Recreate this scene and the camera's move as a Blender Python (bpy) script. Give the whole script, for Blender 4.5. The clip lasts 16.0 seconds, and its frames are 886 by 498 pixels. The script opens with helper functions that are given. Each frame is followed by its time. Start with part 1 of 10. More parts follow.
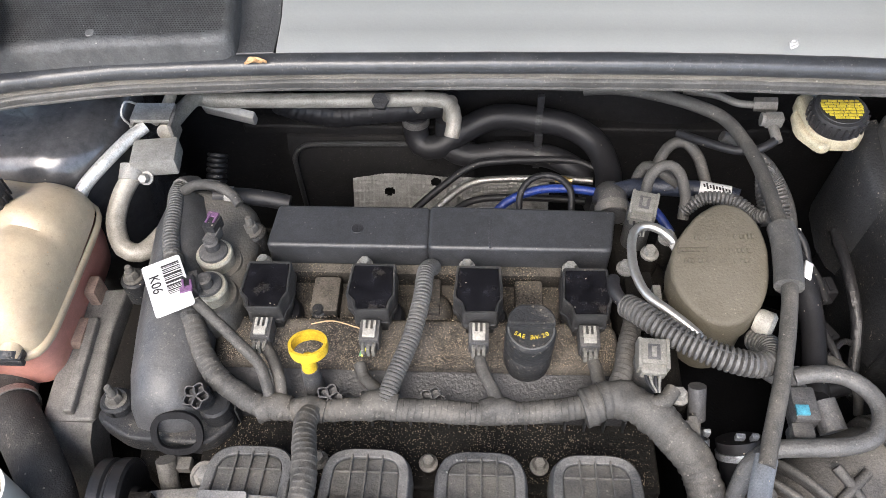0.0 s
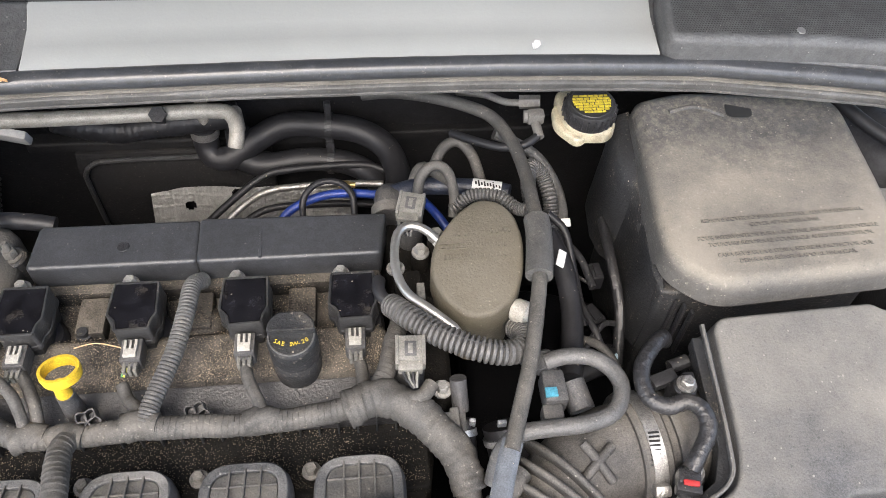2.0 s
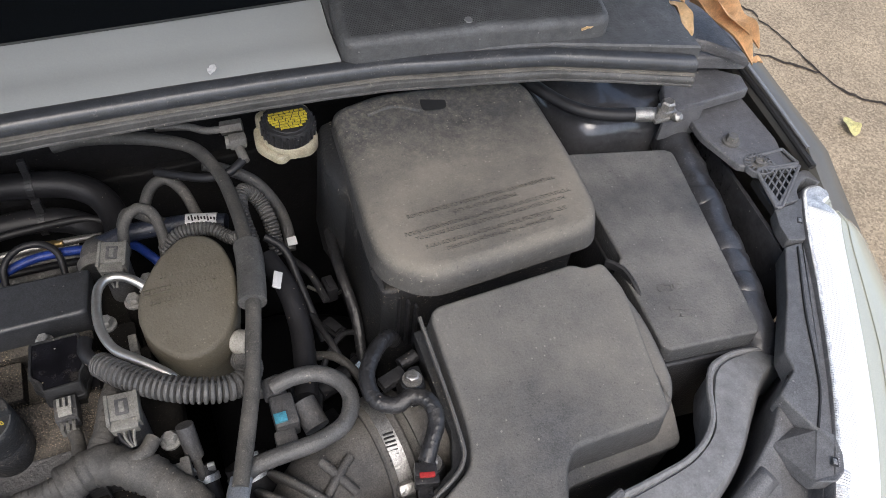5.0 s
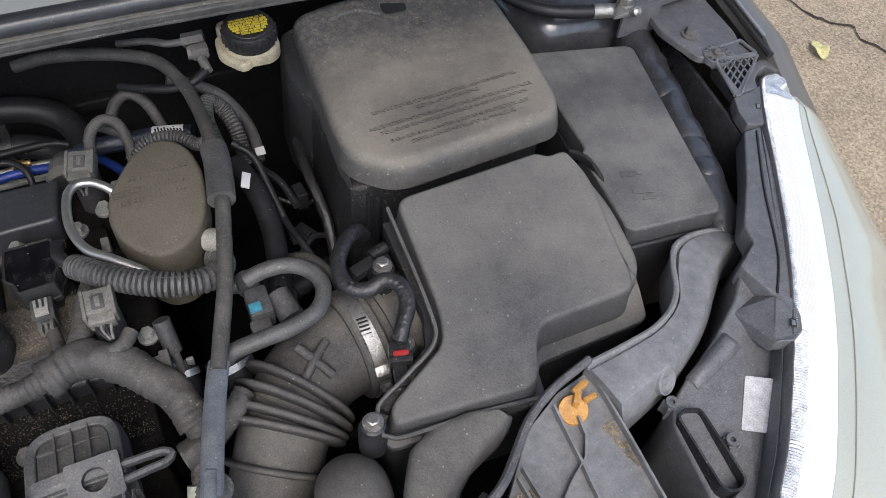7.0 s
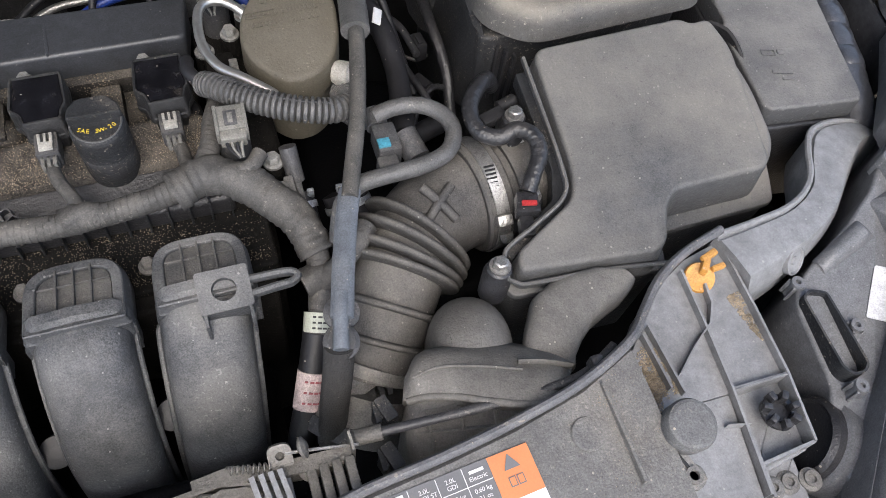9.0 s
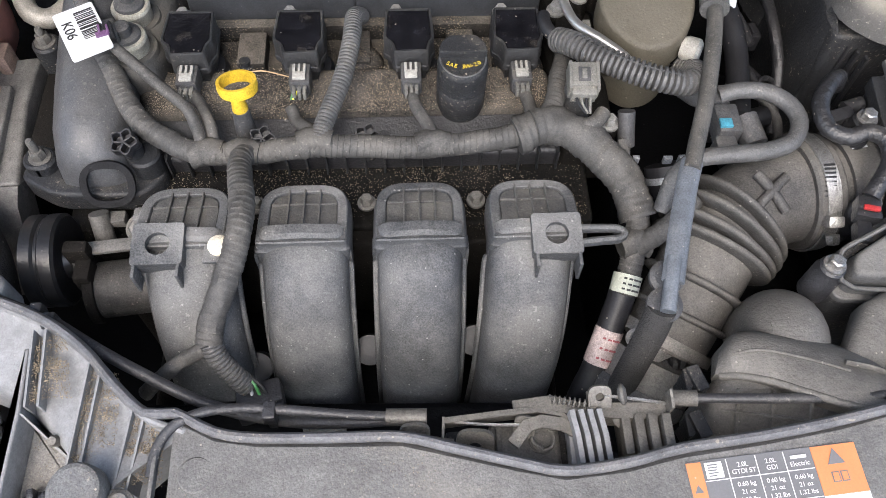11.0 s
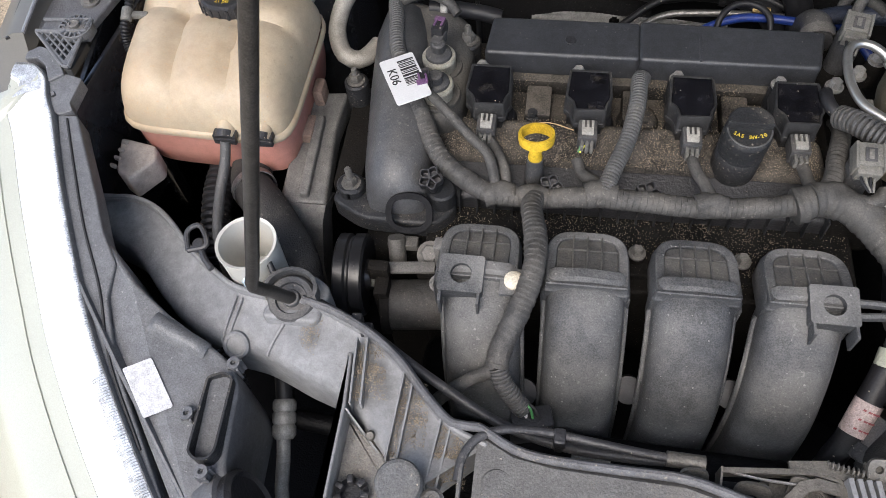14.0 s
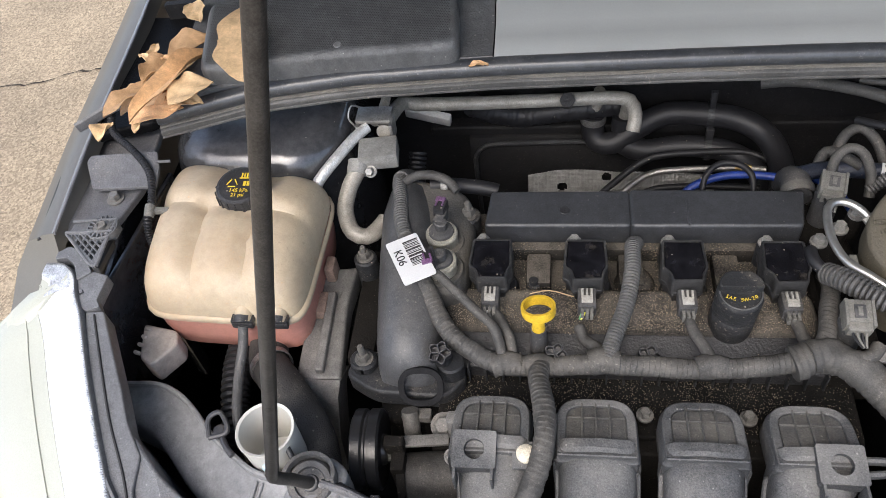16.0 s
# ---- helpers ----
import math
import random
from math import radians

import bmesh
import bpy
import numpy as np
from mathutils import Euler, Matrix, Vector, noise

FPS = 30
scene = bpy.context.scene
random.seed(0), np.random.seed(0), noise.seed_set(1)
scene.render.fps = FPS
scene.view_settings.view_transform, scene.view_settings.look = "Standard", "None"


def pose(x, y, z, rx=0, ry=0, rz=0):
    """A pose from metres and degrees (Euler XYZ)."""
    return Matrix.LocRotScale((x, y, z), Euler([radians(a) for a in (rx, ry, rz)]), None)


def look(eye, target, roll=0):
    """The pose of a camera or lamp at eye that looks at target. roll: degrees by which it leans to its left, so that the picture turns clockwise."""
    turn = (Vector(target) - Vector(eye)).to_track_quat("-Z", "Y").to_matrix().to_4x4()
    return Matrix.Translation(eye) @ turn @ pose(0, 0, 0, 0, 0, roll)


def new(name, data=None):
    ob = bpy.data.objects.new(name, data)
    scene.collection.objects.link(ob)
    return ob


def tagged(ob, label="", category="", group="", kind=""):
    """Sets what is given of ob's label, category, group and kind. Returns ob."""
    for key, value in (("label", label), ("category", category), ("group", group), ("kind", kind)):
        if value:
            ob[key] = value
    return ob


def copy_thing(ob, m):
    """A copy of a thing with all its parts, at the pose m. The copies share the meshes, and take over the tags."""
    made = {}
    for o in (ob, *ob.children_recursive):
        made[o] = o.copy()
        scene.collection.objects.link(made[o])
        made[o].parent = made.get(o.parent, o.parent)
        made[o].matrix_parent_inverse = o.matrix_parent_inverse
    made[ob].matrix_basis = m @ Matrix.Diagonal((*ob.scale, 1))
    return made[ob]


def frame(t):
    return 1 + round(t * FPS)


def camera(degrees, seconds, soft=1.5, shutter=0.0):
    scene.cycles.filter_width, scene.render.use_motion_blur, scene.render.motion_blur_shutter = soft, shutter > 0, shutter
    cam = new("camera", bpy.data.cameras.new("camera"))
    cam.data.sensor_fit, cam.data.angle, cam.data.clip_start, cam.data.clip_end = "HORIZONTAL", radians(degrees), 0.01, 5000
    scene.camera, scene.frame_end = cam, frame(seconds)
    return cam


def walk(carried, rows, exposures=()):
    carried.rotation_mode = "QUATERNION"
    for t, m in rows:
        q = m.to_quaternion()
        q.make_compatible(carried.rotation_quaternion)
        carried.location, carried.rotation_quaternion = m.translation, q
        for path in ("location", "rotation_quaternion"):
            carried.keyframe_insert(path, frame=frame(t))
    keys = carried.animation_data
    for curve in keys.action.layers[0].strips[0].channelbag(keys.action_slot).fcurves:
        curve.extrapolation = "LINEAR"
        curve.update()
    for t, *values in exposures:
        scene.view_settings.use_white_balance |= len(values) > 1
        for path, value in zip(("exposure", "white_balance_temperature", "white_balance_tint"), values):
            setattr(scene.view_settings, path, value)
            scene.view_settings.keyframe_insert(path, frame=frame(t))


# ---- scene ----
cam = camera(58.2, 16.0, soft=0.5)
PATH = [
    (0, (0.005, 0.032, 1.444), (-0.079, 1.253, -0.138), -2.1),
    (0.5, (0.033, 0.028, 1.448), (-0.007, 1.248, -0.136), -1.9),
    (1, (0.063, 0.026, 1.448), (0.111, 1.244, -0.138), 0.4),
    (1.5, (0.094, 0.027, 1.447), (0.225, 1.246, -0.133), 2.5),
    (2, (0.124, 0.025, 1.452), (0.299, 1.246, -0.122), 3.6),
    (2.5, (0.153, 0.026, 1.456), (0.371, 1.243, -0.116), 4.1),
    (3, (0.178, 0.027, 1.46), (0.491, 1.243, -0.097), 6.0),
    (3.5, (0.204, 0.026, 1.465), (0.6, 1.233, -0.079), 7.1),
    (4, (0.229, 0.018, 1.47), (0.693, 1.225, -0.056), 7.2),
    (4.2, (0.228, 0.022, 1.466), (0.753, 1.213, -0.052), 8.4),
    (6.3, (0.247, -0.038, 1.438), (0.85, 1.064, -0.119), 6.1),
    (6.5, (0.244, -0.042, 1.432), (0.845, 1.053, -0.129), 5.9),
    (7, (0.227, -0.055, 1.424), (0.818, 1.014, -0.159), 5.9),
    (7.5, (0.208, -0.068, 1.41), (0.776, 0.963, -0.206), 5.6),
    (8, (0.184, -0.077, 1.399), (0.733, 0.928, -0.241), 6.7),
    (8.5, (0.162, -0.072, 1.384), (0.683, 0.893, -0.289), 8.8),
    (9, (0.137, -0.062, 1.375), (0.615, 0.867, -0.33), 10.5),
    (9.5, (0.108, -0.052, 1.367), (0.509, 0.858, -0.367), 10.2),
    (10, (0.068, -0.052, 1.369), (0.38, 0.873, -0.376), 9.2),
    (10.2, (0.053, -0.058, 1.365), (0.312, 0.885, -0.38), 7.8),
    (12.3, (-0.058, -0.083, 1.402), (-0.156, 0.912, -0.329), -2.8),
    (12.5, (-0.068, -0.085, 1.407), (-0.187, 0.91, -0.324), -3.2),
    (13, (-0.086, -0.09, 1.414), (-0.264, 0.907, -0.311), -5.2),
    (13.5, (-0.106, -0.092, 1.422), (-0.325, 0.905, -0.297), -6.3),
    (14, (-0.121, -0.095, 1.439), (-0.368, 0.919, -0.267), -7.0),
    (14.5, (-0.125, -0.091, 1.458), (-0.397, 1.011, -0.189), -7.3),
    (15, (-0.124, -0.084, 1.474), (-0.41, 1.074, -0.131), -8.2),
    (15.5, (-0.118, -0.073, 1.487), (-0.415, 1.126, -0.086), -9.5),
    (16, (-0.112, -0.069, 1.497), (-0.409, 1.181, -0.035), -10.0),
]
walk(cam, [(t, look(eye, target, roll)) for t, eye, target, roll in PATH], [(t, e, k, 10) for t, e, k in ((0.0, 1.02, 6650), (1.0, 1.16, 6700), (2.0, 1.08, 6800), (3.0, 0.88, 6850), (3.5, 0.68, 6900), (4.2, 0.33, 6750), (6.5, -0.05, 6350), (7.5, 0.0, 6350), (8.5, 0.16, 6400), (9.0, 0.47, 6450), (9.5, 0.78, 6500), (10.0, 1.02, 6500),
                                                                             (11.2, 0.7, 6450), (12.5, 0.45, 6400), (13.5, 0.32, 6450), (14.5, 0.2, 6500), (15.2, 0.22, 6500), (16.0, 0.32, 6550))])

# ---- world and light ----
world = bpy.data.worlds.new("sky")
scene.world = world
world.use_nodes = True
wn = world.node_tree
sky = wn.nodes.new("ShaderNodeTexSky")
sky.sky_type, sky.sun_disc = "NISHITA", False
sky.sun_elevation, sky.sun_rotation = radians(55), radians(200)
sky.air_density, sky.dust_density = 1.0, 3.0
pale = wn.nodes.new("ShaderNodeHueSaturation")
pale.inputs["Saturation"].default_value = 0.9
wn.links.new(sky.outputs[0], pale.inputs["Color"])
wn.links.new(pale.outputs[0], wn.nodes["Background"].inputs[0])
wn.nodes["Background"].inputs[1].default_value = 0.30
sun = new("sun", bpy.data.lights.new("sun", "SUN"))
sun.data.energy, sun.data.angle, sun.data.color = 1.5, radians(40), (1.0, 0.965, 0.92)
sun.matrix_world = look((-0.6, -3.0, 5.0), (0.1, 0.3, 0.8))


# ---- materials ----
def mat(name, col, rough=0.5, metal=0.0, dust=0.0, dust_col=(0.30, 0.25, 0.18), scale=30.0, vary=0.28, bump=0.30, bump_scale=400.0,
        spec=0.5, coat=0.0, speck=0.0, grit=None, lumps=0.35, emit=0.0, trans=0.0, sss=0.0, worn=None):
    m = bpy.data.materials.new(name)
    m.use_nodes = True
    mid = sum(dust_col) / 3
    dust_col = tuple(q + (mid - q) * 0.25 for q in dust_col)
    nt = m.node_tree
    b = nt.nodes["Principled BSDF"]
    N, L = nt.nodes.new, nt.links.new
    b.inputs["Roughness"].default_value, b.inputs["Metallic"].default_value = rough, metal
    b.inputs["Specular IOR Level"].default_value = spec
    b.inputs["Coat Weight"].default_value = coat
    b.inputs["Transmission Weight"].default_value = trans
    if sss:
        b.inputs["Subsurface Weight"].default_value = sss
        b.inputs["Subsurface Radius"].default_value = (0.02, 0.012, 0.007)
    geo = N("ShaderNodeNewGeometry")

    def noise_at(sc, detail, rough_):
        n = N("ShaderNodeTexNoise")
        n.inputs["Scale"].default_value, n.inputs["Detail"].default_value, n.inputs["Roughness"].default_value = sc, detail, rough_
        L(geo.outputs["Position"], n.inputs["Vector"])
        return n.outputs[0]

    def span(src, a0, a1, b0, b1):
        r = N("ShaderNodeMapRange")
        for k, val in enumerate((a0, a1, b0, b1)):
            r.inputs[k + 1].default_value = val
        L(src, r.inputs[0])
        return r.outputs[0]

    def calc(op, p, q):
        c = N("ShaderNodeMath")
        c.operation = op
        for k, val in enumerate((p, q)):
            if isinstance(val, (int, float)):
                c.inputs[k].default_value = val
            else:
                L(val, c.inputs[k])
        return c.outputs[0]

    def blend(fac, p, q, kind="MIX"):
        x = N("ShaderNodeMix")
        x.data_type, x.blend_type = "RGBA", kind
        for k, val in ((0, fac), (6, p), (7, q)):
            if isinstance(val, (int, float)):
                x.inputs[k].default_value = val
            elif isinstance(val, tuple):
                x.inputs[k].default_value = (*val, 1)
            else:
                L(val, x.inputs[k])
        return x.outputs[2]
    coarse, fine = noise_at(scale, 8, 0.65), noise_at(760.0, 4, 0.7)
    colour = blend(1.0, col, span(coarse, 0.25, 0.75, 1 - vary, 1 + vary), "MULTIPLY")
    if vary > 0.1:
        colour = blend(1.0, colour, span(noise_at(95.0, 8, 0.7), 0.3, 0.7, 1 - 0.9 * vary, 1 + 0.9 * vary), "MULTIPLY")
    g = min(0.32, vary * 0.9) if grit is None else min(0.32, grit * 1.1)
    if g:
        colour = blend(1.0, colour, span(fine, 0.32, 0.68, 1 - g, 1 + g), "MULTIPLY")
    if dust:
        # settled dust: patchy and grainy, mostly on faces that look up
        low = noise_at(scale * 0.7, 8, 0.65)
        lumpy = calc("ADD", low, calc("MULTIPLY", calc("SUBTRACT", fine, 0.5), lumps))
        amount = span(lumpy, 0.64 - dust * 0.38, 0.90 - dust * 0.28, 0.0, min(1.0, dust * 1.15))
        sep = N("ShaderNodeSeparateXYZ")
        L(geo.outputs["Normal"], sep.inputs[0])
        mask = calc("MULTIPLY", amount, span(sep.outputs[2], 0.0, 0.92, 0.10, 1.0))
        if worn:
            # wiped and weathered beyond a line across the part
            sp = N("ShaderNodeSeparateXYZ")
            L(geo.outputs["Position"], sp.inputs[0])
            edge = calc("ADD", sp.outputs[1], calc("MULTIPLY", calc("SUBTRACT", noise_at(26.0, 9, 0.7), 0.5), 0.14))
            gone = calc("MULTIPLY", span(edge, worn[0], worn[1], 0.0, 0.85), span(noise_at(120.0, 6, 0.75), 0.38, 0.55, 0.25, 1.0))
            mask = calc("MULTIPLY", mask, calc("SUBTRACT", 1.0, gone))
        colour = blend(mask, colour, dust_col)
        # small crusts of dirt and bare spots
        if dust > 0.2:
            crust = calc("MULTIPLY", span(noise_at(330.0, 4, 0.55), 0.62, 0.66, 0.0, 1.0), span(low, 0.42, 0.6, 0.0, 0.45))
            colour = blend(crust, colour, tuple(min(0.8, q * 1.3) for q in dust_col))
            bare = calc("MULTIPLY", span(noise_at(250.0, 5, 0.6), 0.36, 0.33, 0.0, 1.0), span(low, 0.58, 0.42, 0.1, 0.55))
            colour = blend(bare, colour, tuple(q * 0.6 for q in col))
        # single pale specks
        vo = N("ShaderNodeTexVoronoi")
        vo.inputs["Scale"].default_value = 260
        L(geo.outputs["Position"], vo.inputs["Vector"])
        sc = N("ShaderNodeSeparateColor")
        L(vo.outputs["Color"], sc.inputs[0])
        dot = calc("MULTIPLY", calc("LESS_THAN", vo.outputs["Distance"], calc("MULTIPLY", sc.outputs[1], 0.26)), calc("GREATER_THAN", sc.outputs[0], 0.93 - 0.06 * dust))
        colour = blend(calc("MULTIPLY", dot, 0.7), colour, tuple(min(0.8, c * 1.35) for c in dust_col))
        L(span(mask, 0.0, 1.0, rough, 0.92), b.inputs["Roughness"])
    if speck:
        # single grains of sand
        v = N("ShaderNodeTexVoronoi")
        v.inputs["Scale"].default_value = 480
        L(geo.outputs["Position"], v.inputs["Vector"])
        n3 = N("ShaderNodeTexNoise")
        n3.inputs["Scale"].default_value, n3.inputs["Detail"].default_value = 24, 6
        L(geo.outputs["Position"], n3.inputs["Vector"])
        r4 = N("ShaderNodeMapRange")
        r4.inputs[1].default_value, r4.inputs[2].default_value = 0.36, 0.72
        r4.inputs[4].default_value = 0.48 * speck
        L(n3.outputs[0], r4.inputs[0])
        lt = N("ShaderNodeMath")
        lt.operation = "LESS_THAN"
        L(v.outputs["Distance"], lt.inputs[0])
        L(r4.outputs[0], lt.inputs[1])
        mx2 = N("ShaderNodeMix")
        mx2.data_type = "RGBA"
        L(lt.outputs[0], mx2.inputs[0])
        L(colour, mx2.inputs[6])
        hs = N("ShaderNodeMix")
        hs.data_type = "RGBA"
        L(v.outputs["Color"], hs.inputs[0])
        hs.inputs[6].default_value, hs.inputs[7].default_value = (0.09, 0.075, 0.055, 1), (0.27, 0.225, 0.165, 1)
        L(hs.outputs[2], mx2.inputs[7])
        colour = mx2.outputs[2]
    L(colour, b.inputs["Base Color"])
    if emit:
        L(colour, b.inputs["Emission Color"])
        b.inputs["Emission Strength"].default_value = emit
    if bump:
        n4 = N("ShaderNodeTexNoise")
        n4.inputs["Scale"].default_value, n4.inputs["Detail"].default_value = bump_scale, 5
        L(geo.outputs["Position"], n4.inputs["Vector"])
        bp = N("ShaderNodeBump")
        bp.inputs["Strength"].default_value, bp.inputs["Distance"].default_value = min(1.0, bump * 2.0), 0.0012
        L(n4.outputs[0], bp.inputs["Height"])
        L(bp.outputs[0], b.inputs["Normal"])
    return m


DUST = (0.27, 0.225, 0.165)
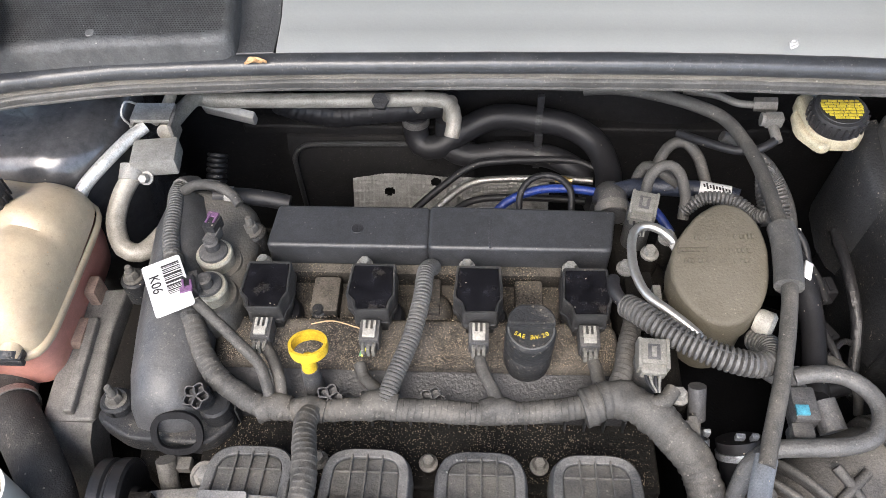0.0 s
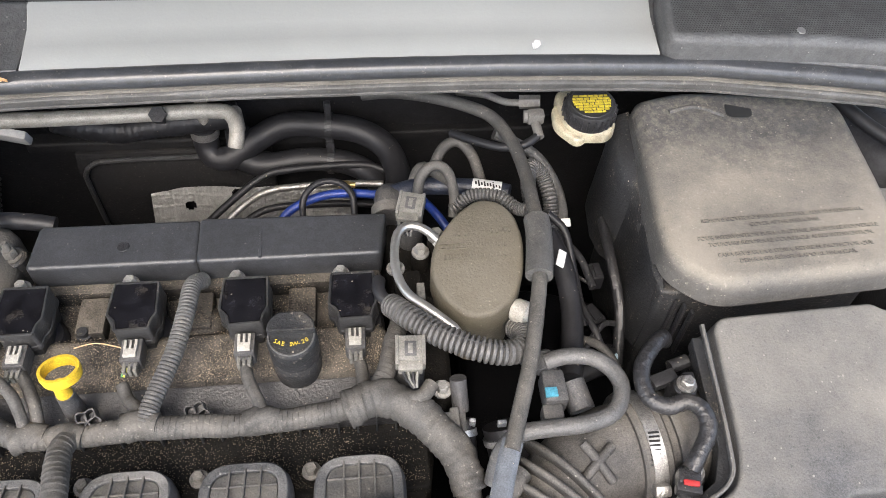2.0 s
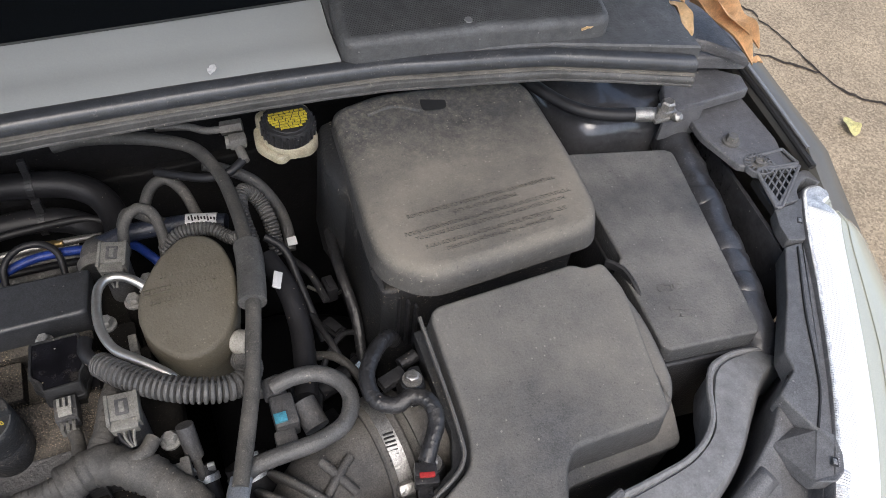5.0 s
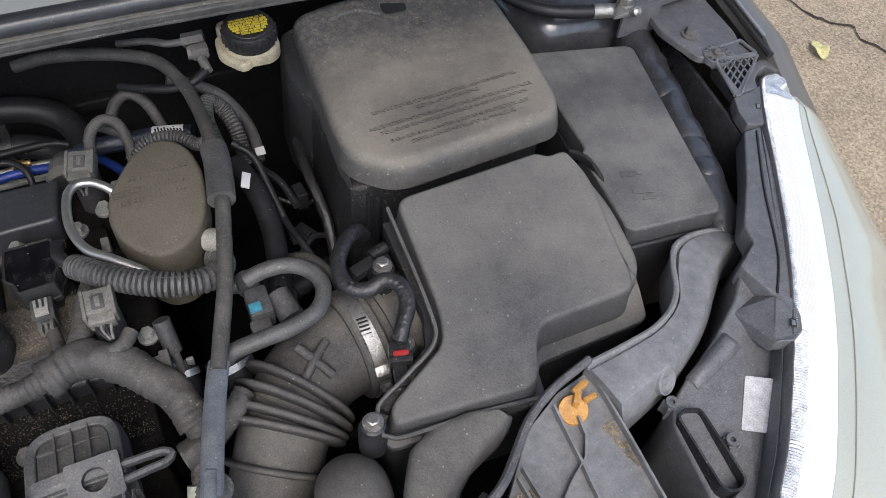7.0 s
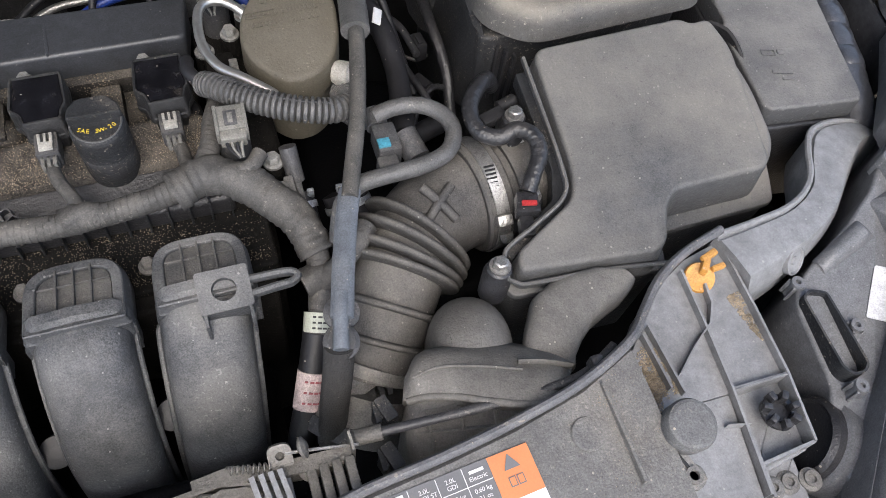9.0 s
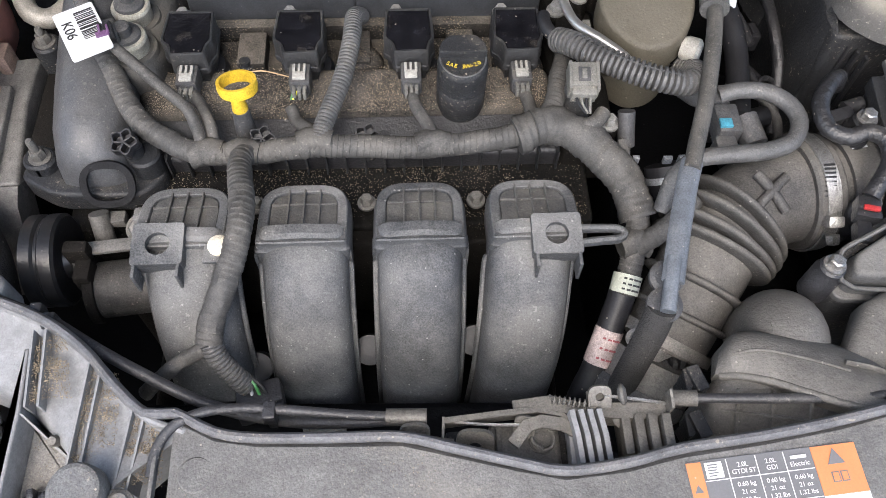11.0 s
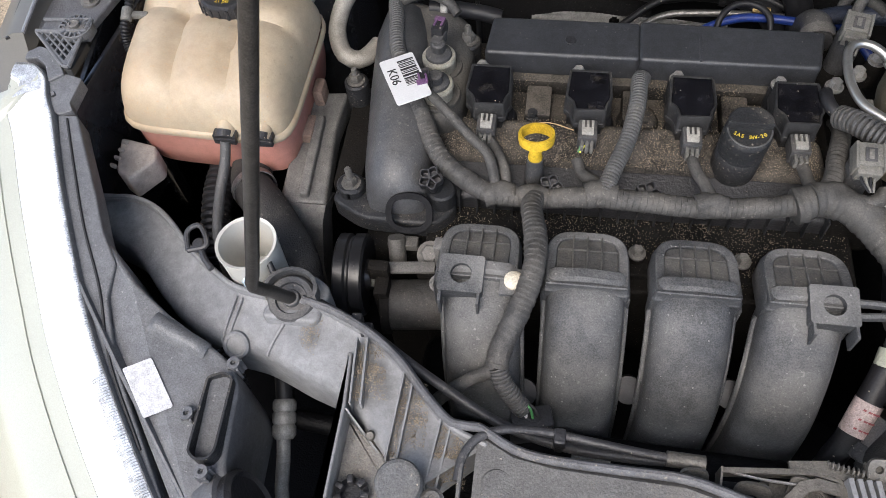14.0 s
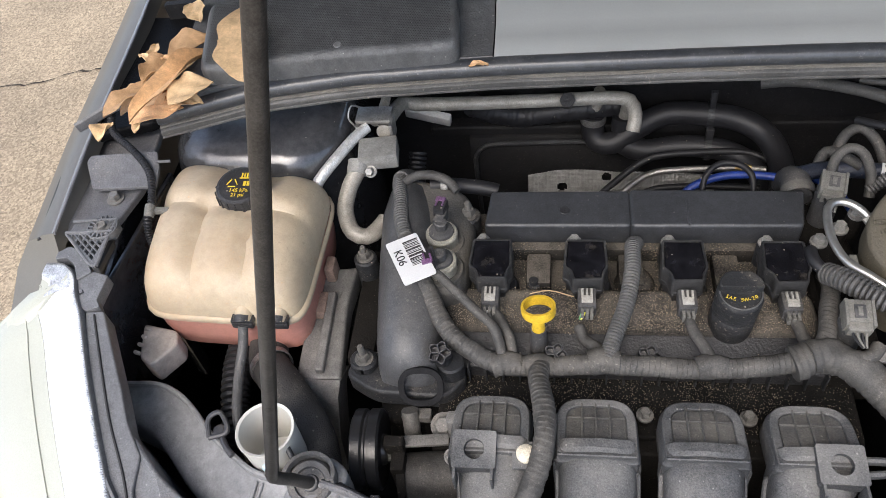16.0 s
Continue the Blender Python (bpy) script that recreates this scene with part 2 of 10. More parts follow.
M = {
    "black": mat("black_plastic", (0.022, 0.023, 0.025), 0.5, spec=0.3, dust=0.35, dust_col=DUST),
    "black_clean": mat("clean_black_plastic", (0.022, 0.022, 0.024), 0.42, dust=0.12, dust_col=DUST),
    "grey_black": mat("dusty_dark_plastic", (0.05, 0.05, 0.052), 0.55, dust=0.5, dust_col=(0.2, 0.18, 0.15)),
    "cover": mat("satin_black_cover", (0.035, 0.037, 0.041), 0.42, bump=0.12, dust=0.25, dust_col=(0.10, 0.094, 0.088), scale=14),
    "battery": mat("dusty_battery_plastic", (0.05, 0.051, 0.053), 0.5, spec=0.35, dust=0.95, worn=(0.52, 0.58), dust_col=(0.235, 0.208, 0.165), scale=9, grit=0.2, lumps=0.25),
    "airbox": mat("dusty_airbox_plastic", (0.06, 0.061, 0.063), 0.5, spec=0.35, dust=0.9, dust_col=(0.185, 0.172, 0.15), scale=8, grit=0.2, lumps=0.2),
    "fuse": mat("textured_black_plastic", (0.05, 0.051, 0.053), 0.5, spec=0.35, dust=0.9, dust_col=(0.165, 0.158, 0.147), bump=0.6, bump_scale=330, scale=18, vary=0.12),
    "duct": mat("grey_duct_plastic", (0.182, 0.183, 0.185), 0.5, bump=0.12, dust=0.25, dust_col=(0.225, 0.215, 0.20), scale=14, grit=0.08, lumps=0.2),
    "duct_sand": mat("sandy_duct_plastic", (0.18, 0.175, 0.168), 0.65, dust=0.5, dust_col=(0.33, 0.28, 0.21), scale=20, speck=0.9),
    "valve": mat("sandy_valve_cover", (0.016, 0.015, 0.014), 0.75, dust=0.85, dust_col=(0.145, 0.125, 0.10), spec=0.12, scale=24, speck=1.0, lumps=0.7),
    # grime, plus the shade of the depths mixed into the colour
    "engine": mat("grimy_shaded_metal", (0.010, 0.009, 0.008), 0.75, dust=0.25, dust_col=(0.045, 0.038, 0.03), spec=0.12, speck=0.3),
    "runner": mat("dusty_runner_plastic", (0.048, 0.050, 0.053), 0.5, spec=0.4, dust=0.7, dust_col=(0.215, 0.208, 0.195), scale=20, grit=0.25, lumps=0.4),
    "brown": mat("brown_dusted_plastic", (0.09, 0.08, 0.06), 0.6, spec=0.35, dust=0.7, dust_col=(0.165, 0.143, 0.105), scale=9, vary=0.12, grit=0.06),
    "tape": mat("dusty_loom_tape", (0.055, 0.053, 0.05), 0.6, spec=0.35, dust=0.5, dust_col=(0.185, 0.165, 0.137), scale=30, lumps=0.3, bump=0.12, bump_scale=260),
    "tape_clean": mat("loom_tape", (0.022, 0.022, 0.024), 0.4, dust=0.2, dust_col=DUST, bump=0.4, bump_scale=260),
    "conduit": mat("grey_conduit", (0.075, 0.074, 0.073), 0.5, dust=0.35, dust_col=(0.2, 0.18, 0.15)),
    "rubber": mat("rubber_hose", (0.014, 0.014, 0.016), 0.5, bump=0.1, spec=0.4, dust=0.06, dust_col=DUST),
    "bellow": mat("dusty_rubber_boot", (0.050, 0.048, 0.046), 0.6, spec=0.35, dust=0.75, dust_col=(0.20, 0.182, 0.155), scale=14, grit=0.2),
    "strip": mat("weathered_seal_rubber", (0.075, 0.074, 0.073), 0.45, bump=0.1, dust=0.35, dust_col=(0.2, 0.18, 0.15), scale=30, grit=0.15),
    "cowl": mat("silvery_weathered_plastic", (0.31, 0.32, 0.312), 0.36, grit=0.04, vary=0.08, scale=5, bump=0.05),
    "grille": mat("grey_grille_plastic", (0.085, 0.087, 0.09), 0.5, dust=0.2, dust_col=(0.2, 0.19, 0.18), grit=0.1),
    "body": mat("dark_body_paint", (0.06, 0.061, 0.066), 0.22, bump=0.03, metal=0.2, grit=0.05, dust=0.15, dust_col=(0.2, 0.19, 0.17), coat=0.6),
    "paint": mat("grey_body_paint", (0.125, 0.118, 0.104), 0.45, metal=0.15, coat=0.25, vary=0.06, bump=0.03, grit=0.06),
    # lighter, glossier paint copy that draws the highlight on the wing edge
    "edge_highlight": mat("edge_highlight_paint", (0.30, 0.30, 0.31), 0.22, metal=0.5, coat=0.5, vary=0.1, bump=0.02, grit=0.05),
    "pulley_black": mat("satin_black_pulley", (0.016, 0.016, 0.017), 0.3, bump=0.08, dust=0.1, dust_col=(0.12, 0.11, 0.10), grit=0.05),
    "pipe_steel": mat("satin_pipe_steel", (0.46, 0.45, 0.43), 0.36, metal=0.85, bump=0.05, dust=0.15, dust_col=(0.25, 0.23, 0.2), vary=0.12, grit=0.05),
    "eye_black": mat("matt_black_steel", (0.010, 0.010, 0.011), 0.6, spec=0.15, dust=0.12, dust_col=(0.08, 0.075, 0.07)),
    # near black: the deep shade of the gaps is put into the colour
    "bay": mat("bay_shade_black", (0.003, 0.003, 0.0035), 0.5, dust=0.08, dust_col=(0.02, 0.018, 0.016), spec=0.12, scale=12),
    "firewall": mat("sooty_insulation", (0.012, 0.012, 0.013), 0.6, dust=0.5, dust_col=(0.055, 0.048, 0.04), spec=0.2, scale=10),
    "steel": mat("dull_steel", (0.34, 0.33, 0.315), 0.45, metal=0.85, dust=0.25, dust_col=(0.25, 0.22, 0.18), scale=40),
    "alu": mat("cast_aluminium", (0.30, 0.295, 0.28), 0.55, metal=0.4, dust=0.35, dust_col=(0.24, 0.2, 0.16), scale=30, bump=0.12),
    "alu_grey": mat("dusty_aluminium", (0.15, 0.145, 0.136), 0.6, metal=0.3, dust=0.45, dust_col=(0.23, 0.20, 0.165), scale=18, bump=0.22),
    "pipe": mat("beige_line", (0.30, 0.28, 0.245), 0.5, bump=0.10, metal=0.2, dust=0.2, dust_col=(0.3, 0.27, 0.22)),
    "chrome": mat("bright_clamp_steel", (0.42, 0.41, 0.395), 0.45, metal=0.9, dust=0.2, dust_col=(0.3, 0.26, 0.2)),
    "rod": mat("worn_dark_rod", (0.05, 0.047, 0.044), 0.4, metal=0.5, vary=0.3, scale=60, bump=0.08),
    "rust": mat("rusty_iron", (0.055, 0.053, 0.05), 0.65, metal=0.4, dust=0.4, dust_col=(0.15, 0.13, 0.11), scale=60),
    "tank": mat("aged_tank_plastic", (0.43, 0.355, 0.255), 0.42, dust=0.5, dust_col=(0.40, 0.235, 0.095), scale=6, lumps=0.05, vary=0.12, sss=0.15, bump=0.05, grit=0.06),
    "tank_low": mat("coolant_filled_plastic", (0.45, 0.21, 0.17), 0.4, vary=0.15, scale=10, sss=0.2, bump=0.05, grit=0.06),
    "white": mat("white_plastic", (0.5, 0.49, 0.45), 0.45, vary=0.06, dust=0.1, dust_col=(0.4, 0.35, 0.28), bump=0.05, grit=0.06),
    "cream": mat("aged_white_plastic", (0.55, 0.5, 0.4), 0.5, dust=0.3, dust_col=(0.35, 0.28, 0.2)),
    "label": mat("paper_label", (0.6, 0.6, 0.6), 0.5, vary=0.05, bump=0.0, grit=0.06),
    "ink": mat("black_ink", (0.02, 0.02, 0.02), 0.5, vary=0.0, bump=0.0),
    "yellow": mat("yellow_plastic", (0.56, 0.37, 0.03), 0.4, dust=0.15, dust_col=DUST, bump=0.05),
    "yellow_ink": mat("yellow_print", (0.65, 0.47, 0.04), 0.5, bump=0.0),
    "orange": mat("orange_plastic", (0.42, 0.21, 0.05), 0.45, dust=0.3, dust_col=(0.4, 0.25, 0.12), bump=0.05),
    "orange_label": mat("orange_sticker", (0.52, 0.19, 0.075), 0.5, vary=0.06, bump=0.0, dust=0.15),
    "red": mat("red_plastic", (0.36, 0.03, 0.03), 0.4, bump=0.0),
    "purple": mat("purple_plastic", (0.14, 0.07, 0.15), 0.45, dust=0.2),
    "blue": mat("blue_sleeve", (0.012, 0.035, 0.2), 0.45, bump=0.1),
    "cyan": mat("blue_clip", (0.05, 0.2, 0.27), 0.4, bump=0.0),
    "green": mat("green_wire", (0.06, 0.22, 0.07), 0.4, bump=0.0),
    "lime": mat("yellow_green_wire", (0.6, 0.62, 0.06), 0.4, bump=0.0),
    "grey_conn": mat("grey_connector", (0.14, 0.136, 0.122), 0.55, dust=0.35, dust_col=(0.25, 0.215, 0.165)),
    # opaque white and cream stand for the lit reflector behind the clear lens
    "lens": mat("lit_white_lens", (0.68, 0.69, 0.69), 0.12, vary=0.05, scale=6, coat=1.0, bump=0.0, grit=0.06),
    "lens_cream": mat("cream_lens", (0.40, 0.405, 0.335), 0.1, vary=0.06, scale=5, coat=1.0, bump=0.0, grit=0.06),
    "glass": mat("dark_windscreen", (0.004, 0.005, 0.006), 0.04, vary=0.0, bump=0.0, coat=0.5, grit=0.06),
    "leaf": mat("dry_orange_leaf", (0.60, 0.36, 0.18), 0.6, vary=0.3, scale=45, bump=0.15, bump_scale=150, grit=0.1),
    "leaf_tan": mat("dry_tan_leaf", (0.62, 0.43, 0.24), 0.65, vary=0.25, scale=45, bump=0.15, bump_scale=150, grit=0.1),
    "leaf_brown": mat("dry_brown_leaf", (0.40, 0.25, 0.13), 0.65, vary=0.3, scale=45, bump=0.15, bump_scale=150, grit=0.1),
    "sand": mat("sand_grains", (0.29, 0.24, 0.175), 0.9, vary=0.5, scale=200),
}

M["seal_gloss"] = mat("shiny_seal_rubber", (0.045, 0.048, 0.054), 0.3, spec=0.6, bump=0.04, dust=0.25, dust_col=(0.16, 0.15, 0.135), scale=40, grit=0.15)
M["seam"] = mat("dull_black_seam", (0.03, 0.031, 0.033), 0.45, dust=0.3, dust_col=(0.1, 0.09, 0.08))
M["strip_beige"] = mat("dusty_seal_lip", (0.12, 0.112, 0.098), 0.6, dust=0.6, dust_col=(0.22, 0.2, 0.165), scale=30, grit=0.15)


# ---- mesh helpers ----
def V(*a):
    return Vector(a)


def thing(name, label, category, loc=(0, 0, 0), group="", kind=""):
    ob = new(name)
    ob.location = loc
    ob.empty_display_size = 0.02
    return tagged(ob, label, category, group, kind)


def origin(ob):
    o = Vector((0, 0, 0))
    while ob:
        o += ob.location
        ob = ob.parent
    return o


def mesh_of(name, bm, material, sharp=38):
    bmesh.ops.recalc_face_normals(bm, faces=bm.faces)
    for f in bm.faces:
        f.smooth = len(f.verts) <= 4
    for e in bm.edges:
        if len(e.link_faces) == 2 and e.calc_face_angle(0) > radians(sharp):
            e.smooth = False
    many = [f for f in bm.faces if len(f.verts) > 4]
    if many:
        bmesh.ops.triangulate(bm, faces=many, quad_method="BEAUTY", ngon_method="BEAUTY")
    me = bpy.data.meshes.new(name)
    bm.to_mesh(me)
    bm.free()
    me.materials.append(M[material] if isinstance(material, str) else material)
    return me


def part(name, bm, material, parent=None, label="", sharp=38):
    """One mesh object, drawn in world metres, under its thing or part."""
    if parent is not None:
        bmesh.ops.translate(bm, verts=bm.verts, vec=-origin(parent))
    ob = new(name, mesh_of(name, bm, material, sharp))
    ob.parent = parent
    if label:
        ob["label"] = label
    return ob


def solo(name, bm, material, label, category, group="", kind="", sharp=38):
    """A thing that is one single mesh; its origin is put at its middle foot."""
    lo = Vector([min(v.co[i] for v in bm.verts) for i in range(3)])
    hi = Vector([max(v.co[i] for v in bm.verts) for i in range(3)])
    o = Vector(((lo.x + hi.x) / 2, (lo.y + hi.y) / 2, lo.z))
    bmesh.ops.translate(bm, verts=bm.verts, vec=-o)
    ob = new(name, mesh_of(name, bm, material, sharp))
    ob.location = o
    return tagged(ob, label, category, group, kind)


def join(*bms):
    out = bmesh.new()
    for b in bms:
        me = bpy.data.meshes.new("tmp")
        b.to_mesh(me)
        b.free()
        out.from_mesh(me)
        bpy.data.meshes.remove(me)
    return out


def moved(bm, m):
    bmesh.ops.transform(bm, matrix=m, verts=bm.verts)
    return bm


def skin(rings, close=True, cap=True):
    """A surface through rings of equally many points."""
    bm = bmesh.new()
    rows = [[bm.verts.new(p) for p in r] for r in rings]
    n = len(rows[0])
    for a, b in zip(rows, rows[1:]):
        for i in range(n if close else n - 1):
            j = (i + 1) % n
            bm.faces.new((a[i], a[j], b[j], b[i]))
    if cap and close:
        bm.faces.new(rows[0])
        bm.faces.new(rows[-1])
    return bm


def thick(bm, d):
    bmesh.ops.recalc_face_normals(bm, faces=bm.faces)
    bmesh.ops.solidify(bm, geom=bm.faces[:], thickness=d)
    return bm


def rounded(pts, r, n=4):
    """The outline with its corners rounded; a third value of a point is its own radius."""
    out = []
    k = len(pts)
    for i in range(k):
        p, a, b = Vector(pts[i][:2]), Vector(pts[i - 1][:2]), Vector(pts[(i + 1) % k][:2])
        rr = pts[i][2] if len(pts[i]) > 2 else r
        u, w = (a - p), (b - p)
        d = min(rr, u.length * 0.45, w.length * 0.45)
        if d < 1e-5:
            out += [p.copy()] * (n + 1)
            continue
        s, e = p + u.normalized() * d, p + w.normalized() * d
        for q in range(n + 1):
            f = q / n
            out.append(s * (1 - f) ** 2 + p * 2 * f * (1 - f) + e * f * f)
    return out


def inset(pts, d):
    """The outline moved inwards."""
    k, out = len(pts), []
    area = sum(pts[i - 1].x * pts[i].y - pts[i].x * pts[i - 1].y for i in range(k))
    sgn = 1 if area > 0 else -1
    for i in range(k):
        a, b = pts[i - 1], pts[(i + 1) % k]
        t = (b - a)
        if t.length < 1e-7:
            t = pts[i] - a
        nrm = Vector((-t.y, t.x)).normalized() * sgn
        out.append(pts[i] + nrm * d)
    return out


def lid(pts, top, bottom, edge=0.006, corner=0.012, n=4, flare=0.0, dome=0.0):
    """A moulded cover: rounded outline, rounded upper edge, walls down to bottom. top, bottom: heights or functions of (x, y)."""
    ft = top if callable(top) else (lambda x, y: top)
    fb = bottom if callable(bottom) else (lambda x, y: bottom)
    base = rounded([(p[0], p[1], max(p[2] if len(p) > 2 else corner, edge * 1.5)) for p in pts], corner, n)
    rings = []
    low = inset(base, -flare) if flare else base
    rings.append([(p.x, p.y, fb(p.x, p.y)) for p in low])
    for a in (0.0, 0.3, 0.6, 0.85, 1.0):
        ang = a * math.pi / 2
        q = inset(base, edge * (1 - math.cos(ang)))
        rings.append([(p.x, p.y, ft(p.x, p.y) - edge * (1 - math.sin(ang))) for p in q])
    if edge > 0.0012 and not dome:
        rings.append([(p.x, p.y, ft(p.x, p.y)) for p in inset(base, edge + min(0.0008, edge * 0.2))])
    if dome:
        c = sum((Vector(p) for p in rings[-1]), Vector()) / len(rings[-1])
        last = [Vector(p) for p in rings[-1]]
        for f in (0.25, 0.5, 0.75, 0.95):
            rings.append([tuple(p.lerp(c, f) + V(0, 0, dome * (1 - (1 - f) ** 2))) for p in last])
    return skin(rings)


def box(cx, cy, cz, sx, sy, sz, r=0.002, m=None):
    bm = bmesh.new()
    bmesh.ops.create_cube(bm, size=1)
    bmesh.ops.scale(bm, vec=(sx, sy, sz), verts=bm.verts)
    if r:
        bmesh.ops.bevel(bm, geom=bm.edges[:], offset=min(r, 0.4 * min(sx, sy, sz)), segments=2, affect="EDGES", profile=0.6)
    if m is not None:
        bmesh.ops.transform(bm, matrix=m, verts=bm.verts)
    bmesh.ops.translate(bm, verts=bm.verts, vec=(cx, cy, cz))
    return bm


def lathe(profile, base=(0, 0, 0), axis=(0, 0, 1), n=24, cap=True):
    """A turned shape: profile of (radius, height along the axis)."""
    q = Vector(axis).normalized().to_track_quat("Z", "Y").to_matrix()
    b = Vector(base)
    rings = []
    for r, h in profile:
        rings.append([tuple(b + q @ V(r * math.cos(2 * math.pi * i / n), r * math.sin(2 * math.pi * i / n), h)) for i in range(n)])
    return skin(rings, cap=cap)


def rod_between(a, b, r, n=14, r2=None):
    a, b = Vector(a), Vector(b)
    return lathe([(r, 0), (r2 or r, (b - a).length)], a, b - a, n)


def curve_points(pts, step=0.006):
    """A smooth way through the points (Catmull-Rom), in even steps."""
    P = [Vector(p) for p in pts]
    P = [P[0] * 2 - P[1]] + P + [P[-1] * 2 - P[-2]]
    out = []
    for i in range(1, len(P) - 2):
        a, b, c, d = P[i - 1], P[i], P[i + 1], P[i + 2]
        k = max(2, int((c - b).length / step))
        for j in range(k):
            t = j / k
            out.append(0.5 * ((2 * b) + (c - a) * t + (2 * a - 5 * b + 4 * c - d) * t * t + (3 * b - 3 * c + d - a) * t ** 3))
    out.append(P[-2].copy())
    return out


def hose(pts, r, n=12, step=0.006, rib=0.0, depth=0.0, wob=0.0, lap=0.0, r_end=None, flat=1.0):
    """A tube along a smooth way. rib: pitch of its corrugation; lap: pitch of its tape windings; wob: unevenness."""
    if rib:
        step = rib / 4
    if lap:
        step, n = lap / 6, 20
    P = curve_points(pts, step)
    rings, s = [], 0.0
    t0 = (P[1] - P[0]).normalized()
    up = V(0, 0, 1) if abs(t0.z) < 0.9 else V(0, 1, 0)
    side = t0.cross(up).normalized()
    total = sum((b - a).length for a, b in zip(P, P[1:]))
    for i, p in enumerate(P):
        t = (P[min(i + 1, len(P) - 1)] - P[max(i - 1, 0)]).normalized()
        side = (side - t * side.dot(t)).normalized()
        other = t.cross(side)
        if i:
            s += (p - P[i - 1]).length
        rr = r + ((r_end - r) * s / total if r_end else 0)
        if rib:
            rr += depth * (0.8, 1, 0.8, -1.4)[i % 4]
        ring = []
        for k in range(n):
            a = 2 * math.pi * k / n
            q = rr
            if wob:
                q *= 1 + wob * (0.65 * noise.noise(V(p.x * 60 + math.cos(a), p.y * 60 + math.sin(a), p.z * 60)) + 0.35 * noise.noise(V(p.x * 190 + 2 * math.cos(a), p.y * 190 + 2 * math.sin(a), p.z * 190)))
            if lap:
                q *= 1 + 0.06 * ((s / lap + k / n + 0.6 * noise.noise(p * 40)) % 1.0) ** 1.6
            ring.append(tuple(p + side * math.cos(a) * q + other * math.sin(a) * q * flat))
        rings.append(ring)
    return skin(rings)


def flower(x, y, z, axis=(0, -0.35, 1), r=0.0122):
    """A hollow five-lobed cup with thin webs: the head of a push-on loom clip."""
    q = Vector(axis).normalized().to_track_quat("Z", "Y").to_matrix().to_4x4()
    m = Matrix.Translation(V(x, y, z)) @ q
    rings = []
    for k, h in ((0.86, 0.0), (1.0, 0.002), (1.0, 0.0125), (0.97, 0.013), (0.85, 0.013), (0.82, 0.004), (0.1, 0.003)):
        rings.append([tuple(m @ V(r * k * (0.86 + 0.14 * math.cos(5 * a)) * math.cos(a), r * k * (0.86 + 0.14 * math.cos(5 * a)) * math.sin(a), h)) for a in np.linspace(0, 2 * math.pi, 41)[:-1]])
    webs = []
    for k in range(5):
        a = 2 * math.pi * (k + 0.5) / 5
        webs.append(moved(box(r * 0.36, 0, 0.0085, r * 0.72, 0.0016, 0.0085, 0.0002), m @ Matrix.Rotation(a, 4, "Z")))
    return join(skin(rings), *webs)


def bolt(name, base, r, h, parent, axis=(0, 0, 1), material="steel", label=""):
    """A hexagon head on a washer."""
    b = join(lathe([(r * 1.5, 0), (r * 1.5, h * 0.25), (r * 1.0, h * 0.3)], base, axis, 18),
             lathe([(r * 1.05, h * 0.25), (r * 1.05, h * 0.85), (r * 0.85, h)], base, axis, 6))
    return part(name, b, material, parent, label)


def plane_through(a, b, c):
    a, b, c = Vector(a), Vector(b), Vector(c)
    n = (b - a).cross(c - a)
    return lambda x, y: a.z - (n.x * (x - a.x) + n.y * (y - a.y)) / n.z


def text_mesh(body, size, m, extrude=0.0002):
    cu = bpy.data.curves.new("writing", "FONT")
    cu.body, cu.size, cu.extrude, cu.align_x, cu.align_y = body, size, extrude, "CENTER", "CENTER"
    ob = bpy.data.objects.new("writing", cu)
    me = bpy.data.meshes.new_from_object(ob)
    bm = bmesh.new()
    bm.from_mesh(me)
    bpy.data.objects.remove(ob)
    bpy.data.curves.remove(cu)
    bpy.data.meshes.remove(me)
    bmesh.ops.transform(bm, matrix=m, verts=bm.verts)
    return bm


def frame_on(p, u, v):
    """A matrix whose x runs along u and whose y lies towards v, at p."""
    u = Vector(u).normalized()
    w = u.cross(Vector(v)).normalized()
    v = w.cross(u)
    return Matrix(((u.x, v.x, w.x, p[0]), (u.y, v.y, w.y, p[1]), (u.z, v.z, w.z, p[2]), (0, 0, 0, 1)))


def patch(pts, d=0.0006):
    """A thin sheet with the given corners."""
    bm = bmesh.new()
    bm.faces.new([bm.verts.new(p) for p in pts])
    return thick(bm, d)


def grains(corners, n, seed, lo=0.0004, hi=0.0010, lift=0.0):
    """Loose grains scattered over a four cornered patch, thinning out to its edges."""
    rng = random.Random(seed)
    p, q, r, s = (Vector(k) for k in corners)
    bm = bmesh.new()
    for k in range(n):
        u, v = 0.5 + 0.5 * rng.choice((-1, 1)) * rng.random() ** 1.3, 0.5 + 0.5 * rng.choice((-1, 1)) * rng.random() ** 1.3
        c = p.lerp(q, u).lerp(s.lerp(r, u), v)
        if noise.noise(c * 130) < rng.uniform(-0.6, 0.1):
            continue
        h = rng.uniform(lo, hi)
        t = rng.uniform(0, 6.28)
        vs = [bm.verts.new((c.x + h * math.cos(t + w), c.y + h * math.sin(t + w), c.z + lift - 0.0003)) for w in (0, 2.1, 4.2)] + [bm.verts.new((c.x, c.y, c.z + lift + h * 1.1))]
        for f in ((0, 1, 3), (1, 2, 3), (2, 0, 3)):
            bm.faces.new([vs[w] for w in f])
    return bm


MID = 0.10  # the car's middle line


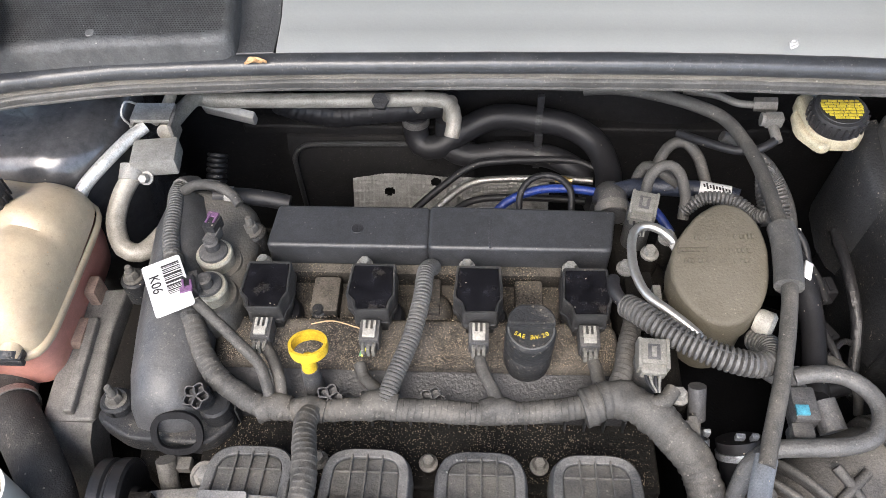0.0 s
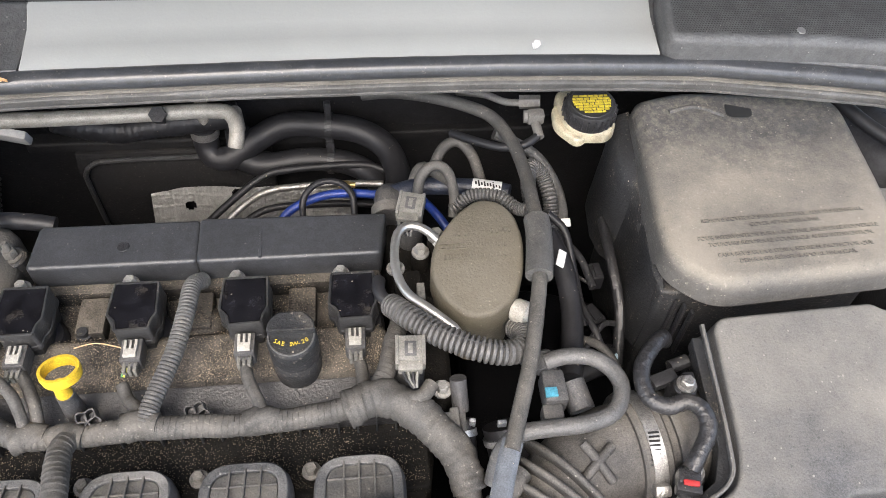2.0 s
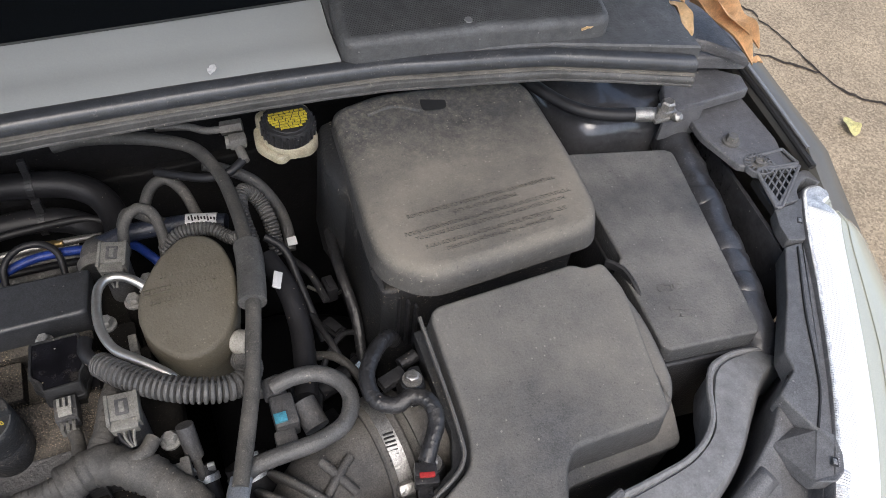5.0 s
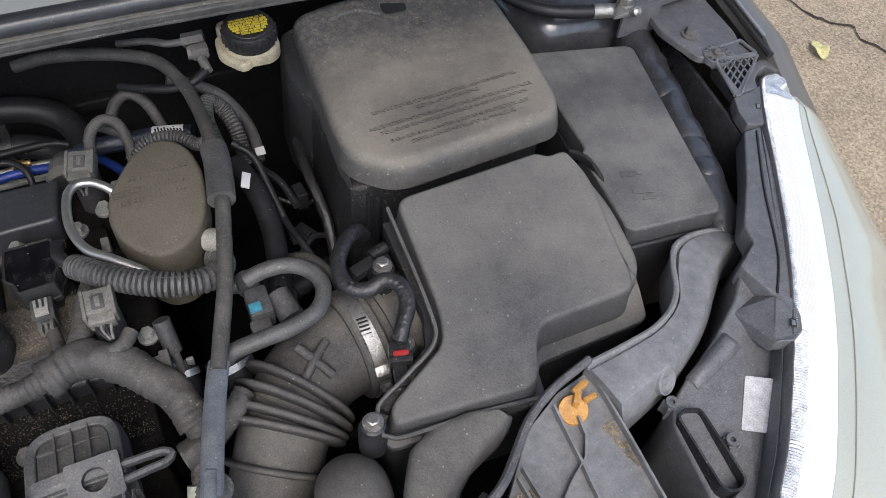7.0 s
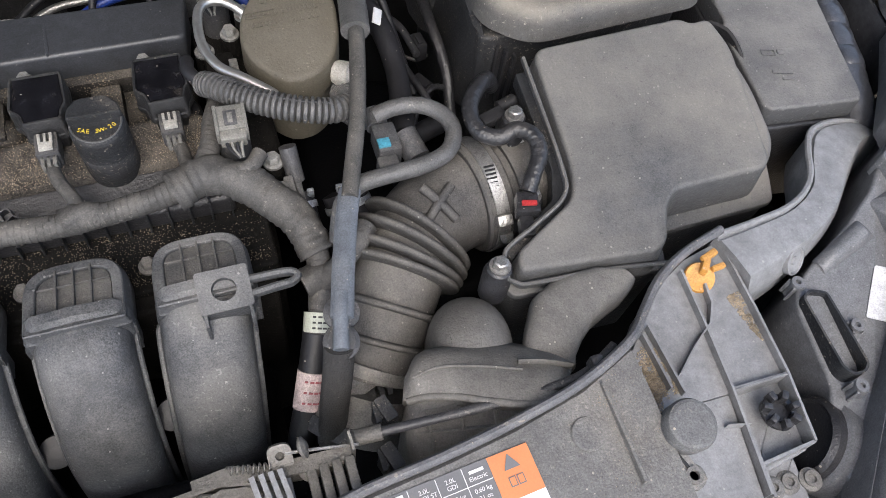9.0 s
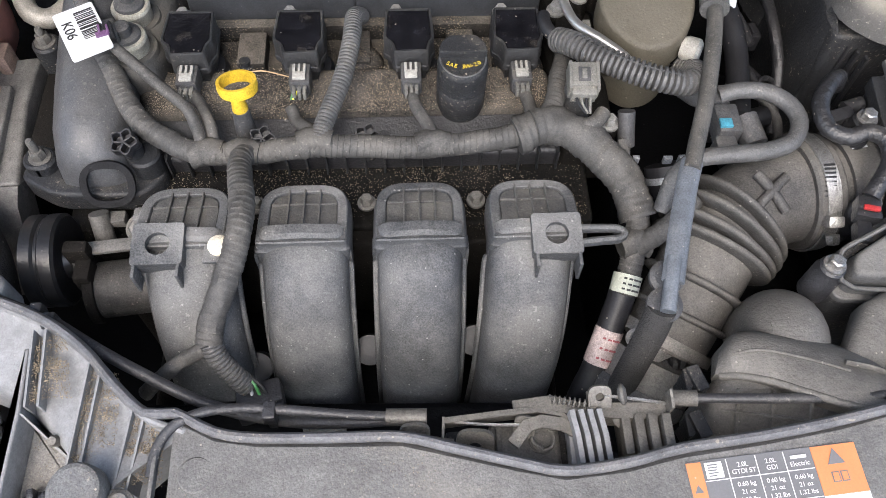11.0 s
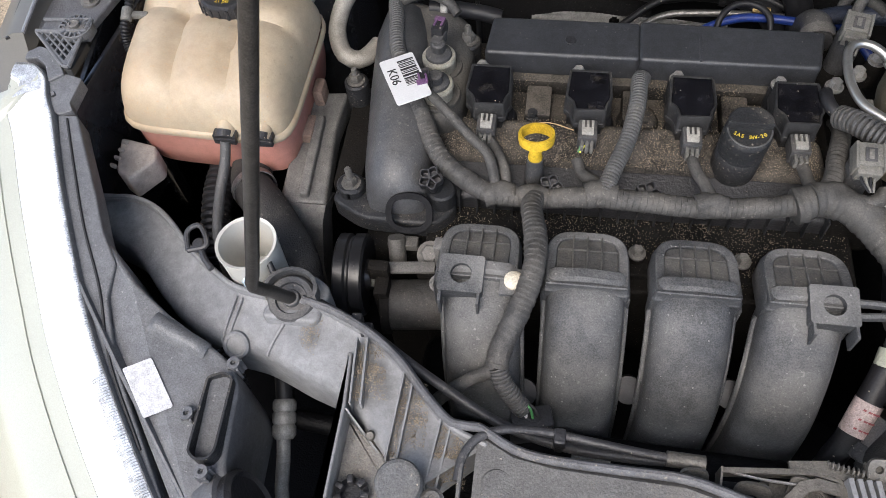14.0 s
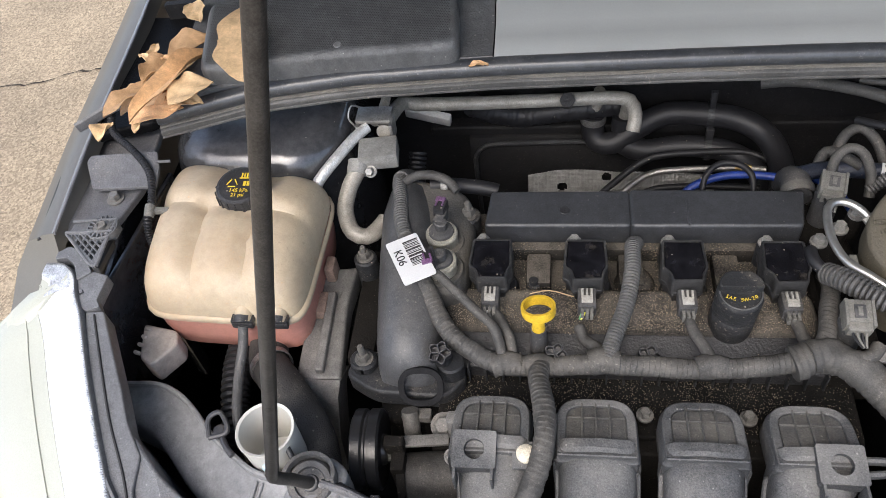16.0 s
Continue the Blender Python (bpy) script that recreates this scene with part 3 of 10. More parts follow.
# ---- ground ----
def make_ground():
    m = mat("worn_asphalt", (0.32, 0.28, 0.215), 0.9, vary=0.3, scale=3, bump=0.8, bump_scale=160)
    nt = m.node_tree
    b = nt.nodes["Principled BSDF"]
    old = b.inputs["Base Color"].links[0].from_socket
    v = nt.nodes.new("ShaderNodeTexVoronoi")
    v.inputs["Scale"].default_value = 190
    geo = nt.nodes.new("ShaderNodeNewGeometry")
    nt.links.new(geo.outputs["Position"], v.inputs["Vector"])
    hs = nt.nodes.new("ShaderNodeValToRGB")
    hs.color_ramp.elements[0].color, hs.color_ramp.elements[1].color = (0.52, 0.47, 0.41, 1), (1.34, 1.22, 1.08, 1)
    nt.links.new(v.outputs["Color"], hs.inputs[0])
    mx = nt.nodes.new("ShaderNodeMix")
    mx.data_type, mx.blend_type = "RGBA", "MULTIPLY"
    mx.inputs[0].default_value = 1.0
    nt.links.new(old, mx.inputs[6])
    nt.links.new(hs.outputs[0], mx.inputs[7])
    nt.links.new(mx.outputs[2], b.inputs["Base Color"])
    bm = bmesh.new()
    bmesh.ops.create_grid(bm, x_segments=8, y_segments=8, size=300)
    ob = new("ground", mesh_of("ground", bm, m))
    tagged(ob, "pale worn asphalt with exposed stones and thin cracks", "ground", kind="structure")
    crack = mat("crack_shadow", (0.055, 0.047, 0.04), 1.0, spec=0.0)
    for way in ([(2.10, 2.1), (2.16, 1.6), (2.165, 1.403), (2.184, 1.306), (2.248, 1.225), (2.275, 1.089), (2.45, 0.8)], [(2.165, 1.403), (2.0, 1.55), (1.7, 1.6)],
                [(-1.15, 2.0), (-1.567, 1.91), (-1.698, 1.886), (-1.816, 1.833), (-1.933, 1.824), (-2.3, 1.7), (-3.0, 1.75)]):
        pts = curve_points([(x, y, 0) for x, y in way], 0.02)
        L, R = [], []
        for i, p in enumerate(pts):
            w = 0.0034 + 0.0024 * noise.noise(p * 14)
            j = V(noise.noise(p * 25), noise.noise(p * 25 + V(5, 0, 0)), 0) * 0.022
            L.append(p + j + V(-w, -w, 0.004))
            R.append(p + j + V(w, w, 0.004))
        bm = bmesh.new()
        a, c = [bm.verts.new(p) for p in L], [bm.verts.new(p) for p in R]
        for i in range(len(a) - 1):
            bm.faces.new((a[i], a[i + 1], c[i + 1], c[i]))
        part("crack", bm, crack, ob)


make_ground()


# ---- the car's body ----
def make_body():
    body = thing("car_body", "dark grey hatchback with its bonnet raised on a prop", "car", (MID, 0.4, 0))
    for s in (-1, 1):
        # wing: from the gap at the bonnet down to the sill
        X = lambda d: MID + s * d
        rows = []
        for y, e, z in ((1.3, 0.80, 0.95), (0.95, 0.79, 0.94), (0.75, 0.783, 0.925), (0.58, 0.78, 0.912), (0.44, 0.776, 0.895), (0.405, 0.775, 0.878), (0.36, 0.785, 0.845), (0.30, 0.79, 0.79), (0.22, 0.79, 0.72)):
            rows.append([(X(e - 0.004), y, z - 0.02), (X(e), y, z), (X(e + 0.012), y, z - 0.001), (X(e + 0.035), y, z - 0.014), (X(e + 0.065), y, z - 0.06),
                         (X(e + 0.085), y, z - 0.16), (X(e + 0.09), y, 0.55), (X(e + 0.07), y, 0.22)])
        if s < 0:
            # the wing leans in at the gap and dips under the lamp
            rows = [[(x + 0.02 * w, y, z) for (x, y, z), w in zip(r, (1, 1, 1, 0.8, 0.4, 0, 0, 0))] for r in rows]
            rows = rows[:5] + [[(x, y, min(z, 0.825 - 0.6 * (0.405 - y))) for x, y, z in r] for r in rows[5:]]
        part("wing", thick(skin(rows, close=False), 0.0012), "paint", body, "grey painted steel wing")
        part("wing_edge", hose([r[1] for r in rows[:5]], 0.0022, 8, 0.03), "edge_highlight", body, "folded edge of the wing with its highlight painted in")
    # front bumper skin, below the lamps
    rows = []
    for x in np.linspace(-0.62, 0.82, 15):
        k = abs(x - MID) / 0.88
        y = -0.22 + 0.42 * k ** 2.6
        rows.append([(x, y + 0.16, 0.60), (x, y + 0.05, 0.595), (x, y, 0.55), (x, y - 0.03, 0.4), (x, y + 0.02, 0.22)])
    part("bumper", thick(skin(rows, close=False), 0.002), "paint", body)
    # raised bonnet above the bay
    hinge, top = V(MID, 0.82, 1.03), V(MID, 0.08, 1.74)
    rows = []
    for f in np.linspace(0, 1, 9):
        c = hinge.lerp(top, f)
        w = 0.74 - 0.08 * f ** 3
        rows.append([(c.x + w * k, c.y - 0.05 * (1 - k * k) * math.sin(math.pi * f), c.z + 0.045 * (1 - k * k)) for k in np.linspace(-1, 1, 13)])
    part("bonnet", thick(skin(rows, close=False), 0.02), "bay", body, "raised bonnet, dark underside")
    # windscreen and cabin
    rows = []
    for f in np.linspace(0, 1, 6):
        rows.append([(MID + k * (0.72 - 0.1 * f), 0.69 + f * 0.75 + 0.06 * k ** 4, 1.0 + 0.42 * f) for k in np.linspace(-1, 1, 11)])
    part("windscreen", thick(skin(rows, close=False), 0.005), "glass", body, "dark glass windscreen")
    part("roof", lid([(MID - 0.6, 1.5), (MID + 0.6, 1.5), (MID + 0.6, 3.2), (MID - 0.6, 3.2)], 1.46, 1.40, 0.03, 0.1), "paint", body)
    part("cabin_side", box(MID, 2.3, 0.65, 1.5, 2.6, 0.75, 0.08), "paint", body)
    # shell of the bay, near black so the gaps read as deep shade
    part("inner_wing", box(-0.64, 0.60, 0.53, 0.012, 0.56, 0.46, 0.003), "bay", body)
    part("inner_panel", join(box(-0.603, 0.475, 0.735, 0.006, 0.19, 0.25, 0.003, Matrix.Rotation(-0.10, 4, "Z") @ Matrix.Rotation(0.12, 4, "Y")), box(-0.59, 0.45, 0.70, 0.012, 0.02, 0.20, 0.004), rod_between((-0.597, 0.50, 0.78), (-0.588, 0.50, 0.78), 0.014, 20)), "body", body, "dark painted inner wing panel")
    # added unseen sheet that blocks the ground and darkens the lamp gap
    part("dark_gap_floor", box(0.60, 0.17, 0.585, 0.36, 0.33, 0.010, 0.003), "bay", body)
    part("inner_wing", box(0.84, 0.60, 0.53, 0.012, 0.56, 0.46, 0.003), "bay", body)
    # added bay floor, out of sight, keeps the openings above it dark
    part("dark_gap_floor", box(MID, 0.35, 0.30, 1.5, 1.1, 0.01, 0.002), "bay", body)
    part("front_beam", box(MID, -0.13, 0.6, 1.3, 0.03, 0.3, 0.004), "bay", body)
    # firewall with padding
    rows = []
    for z in (0.35, 0.6, 0.72, 0.80, 0.86, 0.93):
        y = 0.80 if z < 0.7 else 0.80 + 0.02 * (z - 0.7) / 0.2
        rows.append([(x, y + 0.012 * noise.noise(V(x * 6, z * 9, 2)), z) for x in np.linspace(-0.64, 0.84, 40)])
    part("firewall", thick(skin(rows, close=False), 0.01), "firewall", body, "black padded firewall")
    pad = []
    for z, y in ((0.50, 0.775), (0.52, 0.768), (0.695, 0.768), (0.715, 0.776), (0.72, 0.795)):
        pad.append([(x, y + 0.004 * noise.noise(V(x * 9, z * 9, 2)), z + 0.004 * noise.noise(V(x * 8, 1, 0))) for x in np.linspace(-0.245, 0.0, 24)])
    part("heat_pad", thick(skin(pad, close=False), 0.006), "firewall", body)
    part("firewall_bead", hose([(-0.236, 0.765, 0.52), (-0.238, 0.764, 0.66), (-0.236, 0.764, 0.692), (-0.224, 0.764, 0.708), (-0.20, 0.764, 0.714), (-0.10, 0.764, 0.716), (0.0, 0.764, 0.716)], 0.0035, 8, 0.008), "seam", body)
    part("firewall_shelf", lid([(-0.30, 0.775), (0.40, 0.775), (0.40, 0.80), (-0.30, 0.80)], 0.735, 0.722, 0.004, 0.004), "firewall", body)
    # strut towers
    for out in (((-0.575, 0.560), (-0.41, 0.552), (-0.365, 0.60), (-0.36, 0.74), (-0.60, 0.74)), ((0.64, 0.60), (0.66, 0.545), (0.795, 0.540), (0.82, 0.58), (0.83, 0.74), (0.62, 0.74))):
        part("strut_tower", lid(out, 0.888, 0.55, 0.034, 0.03, 6), "body", body, "glossy dark painted strut tower")
    return body


CAR = make_body()


# ---- cowl, seal, grilles ----
def edge_y(x):
    """Front edge of the cowl seal."""
    return float(np.interp(x, (-0.62, -0.54, -0.435, -0.335, -0.178, 0.0, 0.136, 0.25, 0.372, 0.45, 0.62, 0.765, 0.83),
                           (0.537, 0.563, 0.597, 0.612, 0.620, 0.623, 0.624, 0.623, 0.619, 0.615, 0.589, 0.544, 0.522)))


def make_cowl():
    cowl = thing("cowl_panel", "silvery weathered plastic cowl panel below the windscreen", "cowl", (MID, 0.7, 0.95), kind="structure")
    for name, x0, x1, dz, mm in (("panel", -0.185, 0.408, 0.0, "cowl"), ("side_panel", -0.535, -0.187, -0.004, "grille"), ("side_panel", 0.41, 0.775, -0.004, "grille")):
        rows = []
        for x in np.linspace(x0, x1, 24):
            e = edge_y(x)
            rows.append([(x, e + 0.002, 0.950), (x, e + 0.002, 0.9715), (x, e + 0.004, 0.9735), (x, e + 0.03, 0.978 + dz), (x, e + 0.05, 0.982 + dz), (x, 0.69, 0.994 + dz), (x, 0.80, 0.997 + dz)])
        part(name, thick(skin(rows, close=False), 0.003), mm, cowl)
    seal = thing("bonnet_seal", "weathered black rubber seal along the cowl edge", "seal", (MID, 0.6, 0.95))
    xs = np.linspace(-0.548, 0.768, 90)
    for name, mm, prof in (("bulb", "seal_gloss", [(-0.003, 0.9735), (-0.008, 0.9755), (-0.0135, 0.9745), (-0.0178, 0.9710), (-0.0195, 0.9660), (-0.0190, 0.9615), (-0.0165, 0.9585), (-0.010, 0.9570), (-0.004, 0.9580)]),
                           ("bead", "strip_beige", [(-0.0150, 0.9590), (-0.0195, 0.9580), (-0.0200, 0.9563), (-0.0185, 0.9553), (-0.012, 0.9553)]),
                           ("lip", "strip", [(-0.014, 0.9560), (-0.0190, 0.9553), (-0.0215, 0.9530), (-0.0220, 0.9490), (-0.0212, 0.9470), (-0.0225, 0.9462), (-0.0225, 0.9445), (-0.018, 0.9425), (-0.006, 0.9430), (-0.004, 0.950)])):
        rings = []
        for x in xs:
            d = -0.010 * (abs(x - MID) / 0.67) ** 3
            rings.append([(x, edge_y(x) + 0.006 + a + 0.0005 * noise.noise(V(x * 30, a * 200, 0)), z + d + 0.0005 * noise.noise(V(x * 24, 3, z * 200))) for a, z in prof])
        part(name, skin(rings), mm, seal)
    # perforated grilles
    for s in (-1, 1):
        X = (lambda x: x) if s > 0 else (lambda x: 2 * MID - x - 0.012)
        g = thing("cowl_grille", "dark grey perforated air intake grille on the cowl", "grille", (X(0.55), 0.65, 0.985), "cowl grilles")
        out = [(X(0.408), 0.612), (X(0.415), 0.695), (X(0.56), 0.705), (X(0.70), 0.69), (X(0.688), 0.585), (X(0.55), 0.603)]
        part("frame", lid(out, plane_through((X(0.41), 0.61, 0.997), (X(0.69), 0.59, 0.995), (X(0.5), 0.70, 1.012)), 0.955, 0.008, 0.016, 5), "grille", g)
        base = inset(rounded(out, 0.016, 4), 0.0085)
        pl = plane_through((X(0.41), 0.61, 0.9978), (X(0.69), 0.59, 0.9958), (X(0.5), 0.70, 1.0128))
        bm = bmesh.new()
        xs_, ys_ = [p.x for p in base], [p.y for p in base]

        def inside(x, y):
            c = False
            for i in range(len(base)):
                a, b = base[i - 1], base[i]
                if (a.y > y) != (b.y > y) and x < (b.x - a.x) * (y - a.y) / (b.y - a.y) + a.x:
                    c = not c
            return c
        st, row = 0.0027, 0
        y = min(ys_)
        while y < max(ys_):
            x = min(xs_) + (st / 2 if row % 2 else 0)
            while x < max(xs_):
                if inside(x, y):
                    r = st * 0.33
                    z = pl(x, y)
                    vs = [bm.verts.new((x + r * math.cos(a), y + r * math.sin(a), z)) for a in (0.4, 1.97, 3.54, 5.11)]
                    bm.faces.new(vs)
                x += st
            y += st * 0.87
            row += 1
        tagged(part("perforation", bm, "ink", g), kind="stuff")
        part("plug", lathe([(0.0045, 0), (0.004, 0.0012)], (X(0.538), 0.617, 0.9985), (0, -0.15, 1), 12), "duct", g, "small pale round plug")


make_cowl()


# ---- engine ----
def make_engine():
    e = thing("engine_block", "grimy engine block and timing cover, darkened for shade under the valve cover", "engine", (-0.03, 0.45, 0.4))
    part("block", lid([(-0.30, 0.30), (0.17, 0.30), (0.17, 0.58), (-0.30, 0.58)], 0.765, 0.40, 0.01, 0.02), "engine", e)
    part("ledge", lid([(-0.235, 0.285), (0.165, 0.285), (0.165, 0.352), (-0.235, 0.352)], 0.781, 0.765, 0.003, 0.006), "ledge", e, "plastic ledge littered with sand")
    # valve cover
    v = thing("valve_cover", "black plastic valve cover thick with sandy dirt", "engine cover", (-0.03, 0.45, 0.775))
    part("deck", lid([(-0.235, 0.379), (0.140, 0.379), (0.134, 0.432), (-0.235, 0.432)], plane_through((0, 0.352, 0.812), (0.1, 0.352, 0.812), (0, 0.432, 0.824)), 0.776, 0.010, 0.01), "valve", v)
    part("front_lip", lid([(-0.232, 0.347), (0.142, 0.347), (0.142, 0.384), (-0.232, 0.384)], plane_through((0, 0.347, 0.799), (1, 0.347, 0.799), (0, 0.383, 0.8125)), 0.776, 0.004, 0.006), "black_clean", v, "clean dark front edge")
    part("well", lid([(-0.235, 0.428), (0.130, 0.428), (0.130, 0.55), (-0.235, 0.55)], 0.808, 0.776, 0.006, 0.01), "valve", v)
    part("rail", box(-0.05, 0.484, 0.815, 0.36, 0.012, 0.022, 0.003), "valve", v)
    for x in np.linspace(-0.205, 0.137, 21):
        part("rib", box(x, 0.347, 0.795, 0.0018, 0.014, 0.026, 0.0004), "black", v)
    for x in (-0.137, -0.041, 0.055):
        part("spacer", box(x, 0.455, 0.815, 0.026, 0.04, 0.018, 0.003), "valve", v)
    for x, y, z in ((-0.142, 0.437, 0.826), (0.02, 0.425, 0.826)):
        part("screw_post", lathe([(0.008, 0), (0.007, 0.012), (0.005, 0.013), (0.005, 0.018)], (x, y, z - 0.018), (0, 0, 1), 14), "black", v)
    part("dome", lathe([(0.022, 0), (0.021, 0.008), (0.016, 0.018), (0.008, 0.023), (0.001, 0.024)], (-0.037, 0.447, 0.80), (0, 0, 1), 24), "valve", v)
    for x in (-0.118, -0.03):
        c = part("clip_post", lathe([(0.006, 0), (0.006, 0.026)], (x, 0.346, 0.80), (0, 0, 1), 12), "black", v)
        part("clip_head", flower(x, 0.345, 0.824), "black_clean", c)
    # long rear cover
    r = thing("rear_engine_cover", "long satin black plastic cover behind the ignition coils", "engine cover", (-0.03, 0.515, 0.81))
    top = plane_through((0, 0.494, 0.851), (0.1, 0.494, 0.851), (0, 0.54, 0.853))
    part("left_shell", lid([(-0.196, 0.491), (-0.040, 0.491), (-0.040, 0.541), (-0.191, 0.541)], top, 0.822, 0.004, 0.006), "cover", r)
    part("right_shell", lid([(-0.041, 0.489), (0.131, 0.489), (0.139, 0.538), (-0.041, 0.541)], lambda x, y: top(x, y) + 0.0022, 0.82, 0.004, 0.006), "cover", r)
    part("front_lip", lid([(-0.19, 0.4935), (0.127, 0.4935), (0.127, 0.536), (-0.19, 0.536)], 0.824, 0.80, 0.003, 0.004), "valve", r)
    part("step", box(0.018, 0.5135, 0.8522, 0.003, 0.046, 0.005, 0.001), "cover", r)
    part("badge", lathe([(0.006, 0), (0.0055, 0.0006)], (-0.11, 0.512, 0.8519), (0, 0, 1), 16), "black_clean", r)


# sand on a base darkened to hold the deep shadow below the deck
M["ledge"] = mat("sandy_shaded_ledge", (0.008, 0.0075, 0.007), 0.8, dust=0.3, dust_col=(0.045, 0.038, 0.03), scale=30, speck=0.45, spec=0.12)
make_engine()


def make_coil():
    c = thing("ignition_coil", "black ignition coil with glossy cracked resin top and grey plug", "ignition coil", (0, 0.44, 0.805), "ignition coils")
    out = [(-0.020, 0.4655), (0.0205, 0.4655), (0.0222, 0.430), (0.0185, 0.424), (0.017, 0.414), (-0.013, 0.413), (-0.0155, 0.424), (-0.0225, 0.430)]
    ol = rounded(out, 0.003, 3)
    cut = lambda ins, z: [(p.x, p.y, z) for p in (inset(ol, ins) if ins else ol)]
    part("housing", skin([cut(0.0045, 0.812), cut(0.0025, 0.832), cut(-0.0008, 0.836), cut(-0.0008, 0.841), cut(0, 0.842), cut(0, 0.859), cut(0.0006, 0.860), cut(0.0022, 0.860), cut(0.0028, 0.8565)]), "coil_shell", c)
    part("resin", patch(cut(0.0029, 0.8572), 0.002), "resin", c, "glossy black resin")
    part("boot", lathe([(0.024, 0), (0.024, 0.01), (0.021, 0.016)], (0.004, 0.436, 0.804), (0, 0, 1), 20), "rubber", c)
    post = part("ear", join(lathe([(0.0085, 0), (0.0085, 0.03)], (-0.011, 0.476, 0.812), (0, 0, 1), 14), box(-0.006, 0.470, 0.835, 0.016, 0.012, 0.012, 0.002)), "black", c)
    bolt("bolt", (-0.011, 0.476, 0.842), 0.0052, 0.009, c, material="alu")
    k = part("plug", join(box(0.001, 0.401, 0.840, 0.018, 0.022, 0.018, 0.002), box(0.001, 0.392, 0.839, 0.014, 0.012, 0.014, 0.002)), "grey_black", c)
    part("latch", join(box(0.001, 0.3965, 0.8505, 0.011, 0.008, 0.003, 0.001), box(-0.0035, 0.404, 0.8505, 0.0025, 0.010, 0.003, 0.0006), box(0.001, 0.404, 0.8505, 0.0022, 0.010, 0.003, 0.0006), box(0.0055, 0.404, 0.8505, 0.0025, 0.010, 0.003, 0.0006)), "latch_white", k, "dusty white latch")
    part("strain_relief", join(*[box(0.001 + 0.0045 * q, 0.386, 0.841, 0.003, 0.010, 0.010, 0.0008) for q in (-1, 0, 1)]), "grey_conn", k)
    return c


M["zinc_dark"] = mat("grimy_bracket", (0.09, 0.085, 0.077), 0.6, dust=0.5, dust_col=(0.16, 0.145, 0.12), scale=50)
M["coil_shell"] = mat("dusty_coil_plastic", (0.022, 0.022, 0.023), 0.5, dust=0.4, dust_col=(0.14, 0.125, 0.10), scale=40)
M["latch_white"] = mat("dusty_white_latch", (0.33, 0.32, 0.29), 0.55, dust=0.4, dust_col=(0.3, 0.26, 0.2))
M["resin"] = mat("potting_resin", (0.008, 0.008, 0.010), 0.18, vary=0.6, scale=70, bump=0.5, bump_scale=90, dust=0.18, dust_col=DUST)
COIL = make_coil()
COIL.location.x = -0.185
for k in range(1, 4):
    copy_thing(COIL, pose(-0.185 + 0.0962 * k, 0.44 - 0.0005 * k, 0.805))


